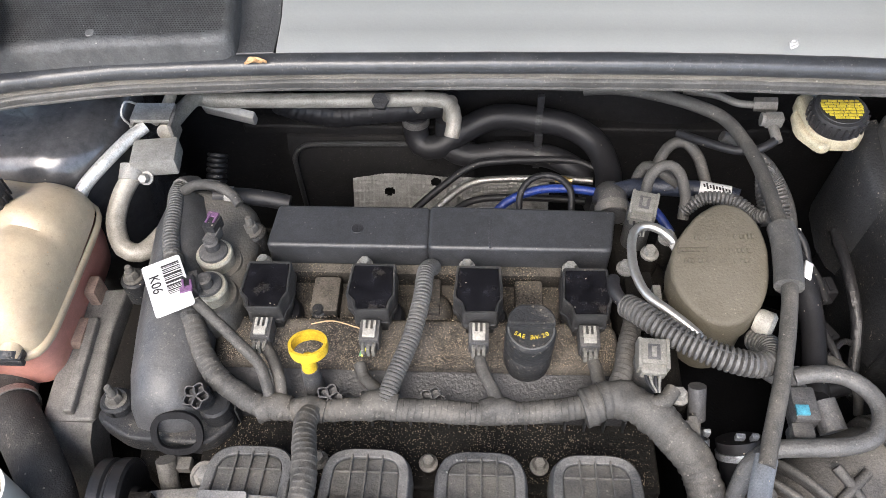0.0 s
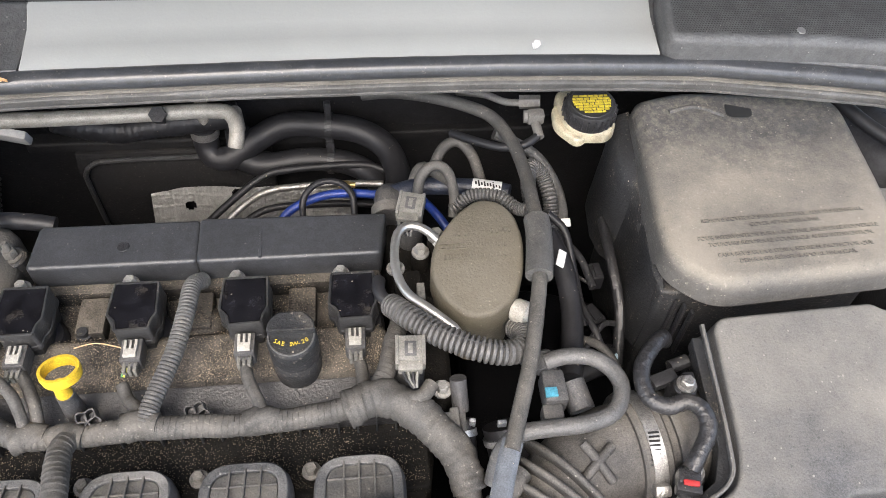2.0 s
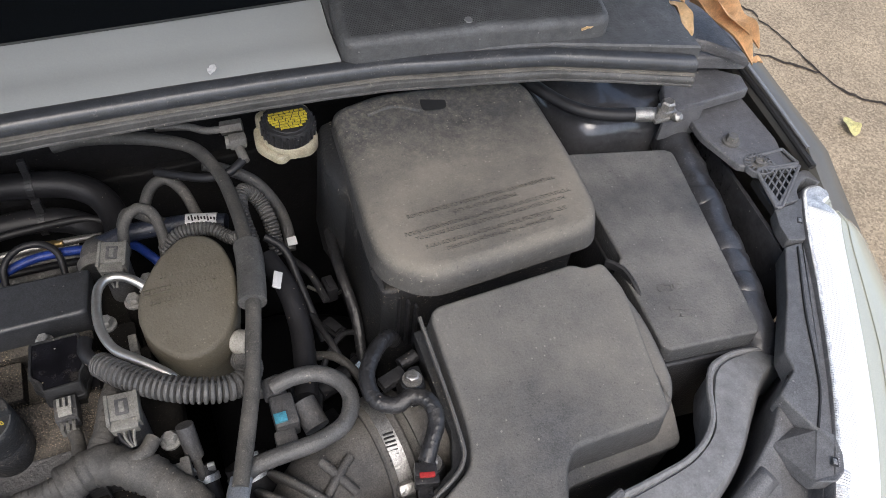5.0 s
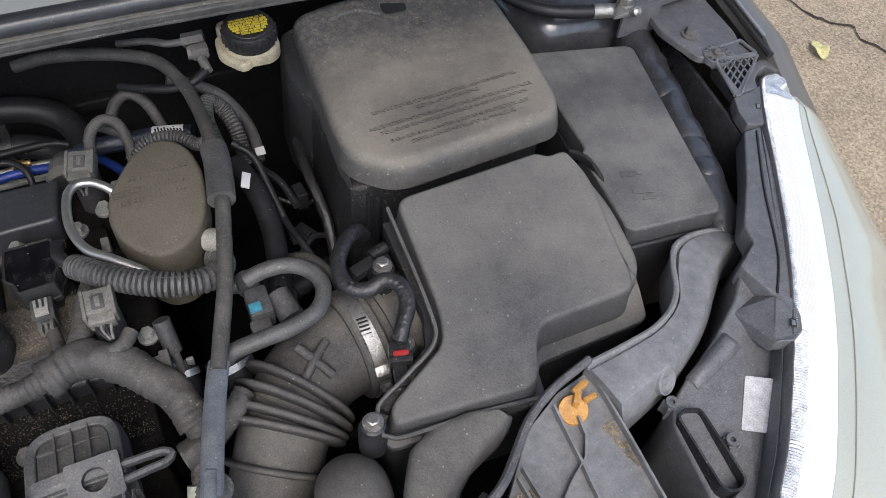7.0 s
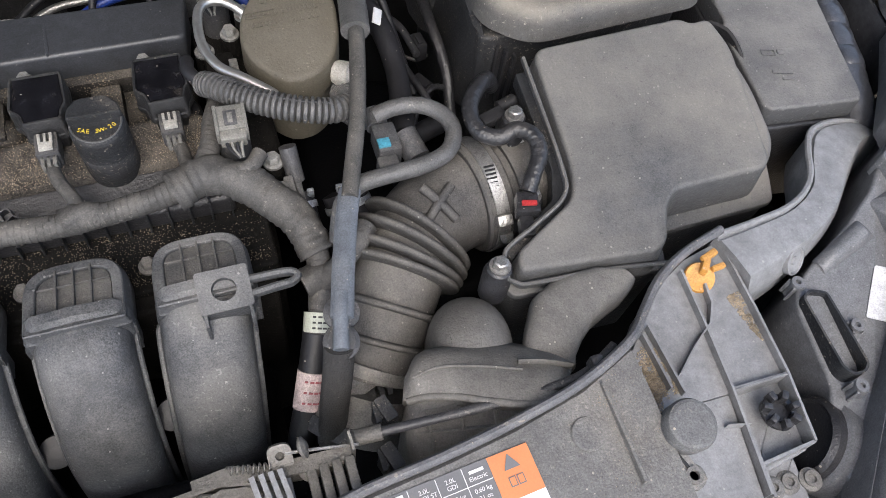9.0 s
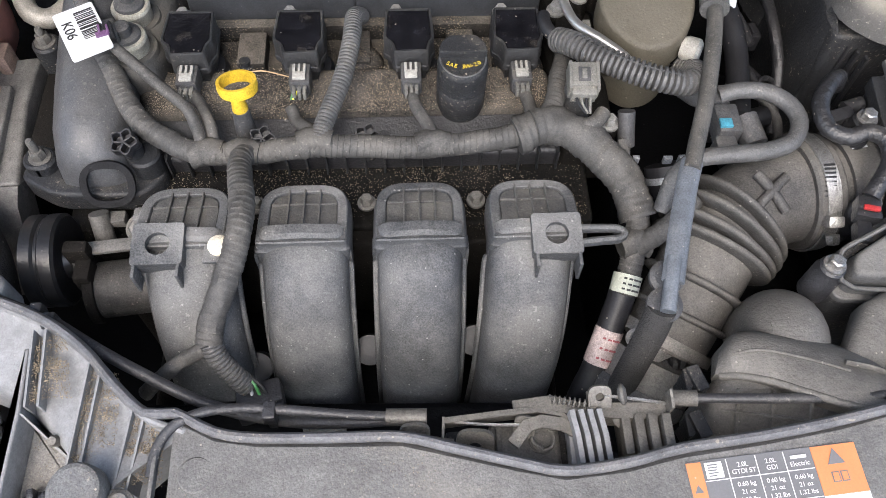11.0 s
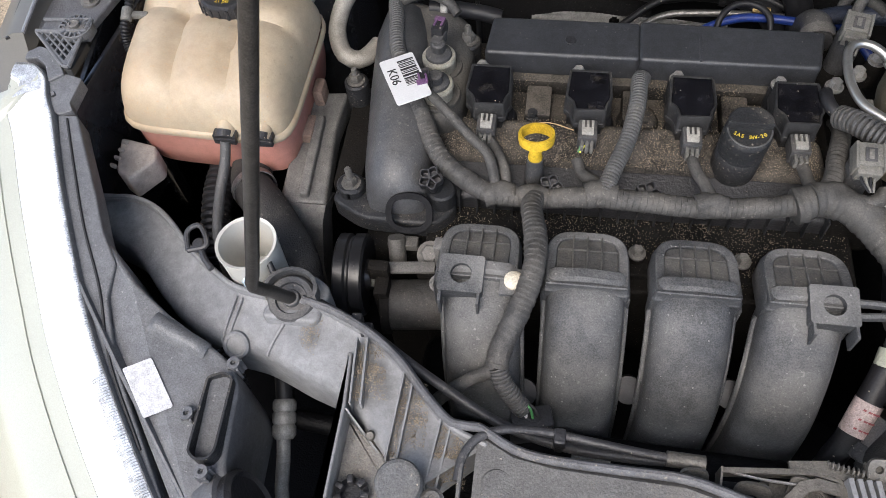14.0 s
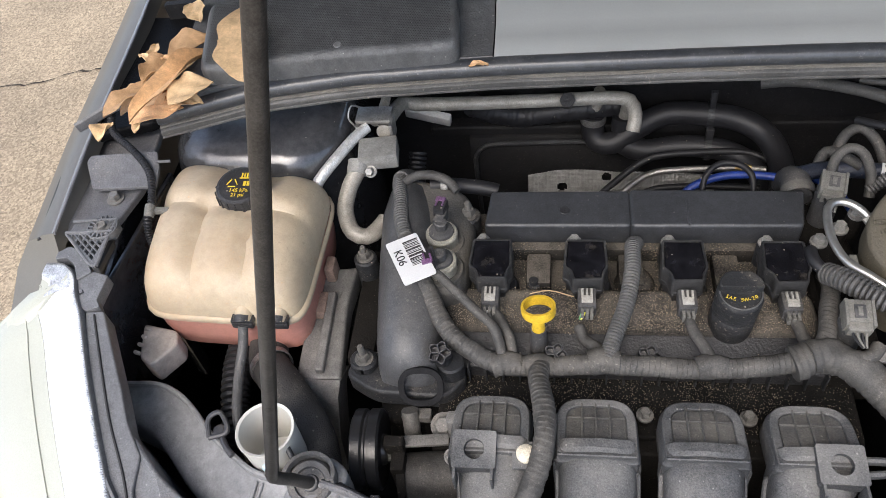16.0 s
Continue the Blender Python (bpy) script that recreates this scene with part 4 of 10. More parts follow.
def make_camend():
    """The rounded housing at the timing end, with its two solenoids."""
    h = thing("timing_end_cover", "dusty black barrel shaped cover at the timing end", "engine cover", (-0.265, 0.44, 0.77))
    rings = []
    for y, c, w, t in ((0.322, -0.266, 0.020, 0.802), (0.326, -0.266, 0.027, 0.822), (0.337, -0.266, 0.031, 0.838), (0.36, -0.267, 0.034, 0.848), (0.40, -0.269, 0.0355, 0.855),
                       (0.46, -0.275, 0.036, 0.858), (0.52, -0.284, 0.032, 0.858), (0.555, -0.287, 0.027, 0.852), (0.565, -0.287, 0.02, 0.84)):
        ring = [(c - w * 1.05, y, 0.775)]
        for k in range(13):
            a = math.pi * (1 - k / 12)
            ring.append((c + w * math.cos(a), y, t - 0.045 + 0.045 * max(0.0, math.sin(a)) ** 0.75))
        ring.append((c + w * 1.05, y, 0.775))
        rings.append(ring)
    part("barrel", skin(rings), "barrel", h)
    part("shoulder", lid([(-0.262, 0.41), (-0.212, 0.405), (-0.206, 0.50), (-0.215, 0.55), (-0.28, 0.575), (-0.31, 0.56)], 0.845, 0.776, 0.014, 0.02), "barrel_dust", h)
    fl = part("flange", lid([(-0.335, 0.335), (-0.30, 0.315), (-0.225, 0.312), (-0.205, 0.335), (-0.215, 0.36), (-0.32, 0.365)], 0.797, 0.775, 0.004, 0.012), "black", h)
    part("lobe", lathe([(0.014, 0), (0.014, 0.028), (0.012, 0.03)], (-0.222, 0.342, 0.787), (0, 0, 1), 18), "black", fl)
    part("lobe", lathe([(0.013, 0), (0.013, 0.02), (0.011, 0.022)], (-0.315, 0.347, 0.787), (0, 0, 1), 18), "black", fl)
    for x, y in ((-0.313, 0.347), (-0.332, 0.476), (-0.215, 0.515)):
        bolt("stud_nut", (x, y, 0.806 if y < 0.4 else 0.812 if y < 0.5 else 0.84), 0.0065, 0.012, h, material="zinc_dark")
        part("stud", lathe([(0.0035, 0), (0.0035, 0.02), (0.0025, 0.022)], (x, y, 0.81 if y < 0.5 else 0.84), (0, 0, 1), 10), "zinc_dark", h)
        part("stud_boss", lathe([(0.013, -0.05), (0.013, 0.0), (0.011, 0.002)], (x, y, 0.806 if y < 0.4 else 0.812 if y < 0.5 else 0.84), (0, 0, 1), 18), "black", h)
    cl = part("clip_post", lathe([(0.009, 0), (0.008, 0.03)], (-0.229, 0.343, 0.802), (0, 0, 1), 16), "black", h)
    part("clip_head", flower(-0.2300, 0.340, 0.830), "black_clean", cl)
    for i, (x, y) in enumerate(((-0.2395, 0.474), (-0.2370, 0.4365))):
        s = thing("cam_solenoid", "grey cam timing solenoid with a purple locked plug", "solenoid", (x, y, 0.835), "cam solenoids")
        part("collar", lathe([(0.0235, 0), (0.0235, 0.006), (0.0225, 0.0075), (0.0195, 0.0075), (0.0190, 0.003), (0.0170, 0.001)], (x, y, 0.838), (0, 0, 1), 32), "barrel_dust", s)
        part("can", lathe([(0.0165, 0), (0.0165, 0.017), (0.0172, 0.018), (0.0172, 0.020), (0.0160, 0.022), (0.0130, 0.0225)], (x, y, 0.838), (0, 0, 1), 32), "can", s, "pale metal can")
        part("cap", lathe([(0.0135, 0), (0.0130, 0.003), (0.0105, 0.0045), (0.0045, 0.005)], (x, y, 0.8602), (0, 0, 1), 28), "grey_black", s)
        m = Matrix.Rotation(-0.25 if i == 0 else 0.35, 4, "Z")
        px, py = (x - 0.001, y + 0.014) if i == 0 else (x - 0.009, y - 0.007)
        stem = part("stem", join(box(px, py - 0.003 if i == 0 else py + 0.003, 0.869, 0.011, 0.020, 0.012, 0.002, m), lathe([(0.007, 0), (0.007, 0.010), (0.005, 0.011)], (x, y + (0.002 if i == 0 else -0.002), 0.8635), (0, 0, 1), 16)), "grey_black", s)
        pl = part("plug", box(px, py + (0.006 if i == 0 else -0.006), 0.8755, 0.0125, 0.017, 0.014, 0.002, m), "black_clean", s)
        part("lock", join(box(px, py + (0.013 if i == 0 else -0.013), 0.8815, 0.0105, 0.006, 0.004, 0.0008, m), box(px - 0.0035, py + (0.008 if i == 0 else -0.008), 0.883, 0.002, 0.010, 0.002, 0.0005, m), box(px + 0.0035, py + (0.008 if i == 0 else -0.008), 0.883, 0.002, 0.010, 0.002, 0.0005, m)), "purple", pl, "purple lock tab")
    # lifting eye
    bm = bmesh.new()
    ring, hole = [], []
    for k in range(24):
        a = 2 * math.pi * k / 24
        ring.append((0.0228 * math.copysign(abs(math.cos(a)) ** 0.85, math.cos(a)), 0.0205 * math.copysign(abs(math.sin(a)) ** 0.85, math.sin(a))))
        hole.append((0.0168 * math.copysign(abs(math.cos(a)) ** 0.7, math.cos(a)), 0.0142 * math.copysign(abs(math.sin(a)) ** 0.7, math.sin(a))))
    rings = [[(p[0], 0.0, p[1]) for p in ring], [(p[0], 0.004, p[1]) for p in ring], [(p[0], 0.004, p[1]) for p in hole], [(p[0], 0.0, p[1]) for p in hole]]
    rings.append(rings[0])
    eye = skin(rings, cap=False)
    bmesh.ops.remove_doubles(eye, verts=eye.verts, dist=1e-6)
    moved(eye, pose(-0.2500, 0.3150, 0.810, -38, 0, 3))
    solo("lifting_eye", eye, "eye_black", "black steel lifting eye with a slotted hole", "lifting eye")


M["barrel"] = mat("satin_grey_black_plastic", (0.06, 0.061, 0.064), 0.38, bump=0.15, dust=0.4, dust_col=(0.15, 0.135, 0.115), scale=16)
M["barrel_dust"] = mat("dusty_shoulder", (0.05, 0.049, 0.047), 0.6, dust=0.8, dust_col=(0.14, 0.125, 0.10), scale=24, speck=0.3)
M["can"] = mat("pale_solenoid_can", (0.36, 0.34, 0.28), 0.45, metal=0.2, dust=0.3, dust_col=(0.25, 0.21, 0.16))
make_camend()


# ---- intake manifold ----
def make_manifold():
    m = thing("intake_manifold", "dusty dark grey plastic intake manifold with four curved runners", "intake manifold", (-0.03, 0.22, 0.5))
    way = [(0.246, 0.8165), (0.243, 0.818), (0.236, 0.8190), (0.22, 0.811), (0.195, 0.787), (0.174, 0.757), (0.160, 0.72), (0.152, 0.675), (0.150, 0.62)]
    tops = (-0.176, -0.081, 0.012, 0.104)
    feet = (-0.156, -0.077, 0.008, 0.083)
    for i in range(4):
        P = curve_points([(tops[i] + (feet[i] - tops[i]) * (k / 8) ** 1.3, y, z) for k, (y, z) in enumerate(way)], 0.01)
        rings = []
        for k, p in enumerate(P):
            t = (P[min(k + 1, len(P) - 1)] - P[max(k - 1, 0)]).normalized()
            side = V(1, 0, 0)
            up = side.cross(t).normalized()
            if up.z < 0 or (abs(up.z) < 0.05 and up.y > 0):
                up = -up
            f = k / (len(P) - 1)
            hw, hh = 0.0348 - 0.002 * f, 0.027
            ring = []
            for q in range(24):
                a = 2 * math.pi * q / 24
                ca, sa = math.cos(a), math.sin(a)
                ring.append(tuple(p + side * hw * math.copysign(abs(ca) ** 0.75, ca) + up * hh * math.copysign(abs(sa) ** 0.72, sa) - up * 0.012))
            rings.append(ring)
        run = part("runner", skin(rings), "runner", m)
        x = tops[i]
        # moulding lips along both sides
        for sg in (-1, 1):
            lip = [tuple(V((r0[0][0] if sg > 0 else r0[12][0]) + sg * 0.0012, 0.5 * (r0[0][1] + r0[12][1]), 0.5 * (r0[0][2] + r0[12][2]))) for r0 in rings[2::3]]
            part("flange_lip", hose(lip, 0.0026, 8, 0.008), "runner", run)
        # capped upper end with a sandy pocket
        o = [(x - 0.0365, 0.236), (x + 0.0365, 0.236), (x + 0.0365, 0.302), (x - 0.0365, 0.302)]
        ct = plane_through((0, 0.248, 0.836), (1, 0.248, 0.836), (0, 0.297, 0.825))
        ol = rounded([o[0] + (0.004,), o[1] + (0.004,), o[2] + (0.027,), o[3] + (0.027,)], 0.01, 8)
        lev = lambda ins, dz: [(p.x, p.y, ct(p.x, p.y) + dz) for p in (inset(ol, ins) if ins else ol)]
        part("cap", skin([lev(-0.001, -0.03), lev(-0.001, -0.011), lev(0.0005, -0.009), lev(0.0012, -0.001), lev(0.0022, 0.0), lev(0.0085, -0.0006), lev(0.0092, -0.0012), lev(0.0098, -0.0040)]), "runner", run, "rounded cap with a pocket")
        part("pocket_sand", lid([(p.x, p.y) for p in inset(ol, 0.0100)][::2], lambda px, py: ct(px, py) - 0.0030, 0.80, 0.0005, 0.0), "runner_sand", run, "sandy pocket floor")
        for k in range(3):
            xx = x - 0.0125 + 0.0125 * k
            part("rib", box(xx, 0.270, ct(xx, 0.270) - 0.003, 0.0016, 0.050, 0.007, 0.0005, Matrix.Rotation(-0.22, 4, "X")), "rib_pale", run)
        part("rib", box(x, 0.2795, ct(x, 0.2795) - 0.004, 0.052, 0.0016, 0.006, 0.0005), "rib_pale", run)
        band = []
        for yy, zz, g in ((0.252, 0.8385, 0.0), (0.2515, 0.840, 0), (0.243, 0.8405, 0), (0.2395, 0.838, 0), (0.2385, 0.828, 0)):
            band.append([(x - 0.0375, yy - 0.006, 0.79), (x - 0.0385, yy - 0.003, 0.820), (x - 0.035, yy, zz - 0.006), (x - 0.028, yy + 0.001, zz - 0.0005), (x, yy + 0.002, zz), (x + 0.028, yy + 0.001, zz - 0.0005), (x + 0.035, yy, zz - 0.006), (x + 0.0385, yy - 0.003, 0.820), (x + 0.0375, yy - 0.006, 0.79)])
        part("band", skin(band), "runner", run)
        if i in (0, 3):
            hx = -0.1885 if i == 0 else 0.118
            rings = []
            o = [(-0.0195, -0.017), (0.0195, -0.017), (0.0195, 0.017), (-0.0195, 0.017)]
            sq = rounded(o, 0.003, 5)
            ci = [Vector((0.0092 * math.cos(-2.356 + 2 * math.pi * k / 24), 0.0092 * math.sin(-2.356 + 2 * math.pi * k / 24))) for k in range(24)]
            mm = pose(hx, 0.2365, 0.844, 8, 0, 0)
            for pts, z in ((sq, -0.018), (sq, 0.0), (ci, 0.0), (ci, -0.018)):
                rings.append([tuple(mm @ V(p.x, p.y, z)) for p in pts])
            part("mount_plate", skin(rings, cap=False), "runner", run, "square plate with a round hole")
            for lx in (-0.0165, 0.0165):
                part("plate_leg", box(hx + lx, 0.2155, 0.829, 0.0026, 0.012, 0.024, 0.0006), "runner", run)
            part("plate_floor", box(hx, 0.2375, 0.8305, 0.034, 0.030, 0.004, 0.001), "runner_sand", run, "sandy hollow under the plate")
            if i == 3:
                for way in ([(0.135, 0.243, 0.838), (0.155, 0.244, 0.836), (0.168, 0.2435, 0.835), (0.173, 0.239, 0.835), (0.168, 0.2345, 0.835), (0.155, 0.233, 0.836), (0.135, 0.230, 0.838)],):
                    part("arm", hose(way, 0.0034, 8, 0.003, flat=1.3), "runner", run, "slotted side arm")
            else:
                gr = part("tab", box(-0.143, 0.236, 0.835, 0.024, 0.026, 0.004, 0.001), "runner", run)
                part("grommet", lathe([(0.0085, 0), (0.0085, 0.003), (0.006, 0.005), (0.002, 0.0055)], (-0.143, 0.236, 0.838), (0, -0.1, 1), 18), "cream", gr, "cream rubber grommet")
    # low plenum and the web between the runners; the plenum's black carries the shade there
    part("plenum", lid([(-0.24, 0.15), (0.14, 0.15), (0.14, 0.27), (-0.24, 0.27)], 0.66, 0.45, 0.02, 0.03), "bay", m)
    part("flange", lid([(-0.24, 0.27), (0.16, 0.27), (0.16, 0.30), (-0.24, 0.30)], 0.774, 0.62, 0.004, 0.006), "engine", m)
    for x, y, z in ((-0.128, 0.212, 0.745), (-0.033, 0.222, 0.752), (0.056, 0.226, 0.756)):
        part("bush", lathe([(0.013, 0), (0.013, 0.012), (0.005, 0.013)], (x, y - 0.03, z - 0.02), (0, -0.5, 0.86), 20), "rubber", m)
    for x in (-0.128, -0.033, 0.062):
        b = part("bolt_boss", lathe([(0.008, 0), (0.008, 0.014)], (x, 0.304, 0.776), (0, 0, 1), 14), "engine", m)
        bolt("bolt", (x, 0.304, 0.788), 0.0055, 0.010, m, material="alu_grey")


# ---- wiring loom along the engine ----
def make_loom():
    w = thing("wiring_loom", "thick engine wiring loom wrapped in dusty grey tape", "wiring loom", (-0.05, 0.33, 0.82))
    part("trunk", hose([(-0.2770, 0.468, 0.858), (-0.2705, 0.450, 0.856), (-0.258, 0.425, 0.850), (-0.242, 0.394, 0.842), (-0.2265, 0.368, 0.836), (-0.206, 0.350, 0.831), (-0.178, 0.336, 0.827), (-0.155, 0.333, 0.825),
                       (-0.125, 0.333, 0.826), (-0.076, 0.331, 0.836), (-0.03, 0.331, 0.834), (0.018, 0.331, 0.832), (0.07, 0.333, 0.836), (0.112, 0.338, 0.842), (0.14, 0.335, 0.842), (0.165, 0.317, 0.835),
                       (0.186, 0.293, 0.822), (0.194, 0.265, 0.808), (0.188, 0.235, 0.789), (0.180, 0.213, 0.778)], 0.0095, 14, 0.004, wob=0.16, lap=0.0050), "tape", w, sharp=32)
    part("upper_sleeve", hose([(-0.290, 0.592, 0.820), (-0.297, 0.578, 0.836), (-0.298, 0.558, 0.848), (-0.291, 0.527, 0.855), (-0.286, 0.495, 0.858), (-0.278, 0.470, 0.858), (-0.272, 0.455, 0.857)], 0.0078, 14, rib=0.0038, depth=0.0006), "conduit", w, "corrugated grey sleeve")
    part("sleeve_end", hose([(-0.292, 0.588, 0.826), (-0.2965, 0.578, 0.837), (-0.2980, 0.568, 0.844)], 0.0100, 14, 0.003), "conduit", w)
    part("cross_lead", hose([(-0.290, 0.556, 0.852), (-0.275, 0.556, 0.862), (-0.255, 0.552, 0.866), (-0.238, 0.545, 0.864), (-0.228, 0.535, 0.858)], 0.0050, 12, 0.004, wob=0.2, lap=0.006), "tape", w, sharp=30)
    part("thick_wrap", hose([(0.095, 0.334, 0.840), (0.12, 0.341, 0.844), (0.145, 0.333, 0.843), (0.168, 0.315, 0.835), (0.187, 0.292, 0.822), (0.194, 0.268, 0.81)], 0.0150, 14, 0.004, wob=0.22, lap=0.0075), "tape", w, sharp=60)
    part("tail", hose([(0.180, 0.215, 0.779), (0.171, 0.195, 0.762), (0.160, 0.17, 0.742), (0.148, 0.15, 0.71), (0.14, 0.13, 0.66)], 0.0116, 14, 0.004, wob=0.05), "rubber", w)
    for a, b, mm, lab in (((0.1850, 0.228, 0.786), (0.1805, 0.2145, 0.7785), "pale_band", "pale label band"), ((0.1695, 0.191, 0.76), (0.159, 0.168, 0.741), "pink_label", "pinkish printed label band")):
        lb = part("label_band", rod_between(a, b, 0.0122, 20), mm, w, lab)
        p0, p1 = Vector(a), Vector(b)
        ax = (p1 - p0).normalized()
        up = (V(0.25, -0.35, 1) - ax * V(0.25, -0.35, 1).dot(ax)).normalized()
        sd = ax.cross(up)
        for f in (0.22, 0.5, 0.78):
            for g in (-0.5, -0.2, 0.15, 0.5):
                q = p0.lerp(p1, f) + (up * math.cos(g) + sd * math.sin(g)) * 0.0123
                part("print_bar", moved(box(0, 0, 0, 0.0034, 0.0016, 0.0005, 0), frame_on(q, sd, ax)), "ink" if mm == "pale_band" else "red_print", lb)
    # branches
    br = [("coil_branch", [(-0.158, 0.336, 0.822), (-0.163, 0.358, 0.835), (-0.173, 0.378, 0.838), (-0.183, 0.392, 0.839)], 0.0052),
          ("solenoid_branch", [(-0.168, 0.336, 0.828), (-0.178, 0.362, 0.846), (-0.200, 0.382, 0.853), (-0.222, 0.398, 0.866), (-0.238, 0.410, 0.874)], 0.0048),
          ("coil_branch", [(-0.072, 0.333, 0.842), (-0.078, 0.35, 0.834), (-0.09, 0.362, 0.829), (-0.096, 0.376, 0.832)], 0.0055),
          ("rear_branch", [(-0.070, 0.333, 0.842), (-0.062, 0.358, 0.846), (-0.050, 0.392, 0.852), (-0.043, 0.43, 0.856), (-0.041, 0.462, 0.852), (-0.036, 0.478, 0.838)], 0.0078),
          ("coil_branch", [(0.028, 0.334, 0.838), (0.020, 0.352, 0.838), (0.012, 0.37, 0.838), (0.008, 0.388, 0.838)], 0.0052),
          ("coil_branch", [(0.112, 0.348, 0.846), (0.110, 0.362, 0.84), (0.108, 0.378, 0.838), (0.104, 0.39, 0.838)], 0.0055),
          ("right_branch", [(0.122, 0.344, 0.846), (0.132, 0.372, 0.846), (0.140, 0.402, 0.843), (0.148, 0.428, 0.835), (0.15, 0.45, 0.82)], 0.0085),
          ("plug_branch", [(0.130, 0.340, 0.848), (0.146, 0.334, 0.852), (0.160, 0.336, 0.854), (0.168, 0.346, 0.854)], 0.0062),
          ("lower_branch", [(-0.132, 0.328, 0.832), (-0.134, 0.312, 0.838), (-0.128, 0.28, 0.846), (-0.127, 0.245, 0.846), (-0.136, 0.212, 0.833), (-0.148, 0.185, 0.817), (-0.151, 0.170, 0.806)], 0.0098),
          ("fork", [(-0.151, 0.170, 0.806), (-0.145, 0.160, 0.795), (-0.134, 0.151, 0.782), (-0.126, 0.146, 0.772)], 0.0085),
          ("fork", [(-0.152, 0.168, 0.804), (-0.172, 0.160, 0.796), (-0.19, 0.15, 0.788), (-0.205, 0.142, 0.775)], 0.0058),
          ("side_branch", [(0.190, 0.246, 0.797), (0.206, 0.25, 0.812), (0.226, 0.262, 0.824), (0.238, 0.275, 0.826)], 0.0085)]
    for name, pts, r in br:
        if "fork" in name and r > 0.008 or name == "rear_branch":
            part(name, hose(pts, r, 14, rib=0.0034, depth=0.0005), "conduit", w, "corrugated grey sleeve")
        else:
            part(name, hose(pts, r, 12, 0.004, wob=0.18, lap=0.0050), "tape", w, sharp=32)
    for x, y, z, r in ((-0.165, 0.334, 0.826, 0.0112), (-0.133, 0.331, 0.828, 0.0118), (-0.072, 0.3325, 0.838, 0.0118), (0.026, 0.332, 0.834, 0.0108), (0.124, 0.340, 0.845, 0.0158), (0.192, 0.25, 0.80, 0.0130)):
        part("joint_wrap", hose([(x - 0.014, y - 0.001, z - 0.001), (x, y + 0.002, z + 0.001), (x + 0.013, y, z)], r, 14, 0.003, wob=0.25, lap=0.0075, r_end=r * 0.85), "tape", w, sharp=60)
    # bare wire ends at the plugs
    for x0 in (-0.185, -0.0888, 0.0074, 0.1036):
        for k, mm in ((-0.003, "green" if abs(x0 + 0.0888) < 0.01 else "grey_conn"), (0.0, "lime" if abs(x0 + 0.0888) < 0.01 else "label"), (0.003, "ink")):
            end = -0.005 if x0 < -0.05 else 0.0
            part("wire", hose([(x0 + k, 0.396, 0.841), (x0 + k * 1.1, 0.388, 0.843), (x0 + end + k * 0.5, 0.380, 0.838)], 0.0011, 6, 0.004), mm, w)
    pl = part("plug", box(-0.118, 0.140, 0.762, 0.036, 0.020, 0.022, 0.003, Matrix.Rotation(0.25, 4, "Z")), "black_clean", w, "black multiway plug")
    part("seal", box(-0.117, 0.131, 0.757, 0.038, 0.010, 0.024, 0.003, Matrix.Rotation(0.25, 4, "Z")), "rubber", pl)
    for k, mm in enumerate(("orange", "label", "green", "ink")):
        part("wire", hose([(-0.129 + 0.006 * k, 0.139, 0.772), (-0.128 + 0.004 * k, 0.145, 0.779), (-0.129 + 0.002 * k, 0.15, 0.78)], 0.0014, 6, 0.004), mm, pl)
    # paper tag
    t = thing("paper_tag", "white paper tag with a bar code wrapped round the loom", "label", (-0.285, 0.44, 0.885))
    mm = frame_on((-0.2630, 0.4205, 0.8820), (0.885, 0.465, 0.03), (-0.49, 0.87, 0.02))
    part("paper", moved(lid([(-0.0172, -0.0290), (0.0172, -0.0290), (0.0172, 0.0290), (-0.0172, 0.0290)], 0.0, -0.0012, 0.0004, 0.003), mm), "label", t)
    rng = random.Random(4)
    y = -0.010
    while y < 0.024:
        h = rng.choice((0.0006, 0.0011, 0.0016))
        part("bar", moved(box(0.0070, y, 0.0003, 0.016, h, 0.0003, 0), mm), "ink", t)
        y += h + rng.choice((0.0008, 0.0012))
    part("print", text_mesh("K06", 0.0125, mm @ pose(-0.0095, 0.005, 0.0003, 0, 0, -90)), "ink", t)


M["rib_pale"] = mat("pale_dusty_rib", (0.075, 0.073, 0.07), 0.7, dust=0.5, dust_col=(0.18, 0.165, 0.14), scale=60)
M["runner_sand"] = mat("sandy_runner_plastic", (0.06, 0.06, 0.06), 0.6, dust=0.6, dust_col=(0.155, 0.145, 0.125), scale=40, speck=0.35)
make_manifold()
M["red_print"] = mat("faded_red_print", (0.3, 0.08, 0.09), 0.6, bump=0)
M["pale_band"] = mat("pale_printed_band", (0.42, 0.44, 0.37), 0.55, vary=0.15, scale=90)
M["pink_label"] = mat("faded_pink_label", (0.44, 0.36, 0.345), 0.55, vary=0.3, scale=120)
make_loom()


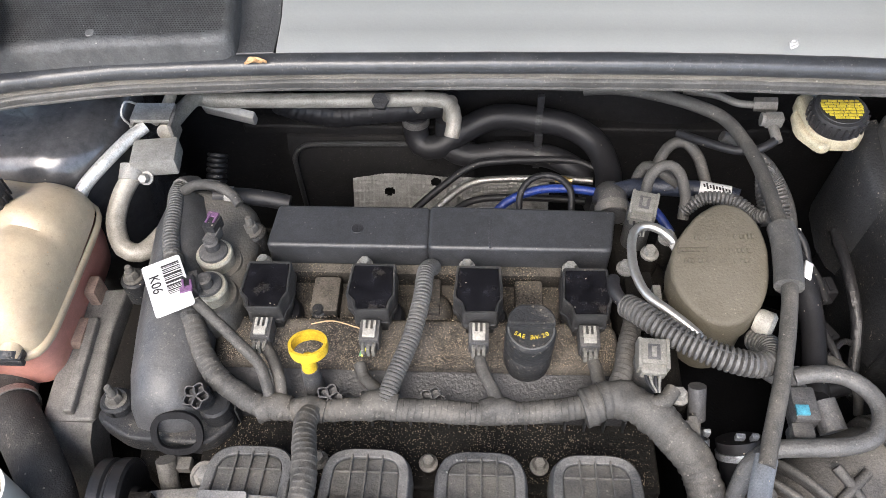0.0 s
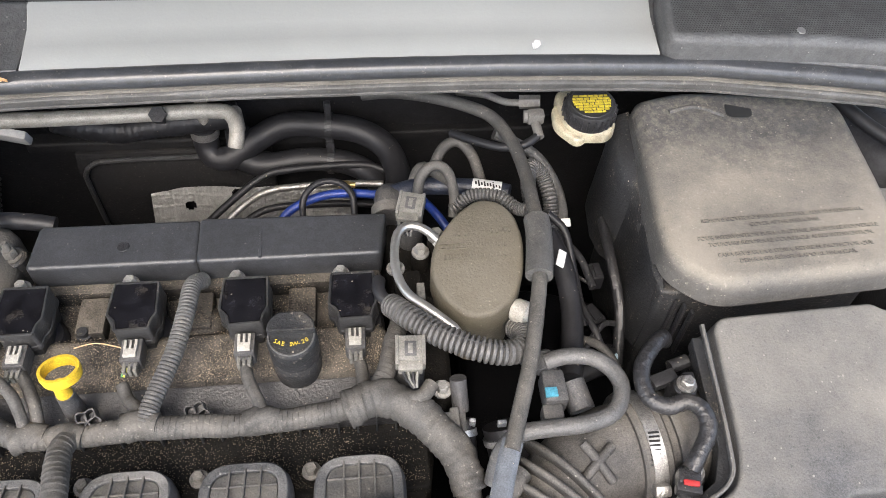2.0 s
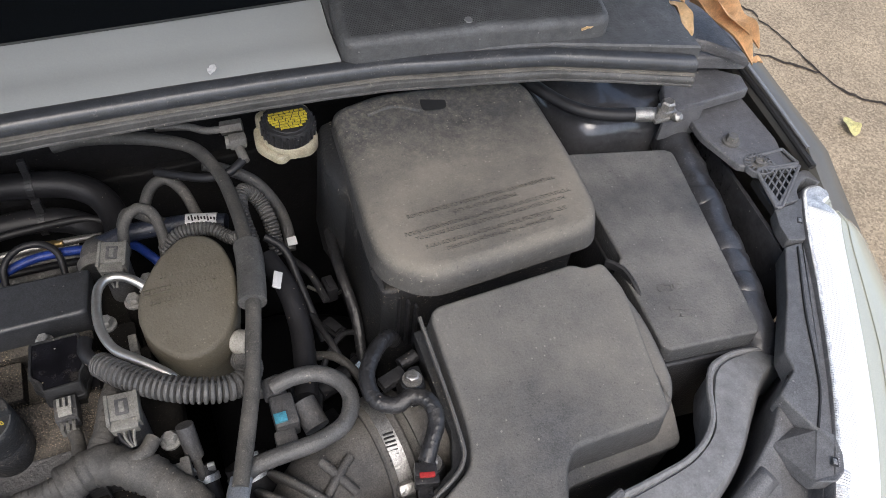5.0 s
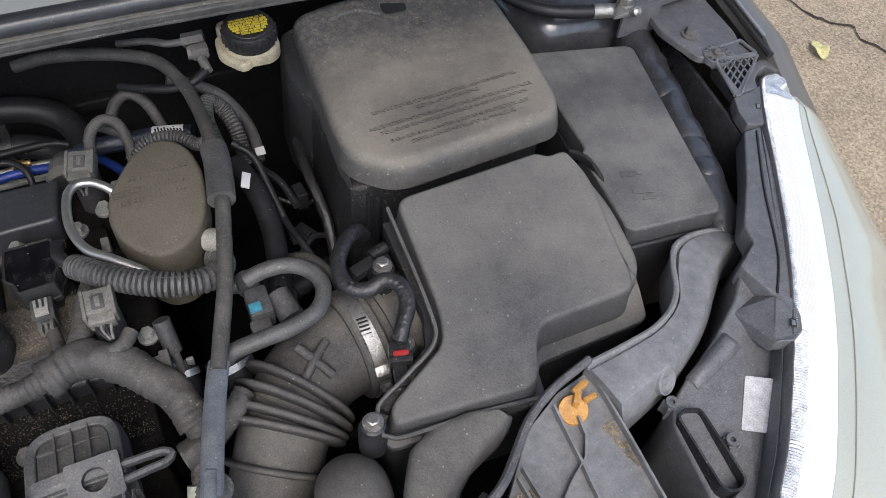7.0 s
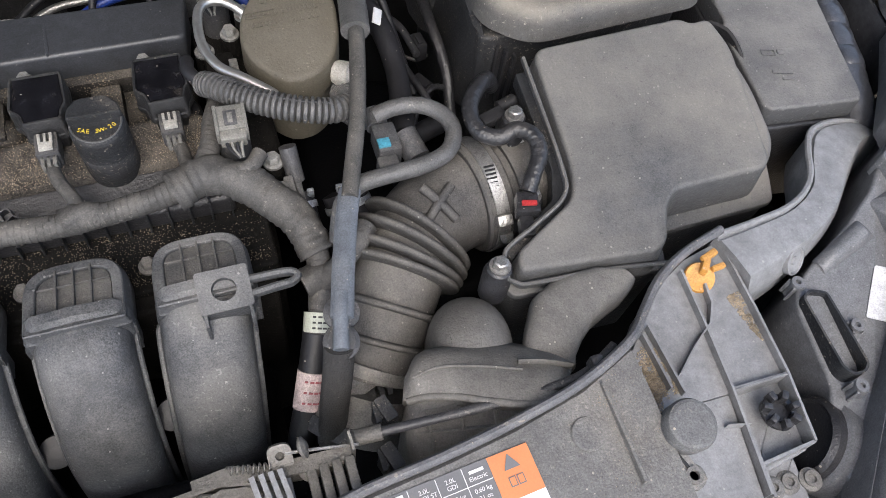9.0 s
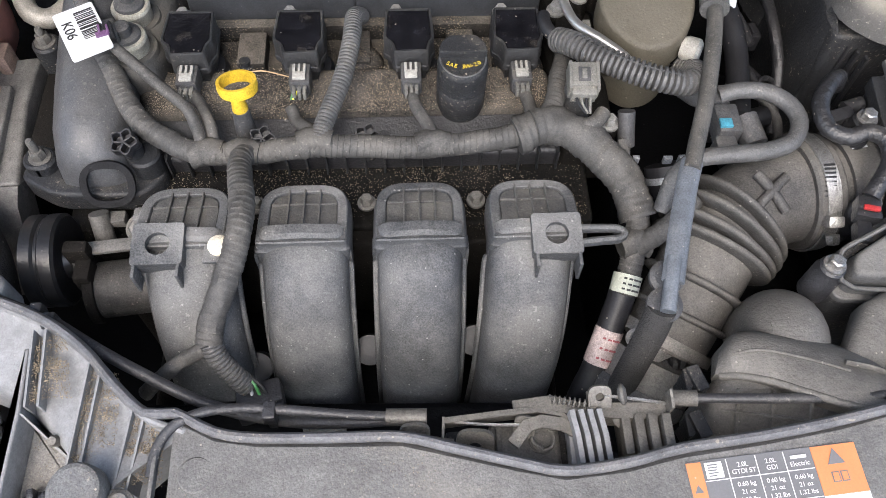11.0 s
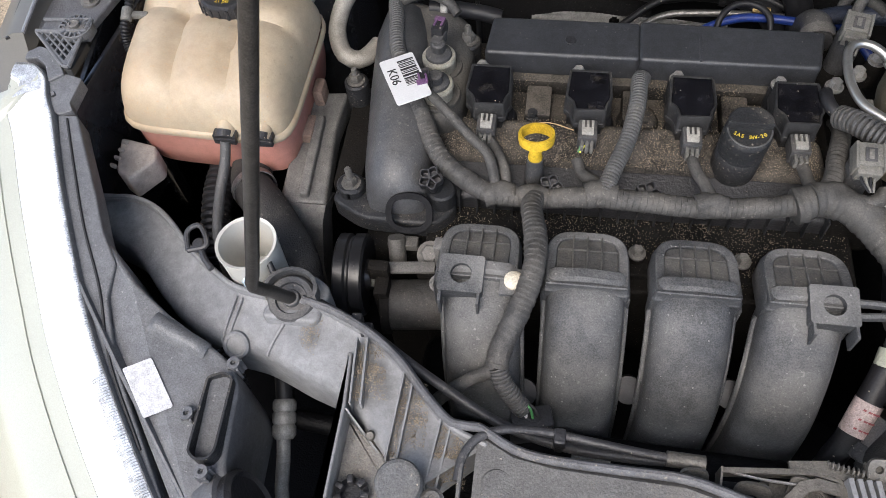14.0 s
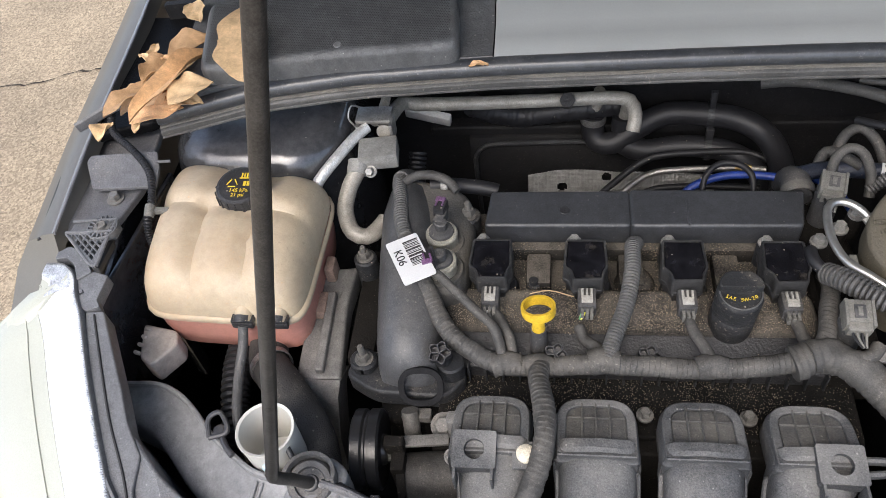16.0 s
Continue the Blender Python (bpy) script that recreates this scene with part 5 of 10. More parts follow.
# ---- oil filler cap and dipstick ----
def make_oilcap():
    o = thing("oil_filler_cap", "black oil filler cap with yellow lettering", "oil cap", (0.052, 0.39, 0.815))
    ax = V(0, -0.10, 1)
    b = (0.052, 0.395, 0.812)
    part("neck", lathe([(0.0215, 0), (0.0215, 0.035), (0.020, 0.037)], b, ax, 30), "black", o)
    part("skirt", lathe([(0.0205, 0.030), (0.0215, 0.034), (0.0215, 0.058), (0.0205, 0.062), (0.018, 0.064)], b, ax, 36), "black", o)
    mm = frame_on(Vector(b) + ax.normalized() * 0.0635, (1, 0, 0), (0, 1, 0.1))
    part("grip", moved(lid([(-0.0205, 0.0005, 0.001), (0.0205, 0.0005, 0.001), (0.0190, 0.0105), (0.0110, 0.0190), (-0.0110, 0.0190), (-0.0190, 0.0105)], 0.0085, -0.004, 0.002, 0.004), mm), "black", o)
    part("grip_ridge", moved(box(0, 0.0015, 0.0088, 0.036, 0.0022, 0.0016, 0.0006), mm), "black", o)
    part("label_rim", hose([tuple(mm @ V(0.0192 * math.cos(a), 0.0192 * math.sin(a), 0.0012)) for a in np.linspace(math.pi, 2 * math.pi, 17)], 0.0008, 6, 0.002), "conduit", o, "raised grey rim")
    t = []
    for i, ch in enumerate("SAE 5W-20"):
        a = math.radians(-90 + (i - 4) * 7.8)
        t.append(text_mesh(ch, 0.0052, mm @ pose(0.025 * math.cos(a), 0.0160 + 0.025 * math.sin(a), 0.0012, 0, 0, math.degrees(a) + 90)))
    part("lettering", join(*t), "yellow_ink", o, "yellow lettering")
    d = thing("dipstick", "yellow ring handled oil dipstick", "dipstick", (-0.131, 0.372, 0.80))
    mr = frame_on((-0.1345, 0.3705, 0.868), (1, 0, 0.05), (0, 0.975, -0.22))
    band = [[tuple(mr @ V(rx * math.cos(t), ry * math.sin(t), z)) for t in np.linspace(0, 2 * math.pi, 32, endpoint=False)] for rx, ry, z in ((0.0162, 0.0150, -0.005), (0.0170, 0.0158, 0.0), (0.0166, 0.0154, 0.005), (0.0140, 0.0128, 0.005), (0.0140, 0.0128, 0.0), (0.0136, 0.0124, -0.005), (0.0162, 0.0150, -0.005))]
    part("ring", skin(band, cap=False), "yellow", d)
    part("stem", join(lathe([(0.0062, 0), (0.0068, 0.006), (0.006, 0.012), (0.006, 0.02), (0.004, 0.022)], (-0.1345, 0.3600, 0.846), (0, 0.05, 1), 16)), "yellow", d)
    part("tube", lathe([(0.009, 0), (0.009, 0.03), (0.0075, 0.052), (0.0075, 0.056)], (-0.1345, 0.3585, 0.795), (0, 0.03, 1), 16), "grey_black", d)


make_oilcap()


# ---- brown dusted pump canister ----
def make_canister():
    c = thing("pump_cover", "domed pump cover coated in smooth brown dust", "pump cover", (0.215, 0.435, 0.80))
    tp = plane_through((0.215, 0.40, 0.876), (0.315, 0.40, 0.879), (0.215, 0.52, 0.886))
    out = [(0.226, 0.524), (0.246, 0.519), (0.258, 0.503), (0.263, 0.476), (0.258, 0.438), (0.246, 0.412), (0.226, 0.397), (0.204, 0.396), (0.183, 0.417), (0.173, 0.445), (0.179, 0.474), (0.192, 0.494), (0.205, 0.510)]
    part("dome", lid(out, tp, lambda x, y: tp(x, y) - 0.030, 0.005, 0.014, 4, dome=0.003), "brown", c)
    part("skirt", lid([(0.217 + (x - 0.217) * 0.90, 0.460 + (y - 0.460) * 0.90) for x, y in out], lambda x, y: tp(x, y) - 0.029, 0.79, 0.004, 0.012, 3), "brown", c)
    mm = frame_on((0.216, 0.462, tp(0.216, 0.462) + 0.0027), (1, 0.0, 0.03), (0, 1, 0.08))
    rng = random.Random(8)
    for x0, x1, y in ((-0.016, -0.004, 0.020), (0.012, 0.034, 0.021), (-0.006, 0.030, 0.006), (-0.028, 0.030, -0.005)):
        x = x0
        while x < x1:
            part("moulded_mark", moved(box(x, y + rng.uniform(-0.0003, 0.0003), 0, 0.0022, 0.0046, 0.0013, 0.0003), mm), "brown", c)
            x += rng.choice((0.0032, 0.0036, 0.0055))
    for x, y, w, h in ((-0.020, 0.0095, 0.026, 0.001), (-0.020, 0.0035, 0.026, 0.001), (-0.033, 0.0065, 0.001, 0.007), (-0.007, 0.0065, 0.001, 0.007)):
        part("moulded_mark", moved(box(x, y, 0, w, h, 0.0013, 0.0003), mm), "brown", c)
    for k in range(5):
        part("moulded_mark", moved(box(-0.029 + 0.0045 * k, 0.0065, 0, 0.003, 0.0035, 0.0013, 0.0003), mm), "brown", c)
    part("white_plug", lathe([(0.009, 0), (0.011, 0.004), (0.011, 0.014), (0.008, 0.017)], (0.246, 0.414, 0.858), (0.85, -0.5, 0.1), 18), "latch_white", c)


make_canister()


# ---- battery cover, air box, fuse box ----
def make_battery():
    b = thing("battery_cover", "dusty black battery cover with moulded warning text", "battery cover", (0.5, 0.5, 0.84))
    tp = plane_through((0.40, 0.39, 0.898), (0.60, 0.40, 0.902), (0.5, 0.62, 0.912))
    out = [(0.387, 0.428, 0.03), (0.3845, 0.46, 0.01), (0.395, 0.628, 0.012), (0.45, 0.640, 0.02), (0.614, 0.622, 0.03), (0.614, 0.50, 0.02), (0.608, 0.430, 0.02), (0.594, 0.4055, 0.03), (0.42, 0.397, 0.045)]
    sh = part("shell", lid(out, tp, lambda x, y: tp(x, y) - (0.028 if y < 0.45 else 0.050), 0.012, 0.02, 6, flare=0.003), "battery", b)
    part("skirt", lid([(0.384, 0.42), (0.388, 0.60), (0.60, 0.60), (0.59, 0.42)], 0.86, 0.66, 0.004, 0.01), "black", b, "battery tray wall")
    rows = []
    for y, o, zt in ((0.632, 0.010, 0.885), (0.615, 0.016, 0.888), (0.570, 0.018, 0.884), (0.545, 0.012, 0.878), (0.535, 0.004, 0.876), (0.500, 0.003, 0.872), (0.470, 0.005, 0.868), (0.440, 0.004, 0.862), (0.425, -0.004, 0.858)):
        x = 0.385 + 0.05 * (y - 0.44)
        rows.append([(x + 0.004, y, zt + 0.004), (x - o * 0.7, y, zt), (x - o, y, zt - 0.006), (x - o - 0.002, y, 0.83), (x - o - 0.006, y, 0.76)])
    part("side_flap", thick(skin(rows, close=False), 0.003), "black", b, "moulded side apron")
    for y in (0.432, 0.424, 0.416, 0.409):
        part("tray_rib", box(0.395 + (0.432 - y) * 0.8, y - 0.004, 0.815, 0.003, 0.006, 0.07, 0.001), "black_clean", b)
    part("vent_hole", lid([(0.487, 0.595), (0.514, 0.593), (0.517, 0.612), (0.508, 0.622), (0.490, 0.618)], tp(0.5, 0.6) + 0.0006, tp(0.5, 0.6) - 0.003, 0.0003, 0.008), "ink", b, "dark opening")
    part("ridge", hose([(0.43, 0.607, tp(0.43, 0.607)), (0.46, 0.612, tp(0.46, 0.612)), (0.485, 0.598, tp(0.485, 0.598))], 0.0025, 8), "battery", b)
    lines = ("REMOVE COVER TO SERVICE BATTERY. ALWAYS REINSTALL", "COVER AFTER SERVICING.", "POUR INTERVENTION SUR LA BATTERIE, ENLEVER LE COUVERCLE.", "TOUJOURS REPOSER LE COUVERCLE APRES INTERVENTION.",
             "PARA REVISAR LA BATERIA, RETIRE EL PROTECTOR QUE", "DEBERA SER REINSTALADO AL FINALIZAR.")
    ys = (0.470, 0.4625, 0.451, 0.4435, 0.432, 0.4245)
    for s, y in zip(lines, ys):
        mm = frame_on((0.502, y, tp(0.502, y) + 0.0004), (1, 0.03, 0.018), (0, 1, 0.05))
        part("moulded_text", text_mesh(s, 0.0058, mm, 0.0006), "battery", b)
    # air box
    a = thing("air_filter_box", "dusty black plastic air filter housing", "air box", (0.48, 0.28, 0.72))
    ta = plane_through((0.41, 0.378, 0.889), (0.59, 0.363, 0.889), (0.40, 0.195, 0.857))
    top = [(0.410, 0.374, 0.014), (0.555, 0.3785, 0.01), (0.565, 0.371, 0.006), (0.584, 0.373, 0.014), (0.592, 0.34), (0.577, 0.222, 0.014), (0.482, 0.222, 0.012), (0.470, 0.208, 0.012), (0.461, 0.184, 0.012), (0.448, 0.176, 0.008), (0.334, 0.187, 0.008), (0.337, 0.203, 0.008), (0.397, 0.236, 0.01), (0.405, 0.262, 0.02)]
    zr = lambda x, y: ta(x, y) - 0.026 - 0.014 * max(0.0, min(1.0, (x - 0.40) / 0.08))
    part("lid", lid(top, ta, lambda x, y: zr(x, y) + 0.002, 0.004, 0.012, flare=0.003), "airbox", a)
    rim = [(0.403, 0.374), (0.586, 0.376), (0.604, 0.345, 0.03), (0.608, 0.26, 0.03), (0.593, 0.2095, 0.008), (0.476, 0.2075), (0.4705, 0.1755), (0.328, 0.180), (0.326, 0.212), (0.388, 0.243), (0.398, 0.27)]
    part("rim", lid(rim, zr, lambda x, y: zr(x, y) - 0.006, 0.0015, 0.01), "airbox", a)
    part("lower_box", lid([(x, y + 0.002) for x, y, *_ in rim], lambda x, y: zr(x, y) - 0.005, 0.70, 0.003, 0.012, flare=-0.006), "black", a)
    part("round_end", lid([(0.578, 0.366), (0.596, 0.355, 0.02), (0.6045, 0.31, 0.05), (0.601, 0.25, 0.03), (0.580, 0.226)], lambda x, y: ta(x, y) - 0.012, lambda x, y: zr(x, y) - 0.001, 0.007, 0.02), "airbox", a)
    part("rim_wall", hose([(x, y, ta(x, y) + z) for x, y, z in ((0.4015, 0.370, -0.005), (0.3985, 0.27, -0.004), (0.391, 0.240, -0.003), (0.36, 0.222, -0.003), (0.329, 0.207, -0.003), (0.325, 0.192, -0.004), (0.333, 0.180, -0.006), (0.40, 0.176, -0.008), (0.462, 0.172, -0.018))], 0.0020, 8, flat=1.8), "airbox", a)
    part("trough", lid([(0.395, 0.366), (0.4095, 0.366), (0.4045, 0.262), (0.395, 0.238), (0.338, 0.206), (0.331, 0.212), (0.386, 0.246), (0.395, 0.272)], lambda x, y: ta(x, y) - 0.017, lambda x, y: ta(x, y) - 0.03, 0.001, 0.002), "black", a)
    for x, y, z in ((0.320, 0.195, 0.845), (0.378, 0.322, 0.858), (0.372, 0.256, 0.835)):
        g = part("screw_boss", lathe([(0.012, -0.03), (0.012, 0), (0.010, 0.003), (0.010, 0.008), (0.0075, 0.010)], (x, y, z), (0, 0, 1), 18), "black_clean", a)
        part("screw", join(lathe([(0.0085, 0), (0.0085, 0.002)], (x, y, z + 0.010), (0, 0, 1), 18), lathe([(0.006, 0), (0.006, 0.007), (0.0045, 0.008)], (x, y, z + 0.011), (0, 0, 1), 6)), "steel", g, "steel hexagon screw")
    # fuse box
    f = thing("fuse_box", "black textured fuse box with a flat lid", "fuse box", (0.68, 0.4, 0.75))
    tf = plane_through((0.62, 0.50, 0.875), (0.74, 0.50, 0.875), (0.66, 0.28, 0.862))
    out = [(0.606, 0.285), (0.612, 0.279), (0.703, 0.270), (0.708, 0.278), (0.745, 0.495), (0.738, 0.502), (0.63, 0.525), (0.622, 0.52), (0.618, 0.385), (0.611, 0.38)]
    part("lid", lid(out, tf, lambda x, y: tf(x, y) - 0.022, 0.003, 0.006), "fuse", f)
    part("base", lid([(0.66 + (x - 0.66) * 1.04, 0.39 + (y - 0.39) * 1.03) for x, y in out], lambda x, y: tf(x, y) - 0.024, 0.72, 0.003, 0.006), "black_clean", f)
    mm = frame_on((0.648, 0.335, tf(0.648, 0.335) + 0.0004), (1, -0.25, 0), (0.2, 1, 0.05))
    for x, y, w, h in ((-0.008, 0.006, 0.014, 0.001), (-0.008, 0.0, 0.014, 0.001), (-0.0145, 0.003, 0.001, 0.007), (-0.0015, 0.003, 0.001, 0.007), (0.004, 0.004, 0.006, 0.006), (0.0, -0.02, 0.02, 0.004), (0.004, -0.028, 0.012, 0.003)):
        part("moulded_mark", moved(box(x, y, 0, w, h, 0.0012, 0.0003), mm), "fuse", f)
    part("strap", hose([(0.602, 0.385, 0.865), (0.611, 0.37, 0.868), (0.614, 0.345, 0.862), (0.608, 0.325, 0.85)], 0.003, 8, flat=2.0), "black_clean", f)


make_battery()


# ---- intake pipe ----
def make_intake():
    b = thing("intake_boot", "dusty ribbed rubber intake boot", "intake hose", (0.28, 0.26, 0.75))
    way = [(0.349, 0.299, 0.798), (0.32, 0.294, 0.798), (0.292, 0.281, 0.795), (0.267, 0.258, 0.787), (0.247, 0.229, 0.774), (0.229, 0.201, 0.757), (0.216, 0.180, 0.742)]
    part("elbow", hose(way, 0.0445, 30, 0.006, r_end=0.0355), "bellow", b)
    P = curve_points(way, 0.003)
    s = [0]
    for a, c in zip(P, P[1:]):
        s.append(s[-1] + (c - a).length)
    for at, rr, w in ((0.074, 0.0535, 0.0038), (0.0858, 0.0553, 0.0038), (0.0976, 0.0550, 0.0038), (0.1094, 0.0535, 0.0038), (0.140, 0.0455, 0.0036), (0.169, 0.0430, 0.0034)):
        i = min(range(len(s)), key=lambda k: abs(s[k] - at))
        t = (P[min(i + 1, len(P) - 1)] - P[i - 1]).normalized()
        prof = [(rr - 0.013, -w * 1.05), (rr - 0.006, -w * 0.9)] + [(rr - 0.0045 + 0.0045 * math.cos(q), w * 0.85 * math.sin(q)) for q in np.linspace(-1.4, 1.4, 9)] + [(rr - 0.006, w * 0.9), (rr - 0.013, w * 1.05)]
        part("bellow", lathe(prof, P[i], t, 44), "bellow", b)
    for u, w in (((0.286, 0.262, 0.834), (0.312, 0.285, 0.842)), ((0.288, 0.288, 0.843), (0.309, 0.258, 0.832))):
        part("moulded_cross", hose([u, (Vector(u) + Vector(w)) / 2 + V(0, 0, 0.0022), w], 0.0042, 10, 0.004), "bellow", b)
    ax = V(0.98, 0.14, 0)
    part("cuff", lathe([(0.0485, -0.012), (0.0505, -0.010), (0.0505, 0.012), (0.0485, 0.014)], (0.345, 0.2985, 0.798), ax, 40), "bellow", b)
    cl = thing("hose_clamp", "bright steel worm drive hose clamp round the intake boot", "hose clamp", (0.345, 0.298, 0.75))
    part("band", lathe([(0.0508, -0.006), (0.0522, -0.006), (0.0522, 0.006), (0.0508, 0.006)], (0.345, 0.2985, 0.798), ax, 44, cap=False), "chrome", cl)
    part("worm_box", box(0.349, 0.2535, 0.8225, 0.014, 0.022, 0.010, 0.003, Matrix.Rotation(-0.9, 4, "X")), "chrome", cl)
    for k in range(8):
        y = 0.290 - k * 0.0032
        part("slot", box(0.346, y, 0.8505 - k * 0.0009 - 0.00006 * k * k * 2, 0.009, 0.0012, 0.0015, 0.0002, Matrix.Rotation(-0.2 - 0.06 * k, 4, "X")), "ink", cl)
    part("screw", lathe([(0.006, 0), (0.006, 0.006), (0.0045, 0.008)], (0.350, 0.243, 0.817), (0.1, -0.75, -0.6), 6), "steel", cl)
    m = thing("air_flow_sensor_pipe", "dusty round plastic sensor pipe at the air box", "intake pipe", (0.385, 0.30, 0.75))
    part("pipe", rod_between((0.352, 0.2995, 0.798), (0.412, 0.308, 0.798), 0.045, 36), "bellow", m)
    part("flange", rod_between((0.366, 0.3015, 0.798), (0.372, 0.3024, 0.798), 0.049, 36), "bellow", m)
    part("sticker", patch([(0.374, 0.31, 0.8435), (0.388, 0.312, 0.8435), (0.388, 0.323, 0.8405), (0.374, 0.321, 0.8405)], 0.0004), "label", m, "small pale sticker")
    part("bracket", box(0.3835, 0.327, 0.852, 0.010, 0.016, 0.03, 0.002), "black_clean", m)
    # throttle body end
    t = thing("throttle_body", "cast throttle body with a black toothed plastic cap", "throttle body", (0.205, 0.165, 0.68))
    part("casting", rod_between((0.212, 0.175, 0.739), (0.196, 0.150, 0.716), 0.043, 32), "alu_grey", t)
    part("cap", lathe([(0.046, 0), (0.047, 0.006), (0.045, 0.014), (0.038, 0.016)], (0.199, 0.155, 0.72), (-0.45, -0.72, -0.52), 32), "grey_black", t)
    for k in range(9):
        part("tooth", box(0.184 + 0.007 * k, 0.146 + 0.0028 * k, 0.752 + 0.0006 * k, 0.0045, 0.012, 0.010, 0.001, Matrix.Rotation(-0.5, 4, "X")), "grey_black", t)
    part("plate", box(0.214, 0.172, 0.764, 0.056, 0.014, 0.014, 0.002, Matrix.Rotation(0.38, 4, "Z") @ Matrix.Rotation(-0.5, 4, "X")), "alu", t)
    bolt("bolt", (0.187, 0.178, 0.768), 0.0055, 0.012, t, (0.0, -0.3, 0.95), "alu")
    part("band", lathe([(0.0405, -0.005), (0.042, -0.005), (0.042, 0.005), (0.0405, 0.005)], (0.219, 0.185, 0.746), (-0.5, -0.72, -0.5), 36, cap=False), "alu_grey", t)
    # resonator with two horns
    r = thing("intake_snorkel", "dusty grey plastic twin horn intake snorkel", "intake snorkel", (0.29, 0.12, 0.74))
    backs = curve_points([(0.229, 0.140, 0.826), (0.246, 0.155, 0.830), (0.282, 0.150, 0.832), (0.313, 0.142, 0.832), (0.336, 0.130, 0.832), (0.354, 0.116, 0.830)], 0.004)
    fronts = curve_points([(0.222, 0.122, 0.828), (0.234, 0.119, 0.838), (0.254, 0.110, 0.849), (0.276, 0.0965, 0.858), (0.300, 0.085, 0.863), (0.323, 0.080, 0.864)], 0.004)
    at2 = lambda L, f: L[min(len(L) - 1, int(f * (len(L) - 1) + 0.5))]
    rings, lip = [], []
    for k in range(31):
        bk, fr = at2(backs, k / 30), at2(fronts, k / 30)
        e = 0.3 if k in (0, 30) else 0.75 if k in (1, 29) else 1.0
        up = lambda q, z: tuple(bk.lerp(fr, q) + V(0, 0, z * e))
        rings.append([up(-0.02, -0.03), up(0.0, 0.0), up(0.15, 0.007), up(0.4, 0.011), up(0.65, 0.009), up(0.86, 0.0045), up(0.97, 0.001), up(1.0, -0.002), up(1.0, -0.012), up(0.93, -0.03)])
        lip.append(tuple(fr + V(0, -0.0006, -0.002)))
    part("collar", skin(rings), "brown_grey", r, "moulded collar over the duct")
    part("collar_rim", hose(lip[1:-1:3], 0.0030, 10, 0.004), "brown_grey", r)
    part("collar_crease", hose([tuple(at2(backs, f).lerp(at2(fronts, f), 0.55) + V(0, 0, 0.0105)) for f in (0.06, 0.25, 0.5, 0.72)], 0.0010, 6), "brown_grey", r)
    lz = lambda x, y: float(np.interp(x, (0.21, 0.28, 0.345), (0.822, 0.845, 0.852))) - 0.0125 * max(0.0, (0.112 - 0.25 * (x - 0.22) - y)) * 80
    part("lower_duct", lid([(0.221, 0.121, 0.01), (0.24, 0.132, 0.01), (0.300, 0.110, 0.01), (0.336, 0.098, 0.01), (0.332, 0.03, 0.01), (0.213, 0.03, 0.01)], lz, 0.70, 0.010, 0.012), "brown_grey", r)
    for x in (0.236, 0.258, 0.281, 0.304, 0.325):
        y0 = 0.112 - 0.28 * (x - 0.232)
        part("rib", hose([(x, y0 - q, lz(x, y0 - q)) for q in (0.0, 0.018, 0.036)], 0.0016, 6), "brown_grey", r)
    for q in (0.014, 0.030):
        part("rib", hose([(x, 0.112 - 0.28 * (x - 0.232) - q, lz(x, 0.112 - 0.28 * (x - 0.232) - q)) for x in (0.226, 0.25, 0.28, 0.31, 0.331)], 0.0015, 6), "brown_grey", r)
    part("elbow", hose([(0.284, 0.136, 0.780), (0.2845, 0.137, 0.799), (0.2865, 0.142, 0.811), (0.289, 0.152, 0.815), (0.291, 0.164, 0.809), (0.293, 0.174, 0.79), (0.293, 0.177, 0.76)], 0.0305, 32, 0.004), "brown_grey", r)
    part("elbow_seam", hose([(0.266, 0.140, 0.832), (0.269, 0.154, 0.8375), (0.271, 0.170, 0.830), (0.273, 0.184, 0.810)], 0.0009, 6), "brown_grey", r)
    rings = []
    for (lx, ly, lzz), (rx, ry, rz), hg in (((0.316, 0.126, 0.822), (0.357, 0.113, 0.820), 0.014), ((0.319, 0.134, 0.826), (0.358, 0.119, 0.824), 0.016), ((0.329, 0.152, 0.830), (0.368, 0.130, 0.826), 0.018), ((0.340, 0.170, 0.830), (0.381, 0.140, 0.827), 0.019), ((0.362, 0.181, 0.831), (0.395, 0.146, 0.827), 0.021), ((0.392, 0.180, 0.833), (0.413, 0.153, 0.828), 0.022), ((0.414, 0.174, 0.832), (0.424, 0.160, 0.829), 0.019), ((0.424, 0.171, 0.828), (0.429, 0.165, 0.827), 0.010)):
        lf, rt = V(lx, ly, lzz), V(rx, ry, rz)
        c, ax = (lf + rt) / 2, (rt - lf) / 2
        rings.append([tuple(c + ax * math.copysign(abs(math.cos(q)) ** 0.6, math.cos(q)) + V(0, 0, 1) * hg * math.copysign(abs(math.sin(q)) ** 0.6, math.sin(q))) for q in np.linspace(0, 2 * math.pi, 28, endpoint=False)])
    part("horn", skin(rings), "brown_grey", r)
    part("fin", hose([(0.305, 0.118, 0.8555), (0.322, 0.113, 0.8565), (0.343, 0.106, 0.851)], 0.0018, 8, flat=2.5), "brown_grey", r)
    for x, y in ((0.212, 0.120), (0.207, 0.086)):
        part("clip", join(box(x - 0.003, y, 0.818, 0.010, 0.020, 0.026, 0.002, Matrix.Rotation(0.3, 4, "Z")), box(x - 0.008, y, 0.812, 0.005, 0.012, 0.03, 0.001, Matrix.Rotation(0.3, 4, "Z")), box(x - 0.010, y, 0.826, 0.004, 0.016, 0.003, 0.0006)), "black", r)


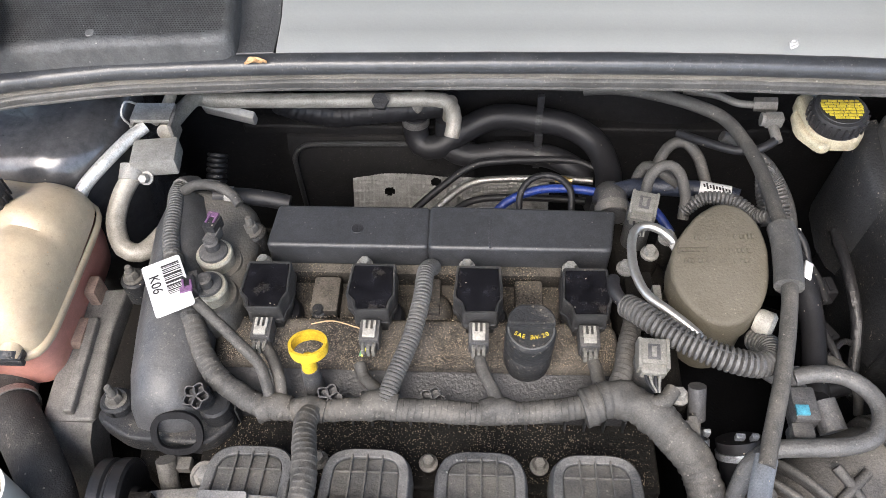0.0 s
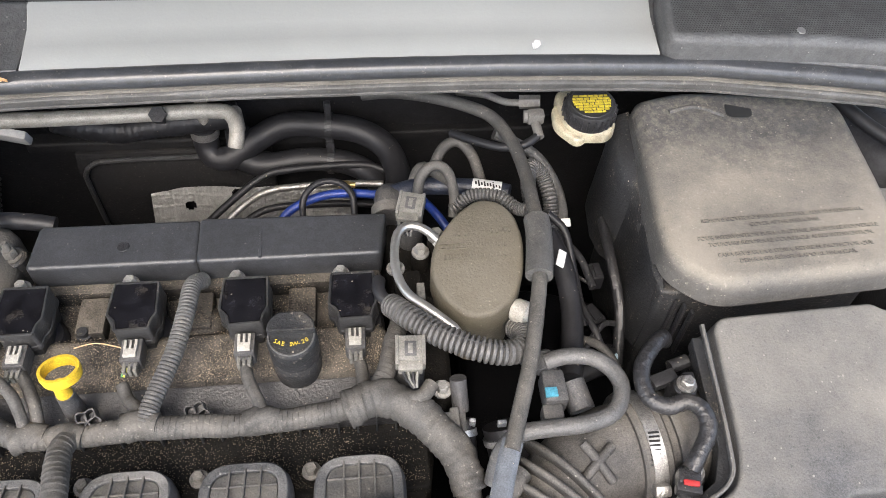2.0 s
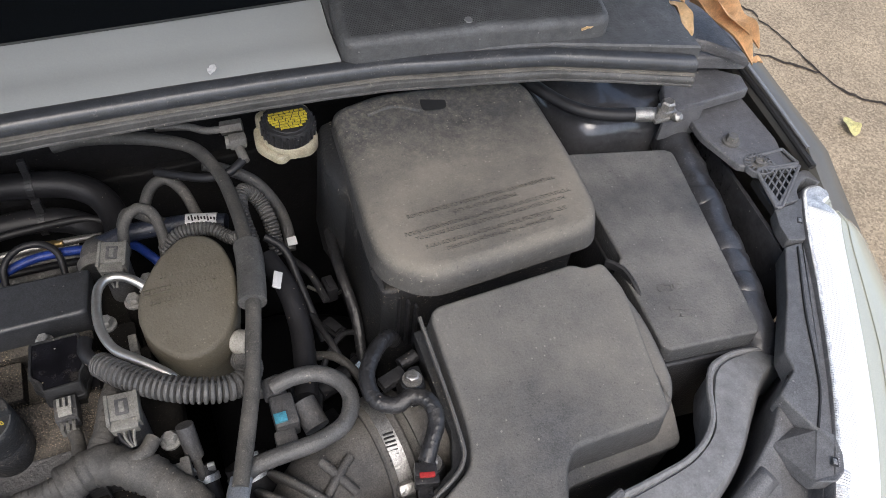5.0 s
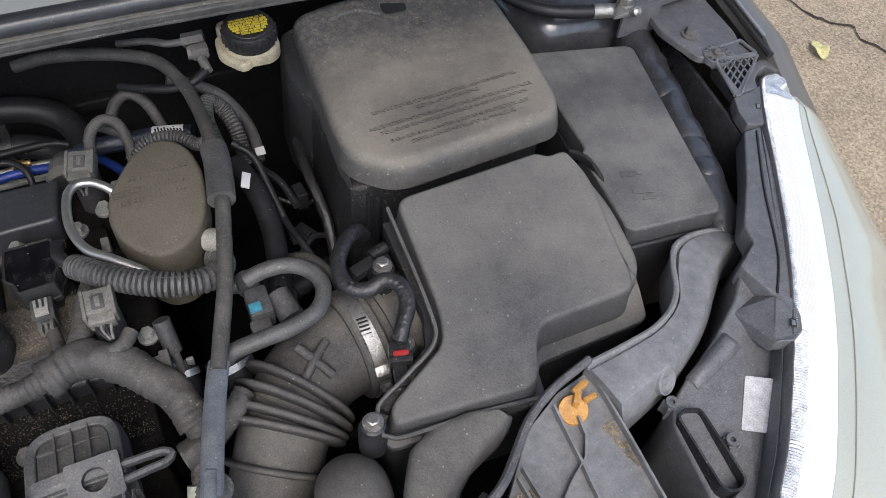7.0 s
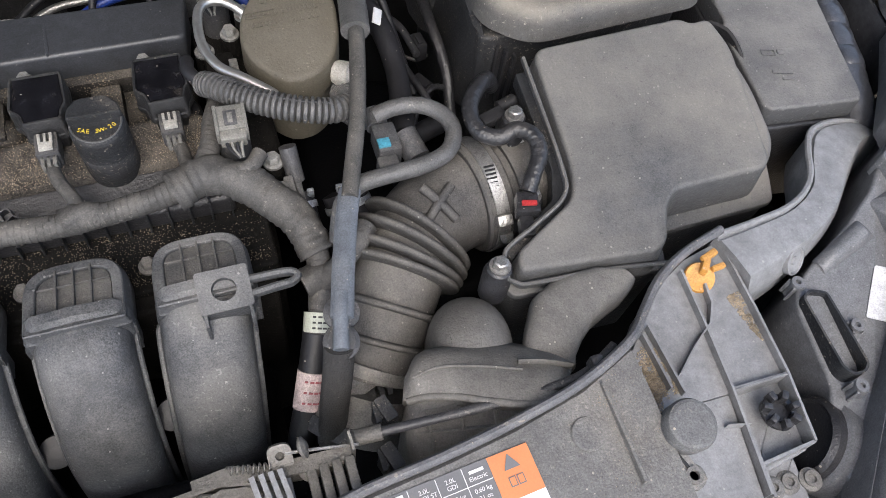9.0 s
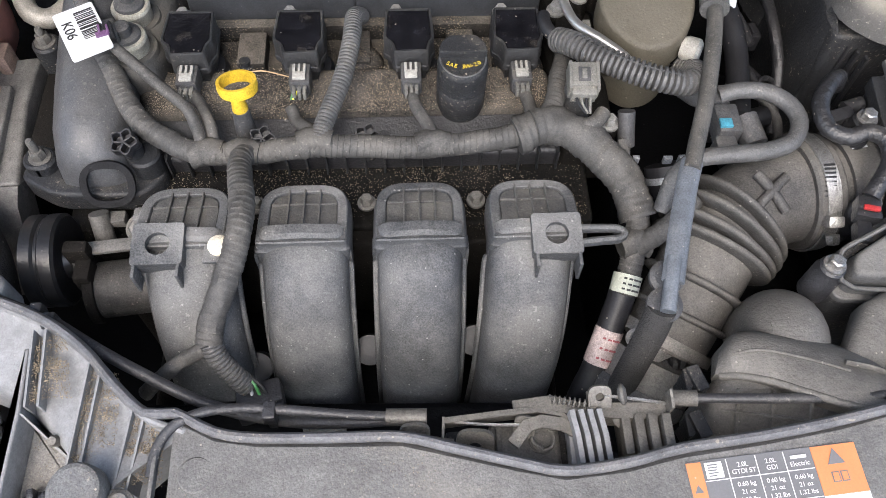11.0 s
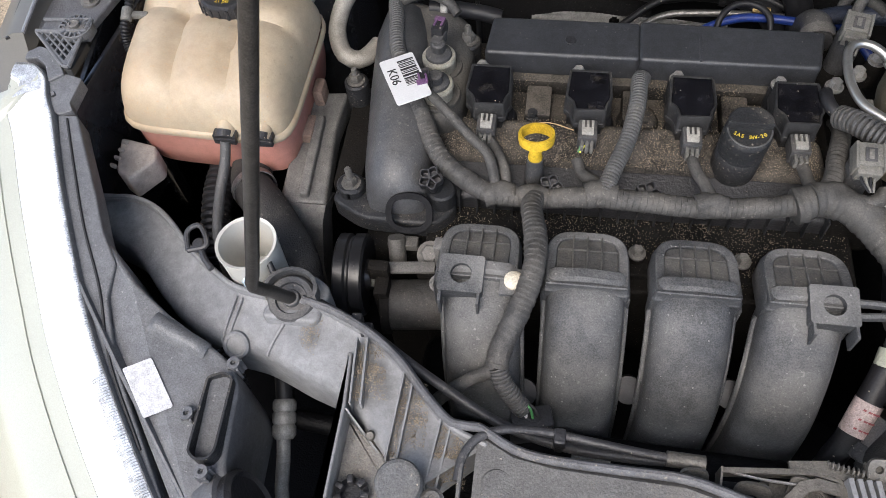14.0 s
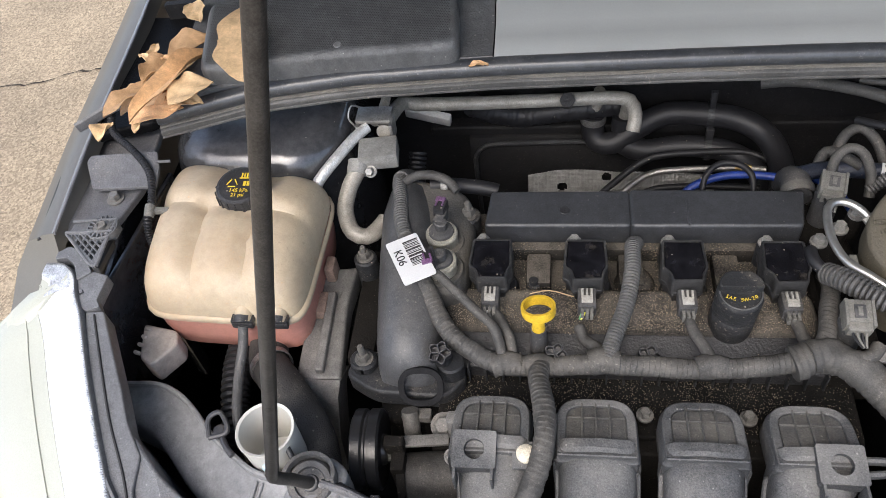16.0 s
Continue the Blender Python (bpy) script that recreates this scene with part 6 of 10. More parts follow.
M["brown_grey"] = mat("dusty_grey_snorkel", (0.105, 0.10, 0.092), 0.6, dust=0.6, dust_col=(0.225, 0.205, 0.17), scale=12, grit=0.12, lumps=0.2)
make_intake()


# ---- left side: coolant tank, filler neck, mount, pulley ----
def make_tank():
    t = thing("coolant_tank", "yellowed translucent coolant expansion tank with pink coolant", "coolant tank", (-0.47, 0.47, 0.76))
    A, B, C, D = V(-0.557, 0.378, 0), V(-0.377, 0.369, 0), V(-0.374, 0.552, 0), V(-0.570, 0.586, 0)

    def at(u, v):
        # corners rounded by pulling the square towards a superellipse
        a, b = 2 * u - 1, 2 * v - 1
        m = max(abs(a), abs(b), 1e-6)
        k = (abs(a / m) ** 7 + abs(b / m) ** 7) ** (-1 / 7)
        u, v = (a * k + 1) / 2, (b * k + 1) / 2
        return A.lerp(B, u).lerp(D.lerp(C, u), v), u, v
    n = 44
    bm = bmesh.new()
    g = []
    bell = lambda x, w: math.exp(-(x / w) ** 2)
    for i in range(n + 1):
        row = []
        for j in range(n + 1):
            u0, v0 = 0.5 - 0.5 * math.cos(math.pi * i / n), 0.5 - 0.5 * math.cos(math.pi * j / n)
            p, u, v = at(u0, v0)
            m = max(abs(2 * u0 - 1), abs(2 * v0 - 1))
            h = 0.057 * (1 - m ** 6) ** 0.5
            dent = 0.10 * bell(v - 0.56, 0.055) + 0.05 * bell(v - 0.56, 0.014)
            for s, back_deep in ((0.355, 0.5), (0.665, 0.4)):
                k = 1.0 if v < 0.56 else back_deep
                dent += k * (0.11 * bell(u - s, 0.060) + 0.045 * bell(u - s, 0.016))
            dent += 0.26 * bell(max(0.0, math.hypot((u - 0.56) * 0.9, v - 0.86) - 0.10), 0.07)
            h *= (1 - min(0.34, dent)) * (1 - 0.42 * max(0.0, (v - 0.62) / 0.38) ** 1.2)
            row.append(bm.verts.new(p + V(0, 0, 0.835 + h + 0.010 * v - 0.012 * max(0, 0.3 - v))))
        g.append(row)
    for i in range(n):
        for j in range(n):
            bm.faces.new((g[i][j], g[i + 1][j], g[i + 1][j + 1], g[i][j + 1]))
    part("upper_shell", bm, "tank", t)
    q = [at(0.5 + 0.5 * math.cos(a), 0.5 + 0.5 * math.sin(a)) for a in np.linspace(0, 2 * math.pi, 56, endpoint=False)]
    edge = []
    for a in np.linspace(0, 2 * math.pi, 72, endpoint=False):
        c, s = math.cos(a), math.sin(a)
        m = max(abs(c), abs(s))
        p, _, _ = at(0.5 + 0.5 * c / m, 0.5 + 0.5 * s / m)
        edge.append(p)
    cen = V(-0.472, 0.473, 0)
    rings = []
    for k, z in ((1.0, 0.829), (1.018, 0.830), (1.030, 0.833), (1.030, 0.8365), (1.018, 0.8385), (1.0, 0.8395)):
        rings.append([tuple(cen + (p - cen) * k + V(0, 0, z)) for p in edge])
    rings.append(rings[0])
    part("weld_rim", skin(rings, cap=False), "tank", t)
    rings = [[tuple(cen + (p - cen) * k + V(0, 0, z)) for p in edge] for k, z in ((0.97, 0.832), (0.965, 0.80), (0.93, 0.775), (0.80, 0.762))]
    part("lower_shell", skin(rings), "tank_low", t, "lower shell showing pink coolant")
    part("foot", join(lid([(-0.572, 0.388), (-0.530, 0.380), (-0.524, 0.362), (-0.545, 0.334), (-0.562, 0.344)], 0.803, 0.772, 0.003, 0.005), *[box(-0.5665 + 0.0045 * k * 0.2, 0.350 + 0.010 * k, 0.803, 0.007, 0.0035, 0.005, 0.001, Matrix.Rotation(-0.25, 4, "Z")) for k in range(4)]), "milky", t, "milky mounting foot")
    c = part("cap", lathe([(0.0235, 0), (0.0265, 0.003), (0.0265, 0.017), (0.025, 0.021), (0.022, 0.022)], (-0.459, 0.503, 0.885), (0.02, -0.1, 1), 40), "black_clean", t, "black screw cap with yellow symbols")
    for k in range(20):
        a = 2 * math.pi * k / 20
        part("grip", box(-0.459 + 0.0268 * math.cos(a), 0.5025 + 0.0268 * math.sin(a), 0.895, 0.003, 0.003, 0.014, 0.0008, Matrix.Rotation(a, 4, "Z")), "black_clean", c)
    mm = frame_on((-0.4575, 0.5005, 0.9078), (1, 0.0, 0.0), (0, 1, 0.1))
    tri = [moved(box(-0.008 + 0.0045 * math.cos(a), 0.001 + 0.004 * math.sin(a), 0, 0.0085, 0.0011, 0.0006, 0, Matrix.Rotation(a + math.pi / 2, 4, "Z")), mm) for a in (-math.pi / 2, math.pi / 6, 5 * math.pi / 6)]
    part("warning_mark", join(*tri), "yellow_ink", c)
    part("book_mark", join(*[moved(box(0.006 + 0.004 * k, 0.001, 0, 0.003, 0.006, 0.0006, 0), mm) for k in (0, 1)]), "yellow_ink", c)
    part("heat_mark", join(*[moved(box(0.001 + 0.003 * k, 0.012, 0, 0.0016, 0.007, 0.0006, 0), mm) for k in range(4)] + [moved(box(0.0055, 0.0085, 0, 0.014, 0.0012, 0.0006, 0), mm)]), "yellow_ink", c)
    part("lettering", join(text_mesh("145 kPa", 0.0068, mm @ pose(0.001, -0.0085, 0, 0, 0, 0)), text_mesh("21 psi", 0.0062, mm @ pose(0.001, -0.0145, 0, 0, 0, 0))), "yellow_ink", c)
    for x in (-0.4385, -0.4015):
        p = part("port", rod_between((x, 0.392, 0.853), (x + 0.001, 0.366, 0.842), 0.0095, 18), "tank", t)
        part("clip", join(box(x, 0.3655, 0.839, 0.023, 0.005, 0.008, 0.0015), box(x - 0.010, 0.369, 0.843, 0.0035, 0.010, 0.007, 0.001), box(x + 0.010, 0.369, 0.843, 0.0035, 0.010, 0.007, 0.001), rod_between((x, 0.372, 0.8445), (x, 0.365, 0.8415), 0.0102, 18)), "black_clean", p)
    h = thing("thin_coolant_hose", "thin grey coolant hose from the tank", "hose", (-0.435, 0.3, 0.75))
    part("tube", hose([(-0.438, 0.364, 0.840), (-0.441, 0.350, 0.82), (-0.443, 0.325, 0.806), (-0.436, 0.285, 0.80), (-0.428, 0.262, 0.785), (-0.425, 0.25, 0.74)], 0.0052, 12), "conduit", h)
    h = thing("coolant_hose", "black coolant hose with a spring clamp under the tank", "hose", (-0.40, 0.3, 0.70))
    part("tube", hose([(-0.435, 0.40, 0.775), (-0.428, 0.36, 0.775), (-0.405, 0.33, 0.785), (-0.375, 0.295, 0.79), (-0.352, 0.262, 0.785), (-0.342, 0.225, 0.765), (-0.338, 0.20, 0.72)], 0.0215, 20, 0.006), "braid", h, "woven sleeve")
    part("spring_clamp", lathe([(0.022, -0.004), (0.0235, -0.004), (0.0235, 0.004), (0.022, 0.004)], (-0.422, 0.352, 0.778), (0.5, -0.6, 0.2), 24, cap=False), "steel", h)
    h = thing("corrugated_hose", "black corrugated hose under the coolant tank", "hose", (-0.46, 0.33, 0.66))
    part("tube", hose([(-0.47, 0.40, 0.76), (-0.468, 0.36, 0.762), (-0.462, 0.32, 0.755), (-0.455, 0.285, 0.735), (-0.45, 0.26, 0.69)], 0.0145, 14, rib=0.007, depth=0.0016), "rubber", h)
    h = thing("pipe_bracket", "black painted cross bracket near the filler", "bracket", (-0.47, 0.28, 0.72))
    part("bar", box(-0.455, 0.285, 0.742, 0.075, 0.022, 0.012, 0.003), "bay", h)
    # washer filler
    f = thing("washer_filler_neck", "white plastic washer filler neck, open", "filler neck", (-0.3775, 0.239, 0.78))
    part("tube", lathe([(0.0245, 0), (0.0268, 0.075), (0.0275, 0.078), (0.0272, 0.080), (0.0245, 0.079), (0.022, 0.02), (0.005, 0.015)], (-0.3775, 0.239, 0.781), (0, 0, 1), 40), "white", f)
    part("pin", rod_between((-0.357, 0.228, 0.852), (-0.350, 0.218, 0.845), 0.0028, 10), "black_clean", f)
    part("strap", box(-0.372, 0.2115, 0.838, 0.012, 0.006, 0.012, 0.002), "pale_blue", f, "pale blue clip")


M["braid"] = mat("woven_sleeve", (0.028, 0.027, 0.026), 0.75, dust=0.3, dust_col=(0.16, 0.14, 0.11), bump=1.0, bump_scale=700)
M["pale_blue"] = mat("pale_blue_plastic", (0.35, 0.45, 0.52), 0.5, bump=0.0)
M["milky"] = mat("milky_plastic", (0.42, 0.38, 0.34), 0.5, grit=0.05, dust=0.2)
make_tank()


PROP_FOOT, PROP_DIR = (-0.347, 0.1834, 0.894), (0.2519, 0.0361, 0.9671)


def make_prop():
    p = thing("bonnet_prop", "worn dark steel bonnet prop rod in its hinge", "prop rod", (-0.345, 0.2, 0.83))
    d = V(*PROP_DIR)
    b = V(*PROP_FOOT)
    top = b + d * 0.74
    part("rod", hose([(-0.330, 0.2005, 0.838), (-0.334, 0.1975, 0.845), (-0.340, 0.191, 0.866), tuple(b - d * 0.006), tuple(b + d * 0.012), tuple(b + d * 0.05), tuple(b.lerp(top, 0.3)), tuple(b.lerp(top, 0.6)), tuple(top)], 0.0055, 14, 0.01), "rod", p)
    rings = []
    part("hinge_cup", lathe([(0.020, -0.006), (0.021, 0.0), (0.019, 0.003), (0.014, 0.003), (0.013, 0.0), (0.008, 0.0), (0.007, 0.004), (0.004, 0.005)], (-0.332, 0.200, 0.838), (0.05, -0.3, 1), 32), "grey_black", p)
    part("hinge_hood", skin([[(-0.332 + 0.024 * math.cos(a), 0.203 + 0.022 * math.sin(a), z) for a in np.linspace(-0.2, math.pi + 0.2, 20)] + [(-0.332 + 0.0205 * math.cos(a), 0.203 + 0.0185 * math.sin(a), z) for a in np.linspace(math.pi + 0.2, -0.2, 20)] for z in (0.825, 0.850)]), "conduit", p, "grey plastic hood round the hinge")


make_prop()


def make_mount():
    m = thing("engine_mount", "cast aluminium engine mount bracket, dusty", "engine mount", (-0.37, 0.38, 0.66))
    tp = plane_through((-0.37, 0.46, 0.792), (-0.34, 0.46, 0.792), (-0.37, 0.34, 0.778))
    part("top_arm", lid([(-0.393, 0.338), (-0.343, 0.340), (-0.349, 0.43), (-0.344, 0.478), (-0.372, 0.475), (-0.392, 0.45)], tp, 0.765, 0.004, 0.006), "alu_grey", m)
    rings = []
    for y, z, x0, x1 in ((0.338, 0.778, -0.393, -0.343), (0.325, 0.765, -0.392, -0.346), (0.30, 0.72, -0.391, -0.348), (0.285, 0.67, -0.390, -0.346)):
        rings.append([(x0, y, z), (x1, y, z), (x1, y + 0.03, z - 0.02), (x0, y + 0.03, z - 0.02)])
    part("leg", skin(rings), "alu_grey", m)
    part("web", lid([(-0.372, 0.345), (-0.362, 0.345), (-0.362, 0.44), (-0.372, 0.44)], lambda x, y: tp(x, y) + 0.008, 0.77, 0.002, 0.003), "alu_grey", m)
    part("lug", join(box(-0.372, 0.468, 0.798, 0.012, 0.022, 0.03, 0.004), box(-0.385, 0.425, 0.79, 0.030, 0.03, 0.016, 0.004)), "rusty_alu", m, "rust stained lug")
    part("bracket_plate", box(-0.372, 0.332, 0.668, 0.055, 0.05, 0.012, 0.003), "engine", m)
    bolt("bolt", (-0.371, 0.327, 0.668), 0.0095, 0.018, m, (0.1, -0.35, 0.9), "engine")
    part("side_plate", box(-0.325, 0.435, 0.76, 0.03, 0.15, 0.05, 0.006), "engine", m)
    # belt tensioner and the accessory behind it
    t = thing("belt_pulley", "black grooved belt pulley", "pulley", (-0.30, 0.268, 0.73))
    c = V(-0.300, 0.266, 0.770)
    prof = [(0.012, -0.015), (0.036, -0.015), (0.040, -0.013), (0.040, -0.004), (0.0375, -0.002), (0.0375, 0.000), (0.040, 0.002), (0.040, 0.012), (0.037, 0.014), (0.030, 0.012), (0.016, 0.013), (0.014, 0.018), (0.006, 0.020)]
    part("wheel", lathe(prof, c, (1, 0.05, 0), 48), "pulley_black", t)
    part("hub", lathe([(0.013, 0.012), (0.013, 0.022), (0.008, 0.024)], c, (1, 0.05, 0), 6), "alu_grey", t)
    part("arm", join(box(-0.268, 0.248, 0.758, 0.014, 0.022, 0.06, 0.004), box(-0.272, 0.262, 0.79, 0.02, 0.012, 0.02, 0.003)), "engine", t)
    a = thing("water_pump_pipe", "rust speckled steel pipe beside the pulley", "pipe", (-0.245, 0.248, 0.72))
    part("pipe", rod_between((-0.268, 0.245, 0.752), (-0.205, 0.252, 0.752), 0.0245, 28), "rust", a)
    part("flange", rod_between((-0.270, 0.245, 0.752), (-0.262, 0.246, 0.752), 0.029, 28), "engine", a)
    b = thing("manifold_bracket", "bent steel bracket bolted beside the manifold", "bracket", (-0.235, 0.275, 0.77))
    part("strap", join(box(-0.245, 0.270, 0.785, 0.05, 0.012, 0.005, 0.002, Matrix.Rotation(0.1, 4, "Z")), box(-0.213, 0.278, 0.80, 0.014, 0.014, 0.045, 0.004)), "alu_grey", b)
    bolt("bolt", (-0.214, 0.252, 0.792), 0.0055, 0.014, b, (0, -0.5, 0.85), "alu_grey")
    part("sleeve", join(rod_between((-0.262, 0.300, 0.790), (-0.259, 0.280, 0.762), 0.0085, 14), box(-0.256, 0.300, 0.780, 0.030, 0.012, 0.010, 0.002)), "zinc_dark", b)
    bolt("nut", (-0.228, 0.292, 0.775), 0.009, 0.012, b, (0, -0.4, 0.9), "alu_grey")


M["rusty_alu"] = mat("rust_stained_alloy", (0.28, 0.2, 0.16), 0.65, metal=0.2, dust=0.5, dust_col=(0.2, 0.12, 0.09), scale=30)
make_mount()


# ---- rear of the bay: air conditioning lines, heater hoses, shield ----
def make_rear():
    a = thing("aircon_line", "beige painted air conditioning pipes with an alloy joint block", "pipe", (-0.3, 0.68, 0.8))
    part("long_pipe", hose([(-0.325, 0.630, 0.862), (-0.326, 0.665, 0.850), (-0.316, 0.705, 0.842), (-0.297, 0.712, 0.834), (-0.21, 0.718, 0.829), (-0.12, 0.723, 0.8265), (-0.055, 0.726, 0.826), (-0.030, 0.722, 0.824), (-0.023, 0.705, 0.816), (-0.026, 0.692, 0.80)], 0.0088, 16, 0.008), "pipe", a)
    part("upper_pipe", hose([(-0.338, 0.640, 0.868), (-0.33, 0.665, 0.868), (-0.325, 0.70, 0.88)], 0.006, 12), "pipe", a)
    part("lower_pipe", hose([(-0.350, 0.578, 0.850), (-0.360, 0.560, 0.838), (-0.363, 0.535, 0.825), (-0.352, 0.512, 0.815), (-0.335, 0.508, 0.812), (-0.325, 0.52, 0.81), (-0.318, 0.535, 0.81)], 0.0098, 16, 0.006), "pipe", a)
    part("silver_pipe", hose([(-0.343, 0.628, 0.872), (-0.356, 0.612, 0.870), (-0.375, 0.58, 0.865), (-0.392, 0.556, 0.855), (-0.40, 0.545, 0.84)], 0.0068, 14), "silver", a, "bare metal pipe")
    part("block", box(-0.327, 0.598, 0.858, 0.046, 0.034, 0.022, 0.003, Matrix.Rotation(0.12, 4, "Z")), "alu", a, "square alloy block")
    part("clamp_plate", join(box(-0.335, 0.640, 0.880, 0.042, 0.026, 0.005, 0.001), box(-0.313, 0.630, 0.868, 0.004, 0.022, 0.026, 0.001), box(-0.354, 0.632, 0.868, 0.004, 0.022, 0.022, 0.001)), "steel", a, "folded clamp plate")
    bolt("bolt", (-0.335, 0.578, 0.848), 0.005, 0.012, a, (0, -0.7, 0.6), "alu")
    part("joint", rod_between((-0.350, 0.588, 0.855), (-0.351, 0.574, 0.847), 0.0125, 20), "alu", a)
    part("wire_loop", hose([(-0.357, 0.628, 0.872), (-0.364, 0.63, 0.885), (-0.36, 0.640, 0.895), (-0.352, 0.645, 0.888)], 0.0012, 6, 0.004), "steel", a)
    v = part("valve", lathe([(0.0085, 0), (0.0085, 0.012), (0.010, 0.013), (0.010, 0.018)], (-0.107, 0.722, 0.822), (0, -0.45, 0.6), 6), "black_clean", a, "black service valve cap")
    # stubs and heater hoses
    h = thing("heater_hose", "thick black rubber heater hose curving over the firewall", "hose", (0.03, 0.74, 0.7), "heater hoses")
    part("tube", hose([(-0.072, 0.755, 0.775), (-0.073, 0.752, 0.752), (-0.066, 0.742, 0.737), (-0.045, 0.738, 0.738), (-0.012, 0.750, 0.755), (0.025, 0.760, 0.768), (0.075, 0.752, 0.772), (0.115, 0.745, 0.768), (0.145, 0.725, 0.760), (0.158, 0.69, 0.752), (0.155, 0.65, 0.752), (0.145, 0.61, 0.77)], 0.0155, 20, 0.008), "rubber", h)
    part("stub", rod_between((-0.070, 0.755, 0.775), (-0.066, 0.745, 0.822), 0.0075, 14), "pipe", h)
    h2 = thing("heater_hose", "thick black rubber heater hose curving over the firewall", "hose", (0.03, 0.72, 0.69), "heater hoses")
    part("tube", hose([(-0.033, 0.752, 0.772), (-0.034, 0.748, 0.75), (-0.028, 0.738, 0.732), (0.0, 0.735, 0.726), (0.045, 0.738, 0.73), (0.095, 0.73, 0.73), (0.128, 0.71, 0.725), (0.142, 0.675, 0.722), (0.146, 0.64, 0.735), (0.148, 0.60, 0.77)], 0.0145, 20, 0.008), "rubber", h2)
    part("stub", rod_between((-0.031, 0.752, 0.772), (-0.028, 0.735, 0.815), 0.0085, 14), "pipe", h2)
    part("clamp", lathe([(0.016, -0.005), (0.0172, -0.005), (0.0172, 0.005), (0.016, 0.005)], (-0.0722, 0.7545, 0.768), (0.0, 0.1, 1), 20, cap=False), "steel", h)
    for z, y in ((0.781, 0.755),):
        part("cable_tie", join(lathe([(0.0162, -0.004), (0.0172, -0.004), (0.0172, 0.004), (0.0162, 0.004)], (0.078, 0.7515, 0.772), (1, -0.1, 0), 20, cap=False), lathe([(0.0152, -0.004), (0.0162, -0.004), (0.0162, 0.004), (0.0152, 0.004)], (0.078, 0.733, 0.730), (1, -0.1, 0), 20, cap=False),
                               box(0.078, 0.735, 0.752, 0.010, 0.008, 0.022, 0.002), box(0.078, 0.748, 0.800, 0.008, 0.006, 0.028, 0.001)), "black_clean", h)
    # elbow at the block
    e = thing("coolant_elbow", "grimy coolant elbow with a hose clamp", "hose", (0.145, 0.58, 0.79))
    part("tube", hose([(0.146, 0.615, 0.785), (0.144, 0.595, 0.812), (0.143, 0.575, 0.826), (0.141, 0.555, 0.825)], 0.0155, 18), "grey_black", e)
    part("clamp", lathe([(0.0165, -0.006), (0.018, -0.006), (0.018, 0.006), (0.0165, 0.006)], (0.142, 0.560, 0.826), (0, 1, 0.1), 22, cap=False), "alu_grey", e)
    part("tee", hose([(0.146, 0.586, 0.828), (0.175, 0.594, 0.828), (0.215, 0.592, 0.828), (0.245, 0.588, 0.828), (0.27, 0.578, 0.83)], 0.0092, 16), "fuel", e, "dark plastic line")
    lb = part("label", rod_between((0.232, 0.5898, 0.8285), (0.262, 0.582, 0.8292), 0.0098, 20), "label", e, "white printed label")
    rng = random.Random(8)
    for k in range(9):
        part("print_bar", box(0.235 + 0.003 * k, 0.587 - 0.0008 * k, 0.8384, 0.0017, rng.uniform(0.003, 0.008), 0.0006, 0), "ink", lb)
    # heat shield, dimpled foil
    s = thing("heat_shield", "dimpled aluminium foil heat shield on the firewall", "heat shield", (-0.03, 0.75, 0.6))
    bm = bmesh.new()
    nx, nz = 150, 38
    g = []
    for i in range(nx + 1):
        row = []
        for j in range(nz + 1):
            x, w = -0.162 + 0.262 * i / nx, j / nz
            z = 0.600 + 0.062 * w - 0.006 * math.sin(x * 22) * w + 0.01 * (x + 0.16)
            d = 0.0009 * math.cos(2 * math.pi * (x + z) / 0.0095) * math.cos(2 * math.pi * (x - z) / 0.0095)
            row.append(bm.verts.new((x, 0.738 + 0.035 * (w - 0.5) + 0.003 * math.sin(x * 40) + d, z)))
        g.append(row)
    for i in range(nx):
        for j in range(nz):
            c = V(-0.162 + 0.262 * (i + 0.5) / nx, (j + 0.5) / nz * 0.062, 0)
            if any(((c.x - hx) / 0.0075) ** 2 + ((c.y - hz) / 0.0052) ** 2 < 1 for hx, hz in ((-0.113, 0.041), (-0.05, 0.055))):
                continue
            bm.faces.new((g[i][j], g[i + 1][j], g[i + 1][j + 1], g[i][j + 1]))
    part("foil", thick(bm, 0.0008), "foil", s, sharp=80)
    # fuel and vapour lines
    for pts, r, mm, lab in (([(-0.085, 0.645, 0.705), (-0.045, 0.68, 0.72), (-0.005, 0.706, 0.735), (0.03, 0.712, 0.74), (0.115, 0.715, 0.74), (0.15, 0.705, 0.735)], 0.0045, "rubber", "thin black line along the firewall"),
                            ([(-0.06, 0.625, 0.72), (-0.03, 0.655, 0.735), (0.0, 0.674, 0.742), (0.035, 0.678, 0.745), (0.10, 0.678, 0.747), (0.14, 0.672, 0.75)], 0.0042, "steel", "bright steel fuel line"),
                            ([(-0.045, 0.615, 0.72), (-0.022, 0.64, 0.73), (0.01, 0.655, 0.735), (0.08, 0.655, 0.738), (0.13, 0.645, 0.745)], 0.0042, "rubber", "thin black fuel line"),
                            ([(0.01, 0.585, 0.76), (0.035, 0.605, 0.785), (0.07, 0.616, 0.795), (0.105, 0.617, 0.797), (0.135, 0.610, 0.80), (0.17, 0.602, 0.806), (0.19, 0.575, 0.81), (0.205, 0.555, 0.80)], 0.0048, "blue", "bright blue sleeved line"),
                            ([(0.050, 0.588, 0.78), (0.052, 0.608, 0.802), (0.068, 0.622, 0.810), (0.090, 0.622, 0.810), (0.104, 0.608, 0.806), (0.106, 0.590, 0.79)], 0.0036, "rubber", "black looped vapour hose")):
        solo("fuel_line", hose(pts, r, 12), mm, lab, "pipe", "fuel lines")
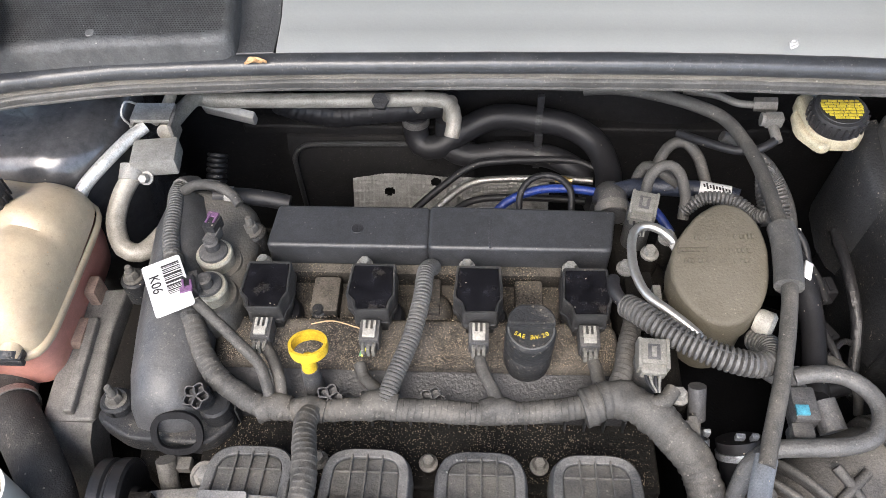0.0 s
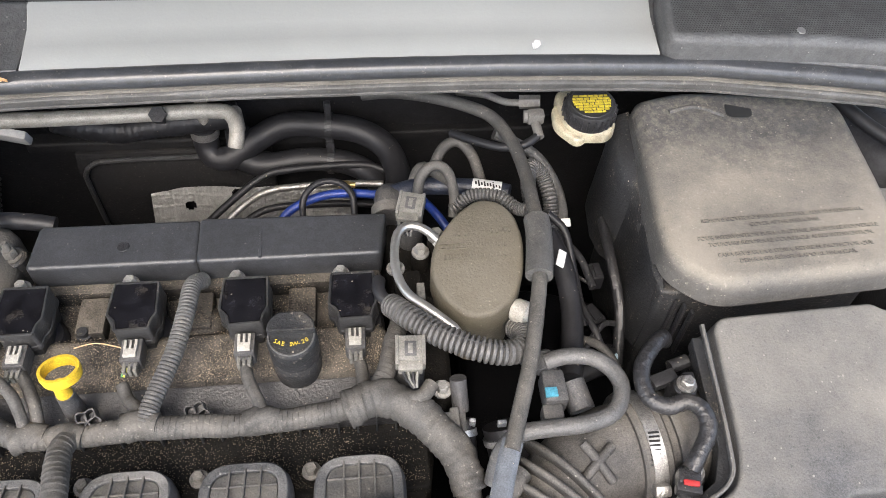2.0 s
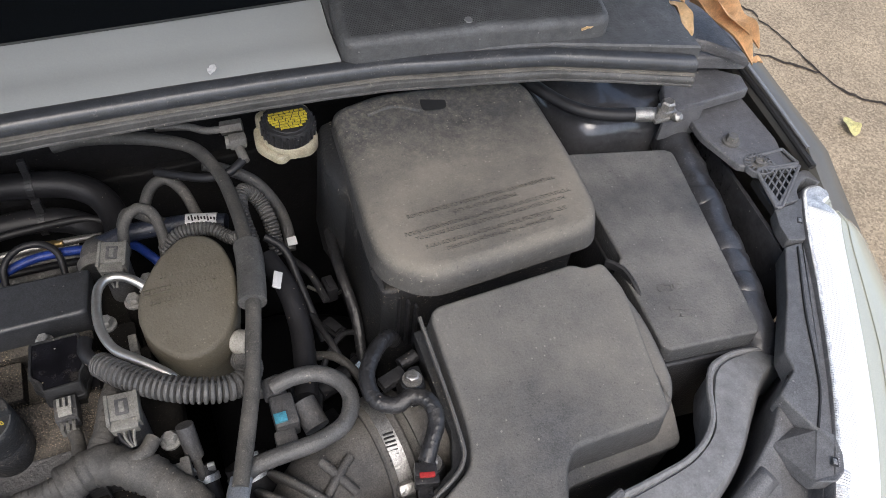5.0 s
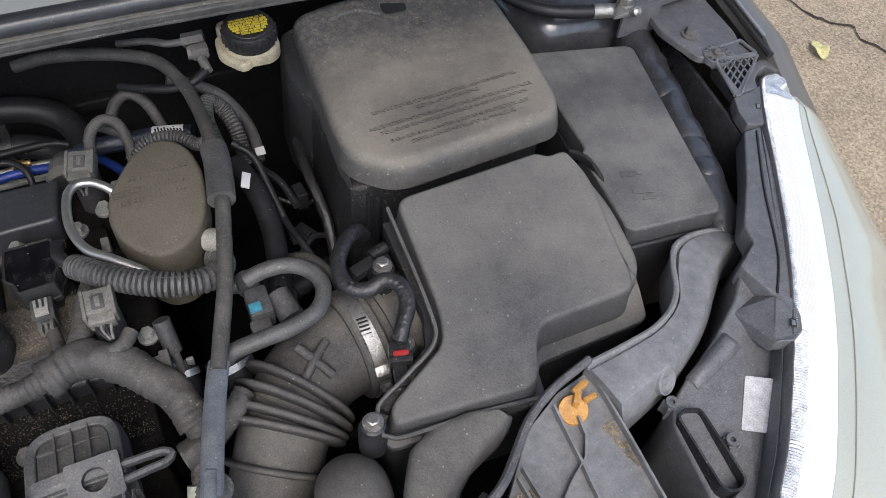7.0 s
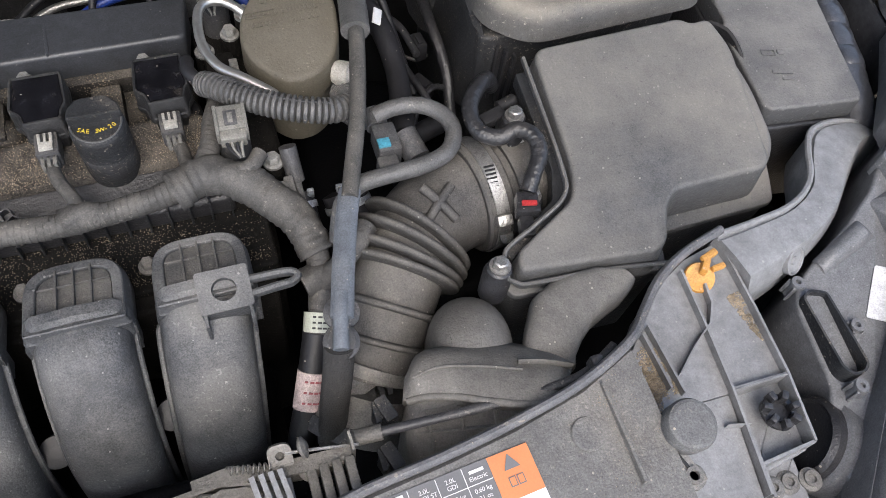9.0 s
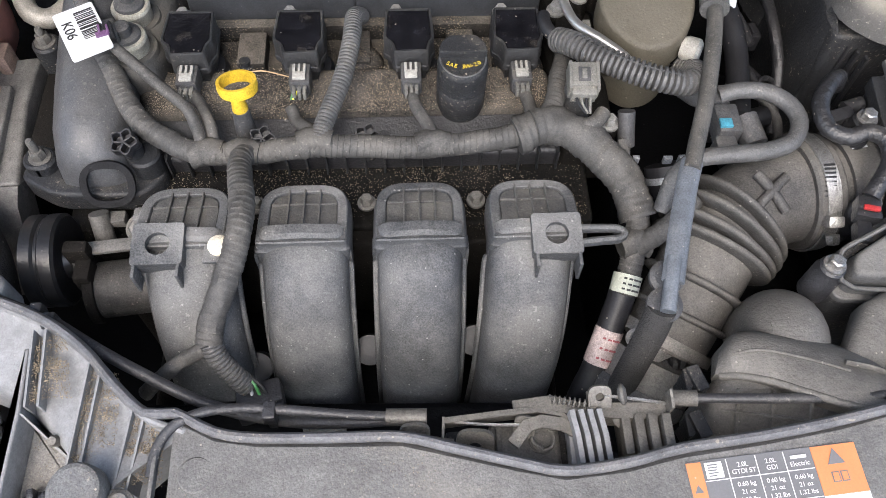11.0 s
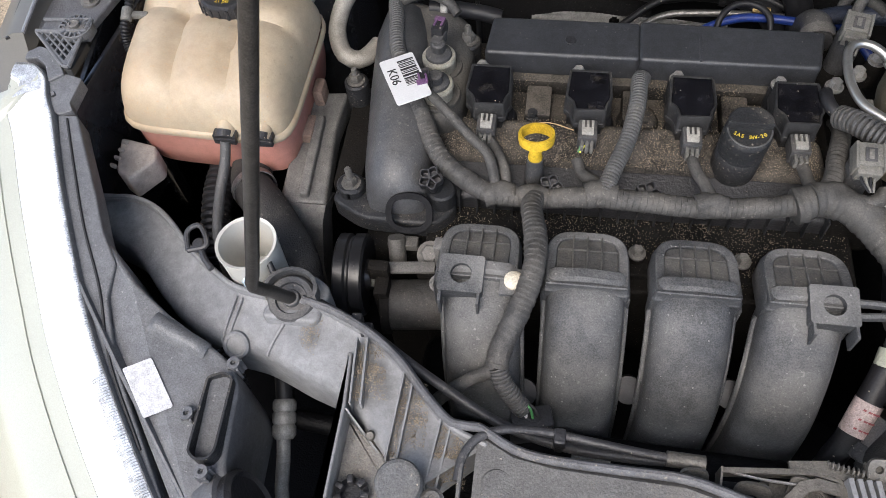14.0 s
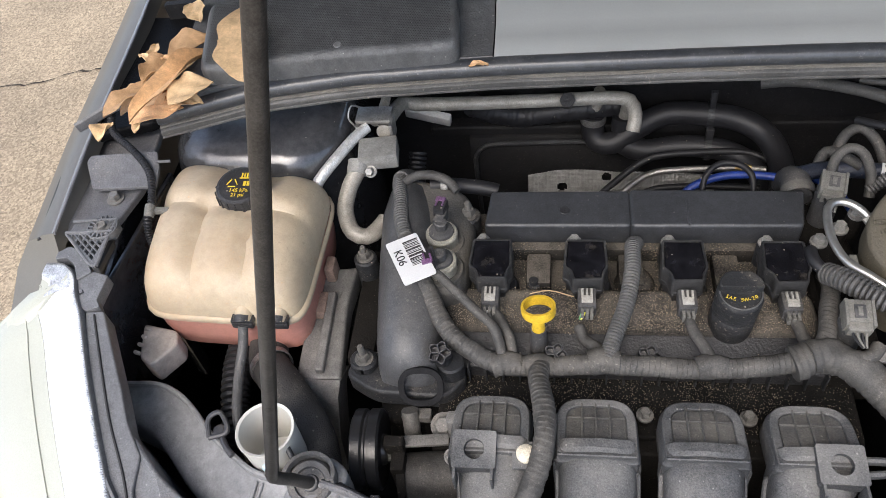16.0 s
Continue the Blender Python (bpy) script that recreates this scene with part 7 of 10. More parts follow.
    solo("brass_fitting", join(rod_between((0.090, 0.632, 0.796), (0.102, 0.630, 0.797), 0.0045, 6), rod_between((0.098, 0.630, 0.797), (0.108, 0.629, 0.797), 0.0034, 12)), "brass", "small brass coloured line fitting", "fitting")
    # loom and pale flap under the cowl
    solo("firewall_loom", hose([(-0.235, 0.745, 0.805), (-0.21, 0.752, 0.785), (-0.17, 0.757, 0.772), (-0.13, 0.757, 0.778), (-0.09, 0.757, 0.782), (-0.03, 0.765, 0.785)], 0.0150, 14, 0.004, wob=0.14, lap=0.011), "rubber", "black wrapped loom along the firewall", "wiring loom")
    solo("foam_flap", box(-0.288, 0.722, 0.806, 0.062, 0.010, 0.028, 0.003, Matrix.Rotation(-0.12, 4, "Z") @ Matrix.Rotation(0.2, 4, "Y") @ Matrix.Rotation(0.5, 4, "X")), "cream_grey", "pale grey foam flap under the cowl", "foam")
    solo("firewall_conduit", hose([(-0.30, 0.68, 0.78), (-0.302, 0.66, 0.76), (-0.30, 0.63, 0.73), (-0.295, 0.61, 0.69)], 0.011, 14, rib=0.006, depth=0.001), "rubber", "black corrugated conduit behind the engine", "conduit")
    bt = thing("breather_tube", "short black tube with a bright ring behind the timing cover", "hose", (-0.21, 0.55, 0.83))
    part("tube", hose([(-0.262, 0.560, 0.842), (-0.235, 0.560, 0.842), (-0.205, 0.558, 0.840), (-0.185, 0.556, 0.836)], 0.0085, 16), "rubber", bt)
    part("ring", lathe([(0.0088, -0.004), (0.0098, -0.003), (0.0098, 0.003), (0.0088, 0.004)], (-0.246, 0.560, 0.842), (1, 0, 0), 20), "alu", bt)
    # brake fluid reservoir
    b = thing("brake_reservoir", "cream brake fluid reservoir with a black ribbed cap", "reservoir", (0.35, 0.62, 0.86))
    part("tank", lid([(0.324, 0.61), (0.333, 0.594), (0.366, 0.592), (0.378, 0.604), (0.38, 0.66), (0.322, 0.66)], 0.899, 0.884, 0.005, 0.012), "cream_tank", b)
    part("neck", lid([(0.315, 0.612), (0.335, 0.585), (0.352, 0.60), (0.34, 0.64), (0.318, 0.645)], 0.893, 0.884, 0.004, 0.01), "cream_tank", b)
    part("fitting", join(box(0.300, 0.634, 0.885, 0.018, 0.012, 0.014, 0.003), rod_between((0.288, 0.636, 0.884), (0.298, 0.635, 0.884), 0.007, 12), rod_between((0.300, 0.628, 0.880), (0.302, 0.612, 0.876), 0.005, 12)), "alu_grey", b, "grey pipe fitting")
    part("feed_hose", hose([(0.300, 0.614, 0.876), (0.285, 0.606, 0.872), (0.262, 0.610, 0.866), (0.235, 0.628, 0.860), (0.215, 0.65, 0.85)], 0.0045, 12), "rubber", b)
    c = part("cap", lathe([(0.0255, 0), (0.0262, 0.002), (0.0262, 0.014), (0.0245, 0.018), (0.022, 0.0185)], (0.350, 0.617, 0.900), (0, -0.06, 1), 40), "black_clean", b)
    for k in range(24):
        a_ = 2 * math.pi * k / 24
        part("grip", box(0.350 + 0.0265 * math.cos(a_), 0.6165 + 0.0265 * math.sin(a_), 0.908, 0.003, 0.0025, 0.012, 0.0006, Matrix.Rotation(a_, 4, "Z")), "black_clean", c)
    lab = part("label", lathe([(0.0215, 0), (0.021, 0.0006)], (0.350, 0.616, 0.9185), (0, -0.06, 1), 32), "black_clean", c, "worn caution label in yellow print")
    for k in range(9):
        half = math.sqrt(max(0.0, 0.0195 ** 2 - (0.0165 - 0.0041 * k) ** 2))
        x = -half
        while x < half - 0.002:
            w = min(rng.uniform(0.003, 0.009), half - x)
            part("print_bar", box(0.350 + x + w / 2, 0.6325 - 0.0041 * k, 0.9196 + 0.00025 * k - 0.0006, w, 0.0028, 0.0005, 0), "yellow_dirty", lab)
            x += w + 0.0009
    m = thing("brake_line", "thin steel brake pipes beside the reservoir", "pipe", (0.28, 0.66, 0.86))
    part("pipe", hose([(0.225, 0.70, 0.865), (0.255, 0.685, 0.872), (0.275, 0.668, 0.876), (0.30, 0.662, 0.88)], 0.004, 10), "alu_grey", m)
    part("nut", rod_between((0.288, 0.664, 0.879), (0.31, 0.66, 0.882), 0.0075, 6), "alu_grey", m)


M["foil"] = mat("dimpled_foil", (0.25, 0.247, 0.24), 0.58, metal=0.5, vary=0.2, scale=60, bump=0.0)
foil = M["foil"].node_tree
dimple, height, place = foil.nodes.new("ShaderNodeTexVoronoi"), foil.nodes.new("ShaderNodeBump"), foil.nodes.new("ShaderNodeNewGeometry")
dimple.inputs["Scale"].default_value, dimple.inputs["Randomness"].default_value = 150, 0.35
height.inputs["Strength"].default_value, height.inputs["Distance"].default_value = 0.5, 0.002
foil.links.new(place.outputs["Position"], dimple.inputs["Vector"])
foil.links.new(dimple.outputs["Distance"], height.inputs["Height"])
foil.links.new(height.outputs[0], foil.nodes["Principled BSDF"].inputs["Normal"])
M["fuel"] = mat("blue_black_line", (0.02, 0.025, 0.04), 0.4, dust=0.2)
M["silver"] = mat("bare_alloy_pipe", (0.55, 0.55, 0.54), 0.4, metal=0.5, dust=0.15)
M["brass"] = mat("brass", (0.4, 0.29, 0.13), 0.4, metal=0.8)
M["cream_grey"] = mat("pale_foam", (0.4, 0.39, 0.37), 0.8, vary=0.15)
M["cream_tank"] = mat("cream_reservoir", (0.36, 0.32, 0.23), 0.4, dust=0.25, dust_col=(0.3, 0.25, 0.18), sss=0.1, bump=0.05)
M["yellow_dirty"] = mat("worn_yellow_label", (0.5, 0.4, 0.04), 0.6, dust=0.35, dust_col=(0.06, 0.055, 0.03), scale=120, bump=0)
make_rear()


# ---- wiring and pipes round the pump cover ----
def make_pump_side():
    p = thing("pump_pipe", "bare bent steel pipe beside the pump cover", "pipe", (0.16, 0.45, 0.84))
    part("tube", hose([(0.190, 0.480, 0.866), (0.180, 0.490, 0.874), (0.168, 0.4985, 0.877), (0.156, 0.500, 0.877), (0.1475, 0.492, 0.877), (0.1435, 0.472, 0.877), (0.144, 0.448, 0.877), (0.152, 0.425, 0.876), (0.170, 0.407, 0.876), (0.190, 0.389, 0.872), (0.196, 0.383, 0.865)], 0.0042, 14, 0.005), "pipe_steel", p)
    part("fitting", rod_between((0.184, 0.486, 0.872), (0.193, 0.476, 0.864), 0.0066, 6), "alu", p)
    c = thing("corrugated_conduit", "grey split corrugated conduit round the pump cover", "conduit", (0.2, 0.38, 0.84))
    part("tube", hose([(0.138, 0.425, 0.858), (0.146, 0.411, 0.868), (0.160, 0.395, 0.873), (0.180, 0.379, 0.875), (0.205, 0.366, 0.875), (0.230, 0.361, 0.872), (0.247, 0.368, 0.866), (0.254, 0.385, 0.856), (0.25, 0.405, 0.84)], 0.0096, 18, rib=0.0046, depth=0.0016), "conduit", c)
    part("split_edge", hose([(0.147, 0.411, 0.8775), (0.161, 0.395, 0.8825), (0.181, 0.379, 0.8845), (0.206, 0.366, 0.8845), (0.230, 0.361, 0.8815)], 0.0014, 6), "ink", c)
    part("inner_tube", hose([(0.128, 0.452, 0.86), (0.127, 0.44, 0.863), (0.131, 0.43, 0.862), (0.140, 0.422, 0.86)], 0.006, 12), "rubber", c)
    for name, x, y, z, ang in (("front", 0.151, 0.367, 0.868, -0.05), ("rear", 0.162, 0.530, 0.866, -0.25)):
        k = thing("grey_connector", "dusty grey square electrical connector", "connector", (x, y, z - 0.03), "grey connectors")
        mm = pose(x, y, z, 12, 0, math.degrees(ang))
        part("shell", moved(join(box(0, 0.004, 0, 0.0235, 0.022, 0.016, 0.002), box(0, -0.010, -0.001, 0.021, 0.010, 0.014, 0.002)), mm), "grey_conn", k)
        part("window", moved(box(0, 0.003, 0.0082, 0.010, 0.013, 0.0016, 0.0004), mm), "grey_black", k)
        part("tongue", moved(box(0, 0.003, 0.0088, 0.004, 0.009, 0.0016, 0.0004), mm), "grey_conn", k)
        for q in (-1, 1):
            part("cheek", moved(box(q * 0.0112, 0.002, 0.001, 0.003, 0.026, 0.017, 0.001), mm), "grey_conn", k)
        for q in range(4):
            part("wire", hose([tuple(mm @ V(-0.006 + 0.004 * q, -0.014, 0)), tuple(mm @ V(-0.004 + 0.003 * q, -0.021, 0.0)), tuple(mm @ V(0.002 + 0.001 * q, -0.028, -0.002))], 0.0013, 6, 0.004), "grey_conn" if q % 2 else "rubber", k)
        part("sensor_body", rod_between((x, y + 0.004, z - 0.06), (x, y + 0.004, z - 0.008), 0.013, 18), "grey_black", k)
    b = thing("pump_bracket", "dirty cast bracket with bolts beside the pump", "bracket", (0.165, 0.44, 0.79))
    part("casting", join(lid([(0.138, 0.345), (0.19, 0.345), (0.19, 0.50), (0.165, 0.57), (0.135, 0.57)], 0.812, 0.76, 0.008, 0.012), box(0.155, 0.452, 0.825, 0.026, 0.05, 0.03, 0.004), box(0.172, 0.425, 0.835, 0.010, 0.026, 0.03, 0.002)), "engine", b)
    part("slotted_tab", box(0.1655, 0.438, 0.850, 0.007, 0.018, 0.02, 0.001), "grey_conn", b)
    for x, y, z in ((0.1445, 0.478, 0.840), (0.186, 0.510, 0.846), (0.178, 0.352, 0.830), (0.170, 0.50, 0.835)):
        part("boss", lathe([(0.009, -0.03), (0.009, 0)], (x, y, z), (0, 0, 1), 14), "engine", b)
        bolt("bolt", (x, y, z), 0.0058, 0.010, b, material="alu")
    part("rod", rod_between((0.192, 0.352, 0.838), (0.196, 0.318, 0.79), 0.0038, 10), "alu_grey", b)
    part("rod_sleeve", rod_between((0.1915, 0.356, 0.843), (0.1935, 0.338, 0.818), 0.0075, 14), "grey_black", b)
    part("strut", join(box(0.172, 0.325, 0.832, 0.03, 0.008, 0.006, 0.002), box(0.186, 0.322, 0.825, 0.008, 0.022, 0.02, 0.002)), "alu_grey", b)
    # long loom from the cowl to the front
    l = thing("long_loom", "long grey wrapped loom crossing the bay", "wiring loom", (0.26, 0.45, 0.85))
    part("sleeve", hose([(0.12, 0.712, 0.855), (0.152, 0.706, 0.862), (0.19, 0.692, 0.867), (0.228, 0.673, 0.87), (0.258, 0.648, 0.872), (0.274, 0.605, 0.873), (0.279, 0.56, 0.876), (0.2795, 0.52, 0.879), (0.278, 0.48, 0.884), (0.271, 0.435, 0.887), (0.262, 0.395, 0.885), (0.250, 0.35, 0.878), (0.236, 0.31, 0.873), (0.2235, 0.275, 0.870)], 0.0068, 14, 0.006, wob=0.05), "tape", l)
    part("boot", hose([(0.2785, 0.497, 0.882), (0.2775, 0.478, 0.884), (0.2735, 0.452, 0.8865), (0.269, 0.428, 0.887)], 0.0125, 16, 0.006, flat=0.9), "conduit", l)
    part("open_sleeve", hose([(0.226, 0.283, 0.869), (0.218, 0.262, 0.868), (0.205, 0.222, 0.866), (0.1935, 0.182, 0.862)], 0.0085, 12, 0.006, flat=0.55), "fuel_grey", l)
    part("tip", hose([(0.197, 0.20, 0.866), (0.1915, 0.178, 0.862), (0.187, 0.16, 0.858)], 0.0058, 12), "fuel_grey", l)
    for y, x in ((0.195, 0.196), (0.172, 0.190)):
        part("disc", lathe([(0.0135, 0), (0.0135, 0.004), (0.010, 0.006)], (x, y, 0.842), (0, -0.2, 1), 20), "grey_black", l)
    part("rib_tail", hose([(0.188, 0.17, 0.845), (0.184, 0.16, 0.82), (0.178, 0.15, 0.78), (0.172, 0.14, 0.73)], 0.0115, 14, 0.004), "braid", l)
    # loops behind the pump cover
    for pts, r, mm, lab in (([(0.262, 0.652, 0.845), (0.285, 0.648, 0.835), (0.312, 0.634, 0.822), (0.328, 0.605, 0.808), (0.331, 0.575, 0.80), (0.328, 0.555, 0.79)], 0.0062, "conduit", "grey hose arching behind the pump"),
                            ([(0.288, 0.535, 0.84), (0.285, 0.565, 0.855), (0.292, 0.592, 0.855), (0.306, 0.592, 0.84), (0.313, 0.57, 0.825), (0.313, 0.545, 0.80)], 0.0075, "corr", "black corrugated conduit loop"),
                            ([(0.205, 0.545, 0.845), (0.225, 0.552, 0.858), (0.252, 0.545, 0.862), (0.268, 0.53, 0.86), (0.277, 0.52, 0.87)], 0.0062, "corr", "black corrugated conduit behind the pump"),
                            ([(0.170, 0.560, 0.84), (0.176, 0.578, 0.86), (0.190, 0.586, 0.868), (0.203, 0.578, 0.866), (0.208, 0.556, 0.855), (0.206, 0.54, 0.84)], 0.0055, "tape", "taped wire loop behind the connector"),
                            ([(0.19, 0.62, 0.82), (0.205, 0.64, 0.838), (0.222, 0.645, 0.842), (0.236, 0.630, 0.835), (0.244, 0.605, 0.82)], 0.006, "tape", "taped wire loop near the firewall"),
                            ([(0.165, 0.592, 0.82), (0.178, 0.612, 0.838), (0.196, 0.60, 0.84), (0.21, 0.59, 0.835)], 0.006, "tape", "short taped wire branch behind the pump"),
                            ([(0.296, 0.508, 0.845), (0.306, 0.47, 0.84), (0.308, 0.43, 0.83), (0.302, 0.39, 0.825), (0.294, 0.355, 0.828)], 0.0105, "rubber", "thick black hose running forward"),
                            ([(0.30, 0.53, 0.85), (0.316, 0.515, 0.84), (0.322, 0.485, 0.82), (0.332, 0.44, 0.78)], 0.004, "rubber", "thin black cable beside the pump"),
                            ([(0.275, 0.375, 0.835), (0.258, 0.37, 0.84), (0.25, 0.39, 0.83)], 0.008, "conduit", "short grey hose by the pump"),
                            ([(0.315, 0.42, 0.79), (0.335, 0.405, 0.80), (0.35, 0.385, 0.79), (0.355, 0.37, 0.77)], 0.0045, "tape", "twisted wire branch in the gap"),
                            ([(0.34, 0.54, 0.74), (0.36, 0.52, 0.74), (0.372, 0.515, 0.75)], 0.002, "steel", "thin bare rod in the gap")):
        if mm == "corr":
            solo("conduit", hose(pts, r, 14, rib=0.0036, depth=0.0006), "conduit", lab, "conduit")
        else:
            solo("wire_branch" if mm == "tape" else "hose", hose(pts, r, 12, 0.005, wob=0.06 if mm == "tape" else 0.0), mm, lab, "wiring" if mm == "tape" else "hose")
    w = thing("loom_tag", "small white tag on the loom", "label", (0.296, 0.452, 0.855))
    part("flag", box(0.2965, 0.457, 0.872, 0.008, 0.018, 0.002, 0.0004, Matrix.Rotation(-0.35, 4, "Z") @ Matrix.Rotation(0.4, 4, "Y")), "label", w)
    w = thing("loom_tag", "small white tag on the loom", "label", (0.331, 0.552, 0.79))
    part("flag", box(0.331, 0.556, 0.803, 0.010, 0.009, 0.002, 0.0004, Matrix.Rotation(0.5, 4, "X")), "label", w)
    # purge valve, hose loop and its hose
    v = thing("purge_valve", "grey purge valve with a blue clip", "valve", (0.272, 0.33, 0.81))
    part("body", join(box(0.271, 0.336, 0.846, 0.020, 0.030, 0.022, 0.003), box(0.267, 0.315, 0.842, 0.018, 0.014, 0.018, 0.003), rod_between((0.268, 0.352, 0.85), (0.268, 0.368, 0.852), 0.0095, 16)), "grey_black", v)
    part("clip", box(0.2665, 0.3285, 0.8585, 0.0105, 0.0085, 0.003, 0.0006), "cyan", v, "blue locking clip")
    part("solenoid", rod_between((0.288, 0.342, 0.848), (0.294, 0.318, 0.842), 0.011, 18), "grey_black", v)
    part("hose", hose([(0.266, 0.357, 0.859), (0.282, 0.359, 0.863), (0.305, 0.356, 0.864), (0.321, 0.342, 0.864), (0.325, 0.324, 0.863), (0.314, 0.305, 0.862), (0.290, 0.297, 0.861), (0.260, 0.296, 0.859), (0.236, 0.295, 0.855), (0.220, 0.286, 0.845), (0.212, 0.27, 0.82)], 0.0072, 14, 0.006), "conduit", v)
    # coolant hoses in the gap
    for a, b_, r in (((0.197, 0.338, 0.80), (0.20, 0.285, 0.765), 0.0095), ((0.232, 0.330, 0.80), (0.245, 0.275, 0.755), 0.0195)):
        h = thing("block_hose", "short black coolant hose with a spring clamp", "hose", b_, "coolant hoses")
        part("tube", rod_between(a, b_, r, 20), "rubber", h)
        d = (Vector(b_) - Vector(a)).normalized()
        part("spring_clamp", lathe([(r, -0.003), (r + 0.0016, -0.003), (r + 0.0016, 0.003), (r, 0.003)], Vector(a) + d * 0.012, d, 22, cap=False), "blue_steel", h)
        part("clamp_ear", join(box(*(Vector(a) + d * 0.012 + V(-0.006, 0.003, r + 0.003)), 0.008, 0.004, 0.008, 0.001), box(*(Vector(a) + d * 0.012 + V(0.006, 0.003, r + 0.003)), 0.006, 0.004, 0.010, 0.001)), "blue_steel", h)
    # sensor loom by the air box
    s = thing("sensor_loom", "black taped sensor loom with a red locked plug", "wiring loom", (0.36, 0.31, 0.84))
    part("loom", hose([(0.383, 0.382, 0.84), (0.372, 0.372, 0.862), (0.355, 0.356, 0.870), (0.342, 0.335, 0.871), (0.343, 0.313, 0.869), (0.357, 0.303, 0.870), (0.372, 0.304, 0.874), (0.383, 0.295, 0.874), (0.383, 0.278, 0.870), (0.371, 0.261, 0.862), (0.366, 0.254, 0.857)], 0.0068, 14, 0.004, wob=0.14, lap=0.006), "tape_clean", s, sharp=32)
    pl = part("plug", join(box(0.3635, 0.2485, 0.851, 0.018, 0.012, 0.013, 0.002, Matrix.Rotation(-0.25, 4, "Z")), box(0.3620, 0.2405, 0.849, 0.020, 0.008, 0.012, 0.002, Matrix.Rotation(-0.25, 4, "Z")), box(0.358, 0.229, 0.842, 0.012, 0.020, 0.012, 0.002, Matrix.Rotation(-0.25, 4, "Z"))), "black_clean", s)
    part("lock", box(0.3625, 0.2425, 0.8583, 0.0125, 0.0042, 0.003, 0.0008, Matrix.Rotation(-0.25, 4, "Z")), "red", pl, "red lock tab")
    part("branch_clip", join(box(0.365, 0.335, 0.855, 0.024, 0.012, 0.010, 0.002, Matrix.Rotation(0.3, 4, "Z")), box(0.372, 0.322, 0.852, 0.010, 0.02, 0.014, 0.002)), "black_clean", s)
    part("pipe_stub", rod_between((0.378, 0.352, 0.845), (0.395, 0.357, 0.846), 0.006, 14), "black_clean", s)
    g = thing("gearbox_top", "gearbox parts deep in the bay, casting near black for shade", "gearbox", (0.31, 0.45, 0.6))
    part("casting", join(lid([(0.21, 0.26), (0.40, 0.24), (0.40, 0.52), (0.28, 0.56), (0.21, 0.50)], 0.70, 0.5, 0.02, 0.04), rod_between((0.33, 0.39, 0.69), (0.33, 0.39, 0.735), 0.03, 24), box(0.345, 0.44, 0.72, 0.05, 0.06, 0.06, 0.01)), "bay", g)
    for x, y, z, sx, sy, sz, rz in ((0.345, 0.455, 0.79, 0.026, 0.04, 0.022, 0.5), (0.362, 0.42, 0.775, 0.03, 0.022, 0.02, -0.4), (0.318, 0.36, 0.77, 0.03, 0.05, 0.03, 0.3), (0.355, 0.50, 0.80, 0.020, 0.034, 0.03, 0.1)):
        part("connector", join(box(x, y, z - 0.02, sx * 0.6, sy * 0.6, sz * 0.7, 0.002, Matrix.Rotation(rz, 4, "Z")), box(x, y, z - 0.02 + sz * 0.35, sx * 0.3, sy * 0.4, 0.004, 0.001, Matrix.Rotation(rz, 4, "Z"))), "rubber", g)
    for pts, r in (([(0.345, 0.475, 0.795), (0.338, 0.51, 0.80), (0.322, 0.54, 0.80), (0.318, 0.57, 0.80)], 0.004), ([(0.355, 0.41, 0.778), (0.342, 0.40, 0.79), (0.335, 0.42, 0.80), (0.326, 0.46, 0.80)], 0.0035), ([(0.372, 0.56, 0.80), (0.366, 0.50, 0.81), (0.368, 0.45, 0.79), (0.362, 0.40, 0.75)], 0.0055), ([(0.305, 0.36, 0.79), (0.32, 0.40, 0.795), (0.345, 0.43, 0.795), (0.365, 0.44, 0.78)], 0.003)):
        part("lead", hose(pts, r, 10, 0.005, wob=0.1), "tape_clean", g)
    part("breather", lathe([(0.003, 0), (0.003, 0.008), (0.0045, 0.009), (0.0045, 0.012)], (0.352, 0.408, 0.765), (0.3, -0.2, 1), 14), "pale_blue", g, "pale blue breather cap")
    part("actuator", join(box(0.30, 0.395, 0.775, 0.03, 0.03, 0.03, 0.006), rod_between((0.31, 0.38, 0.79), (0.34, 0.39, 0.79), 0.01, 14)), "rubber", g)


M["fuel_grey"] = mat("blue_grey_sheath", (0.10, 0.11, 0.125), 0.45, bump=0.1, dust=0.2)
M["blue_steel"] = mat("blued_spring_steel", (0.45, 0.47, 0.5), 0.4, metal=0.7, dust=0.2)
make_pump_side()


# ---- front: cover over the radiator, ducts, lamps ----
def front_z(x, y):
    return 0.8525 + 0.066 * x + 0.05 * (y - 0.06)


BACK_EDGE = [(-0.158, 0.100), (-0.130, 0.0855), (-0.10, 0.080), (-0.05, 0.0775), (-0.005, 0.0755), (0.03, 0.066), (0.07, 0.055), (0.10, 0.048), (0.14, 0.051), (0.175, 0.058), (0.23, 0.0635), (0.28, 0.0705), (0.334, 0.082), (0.378, 0.100)]


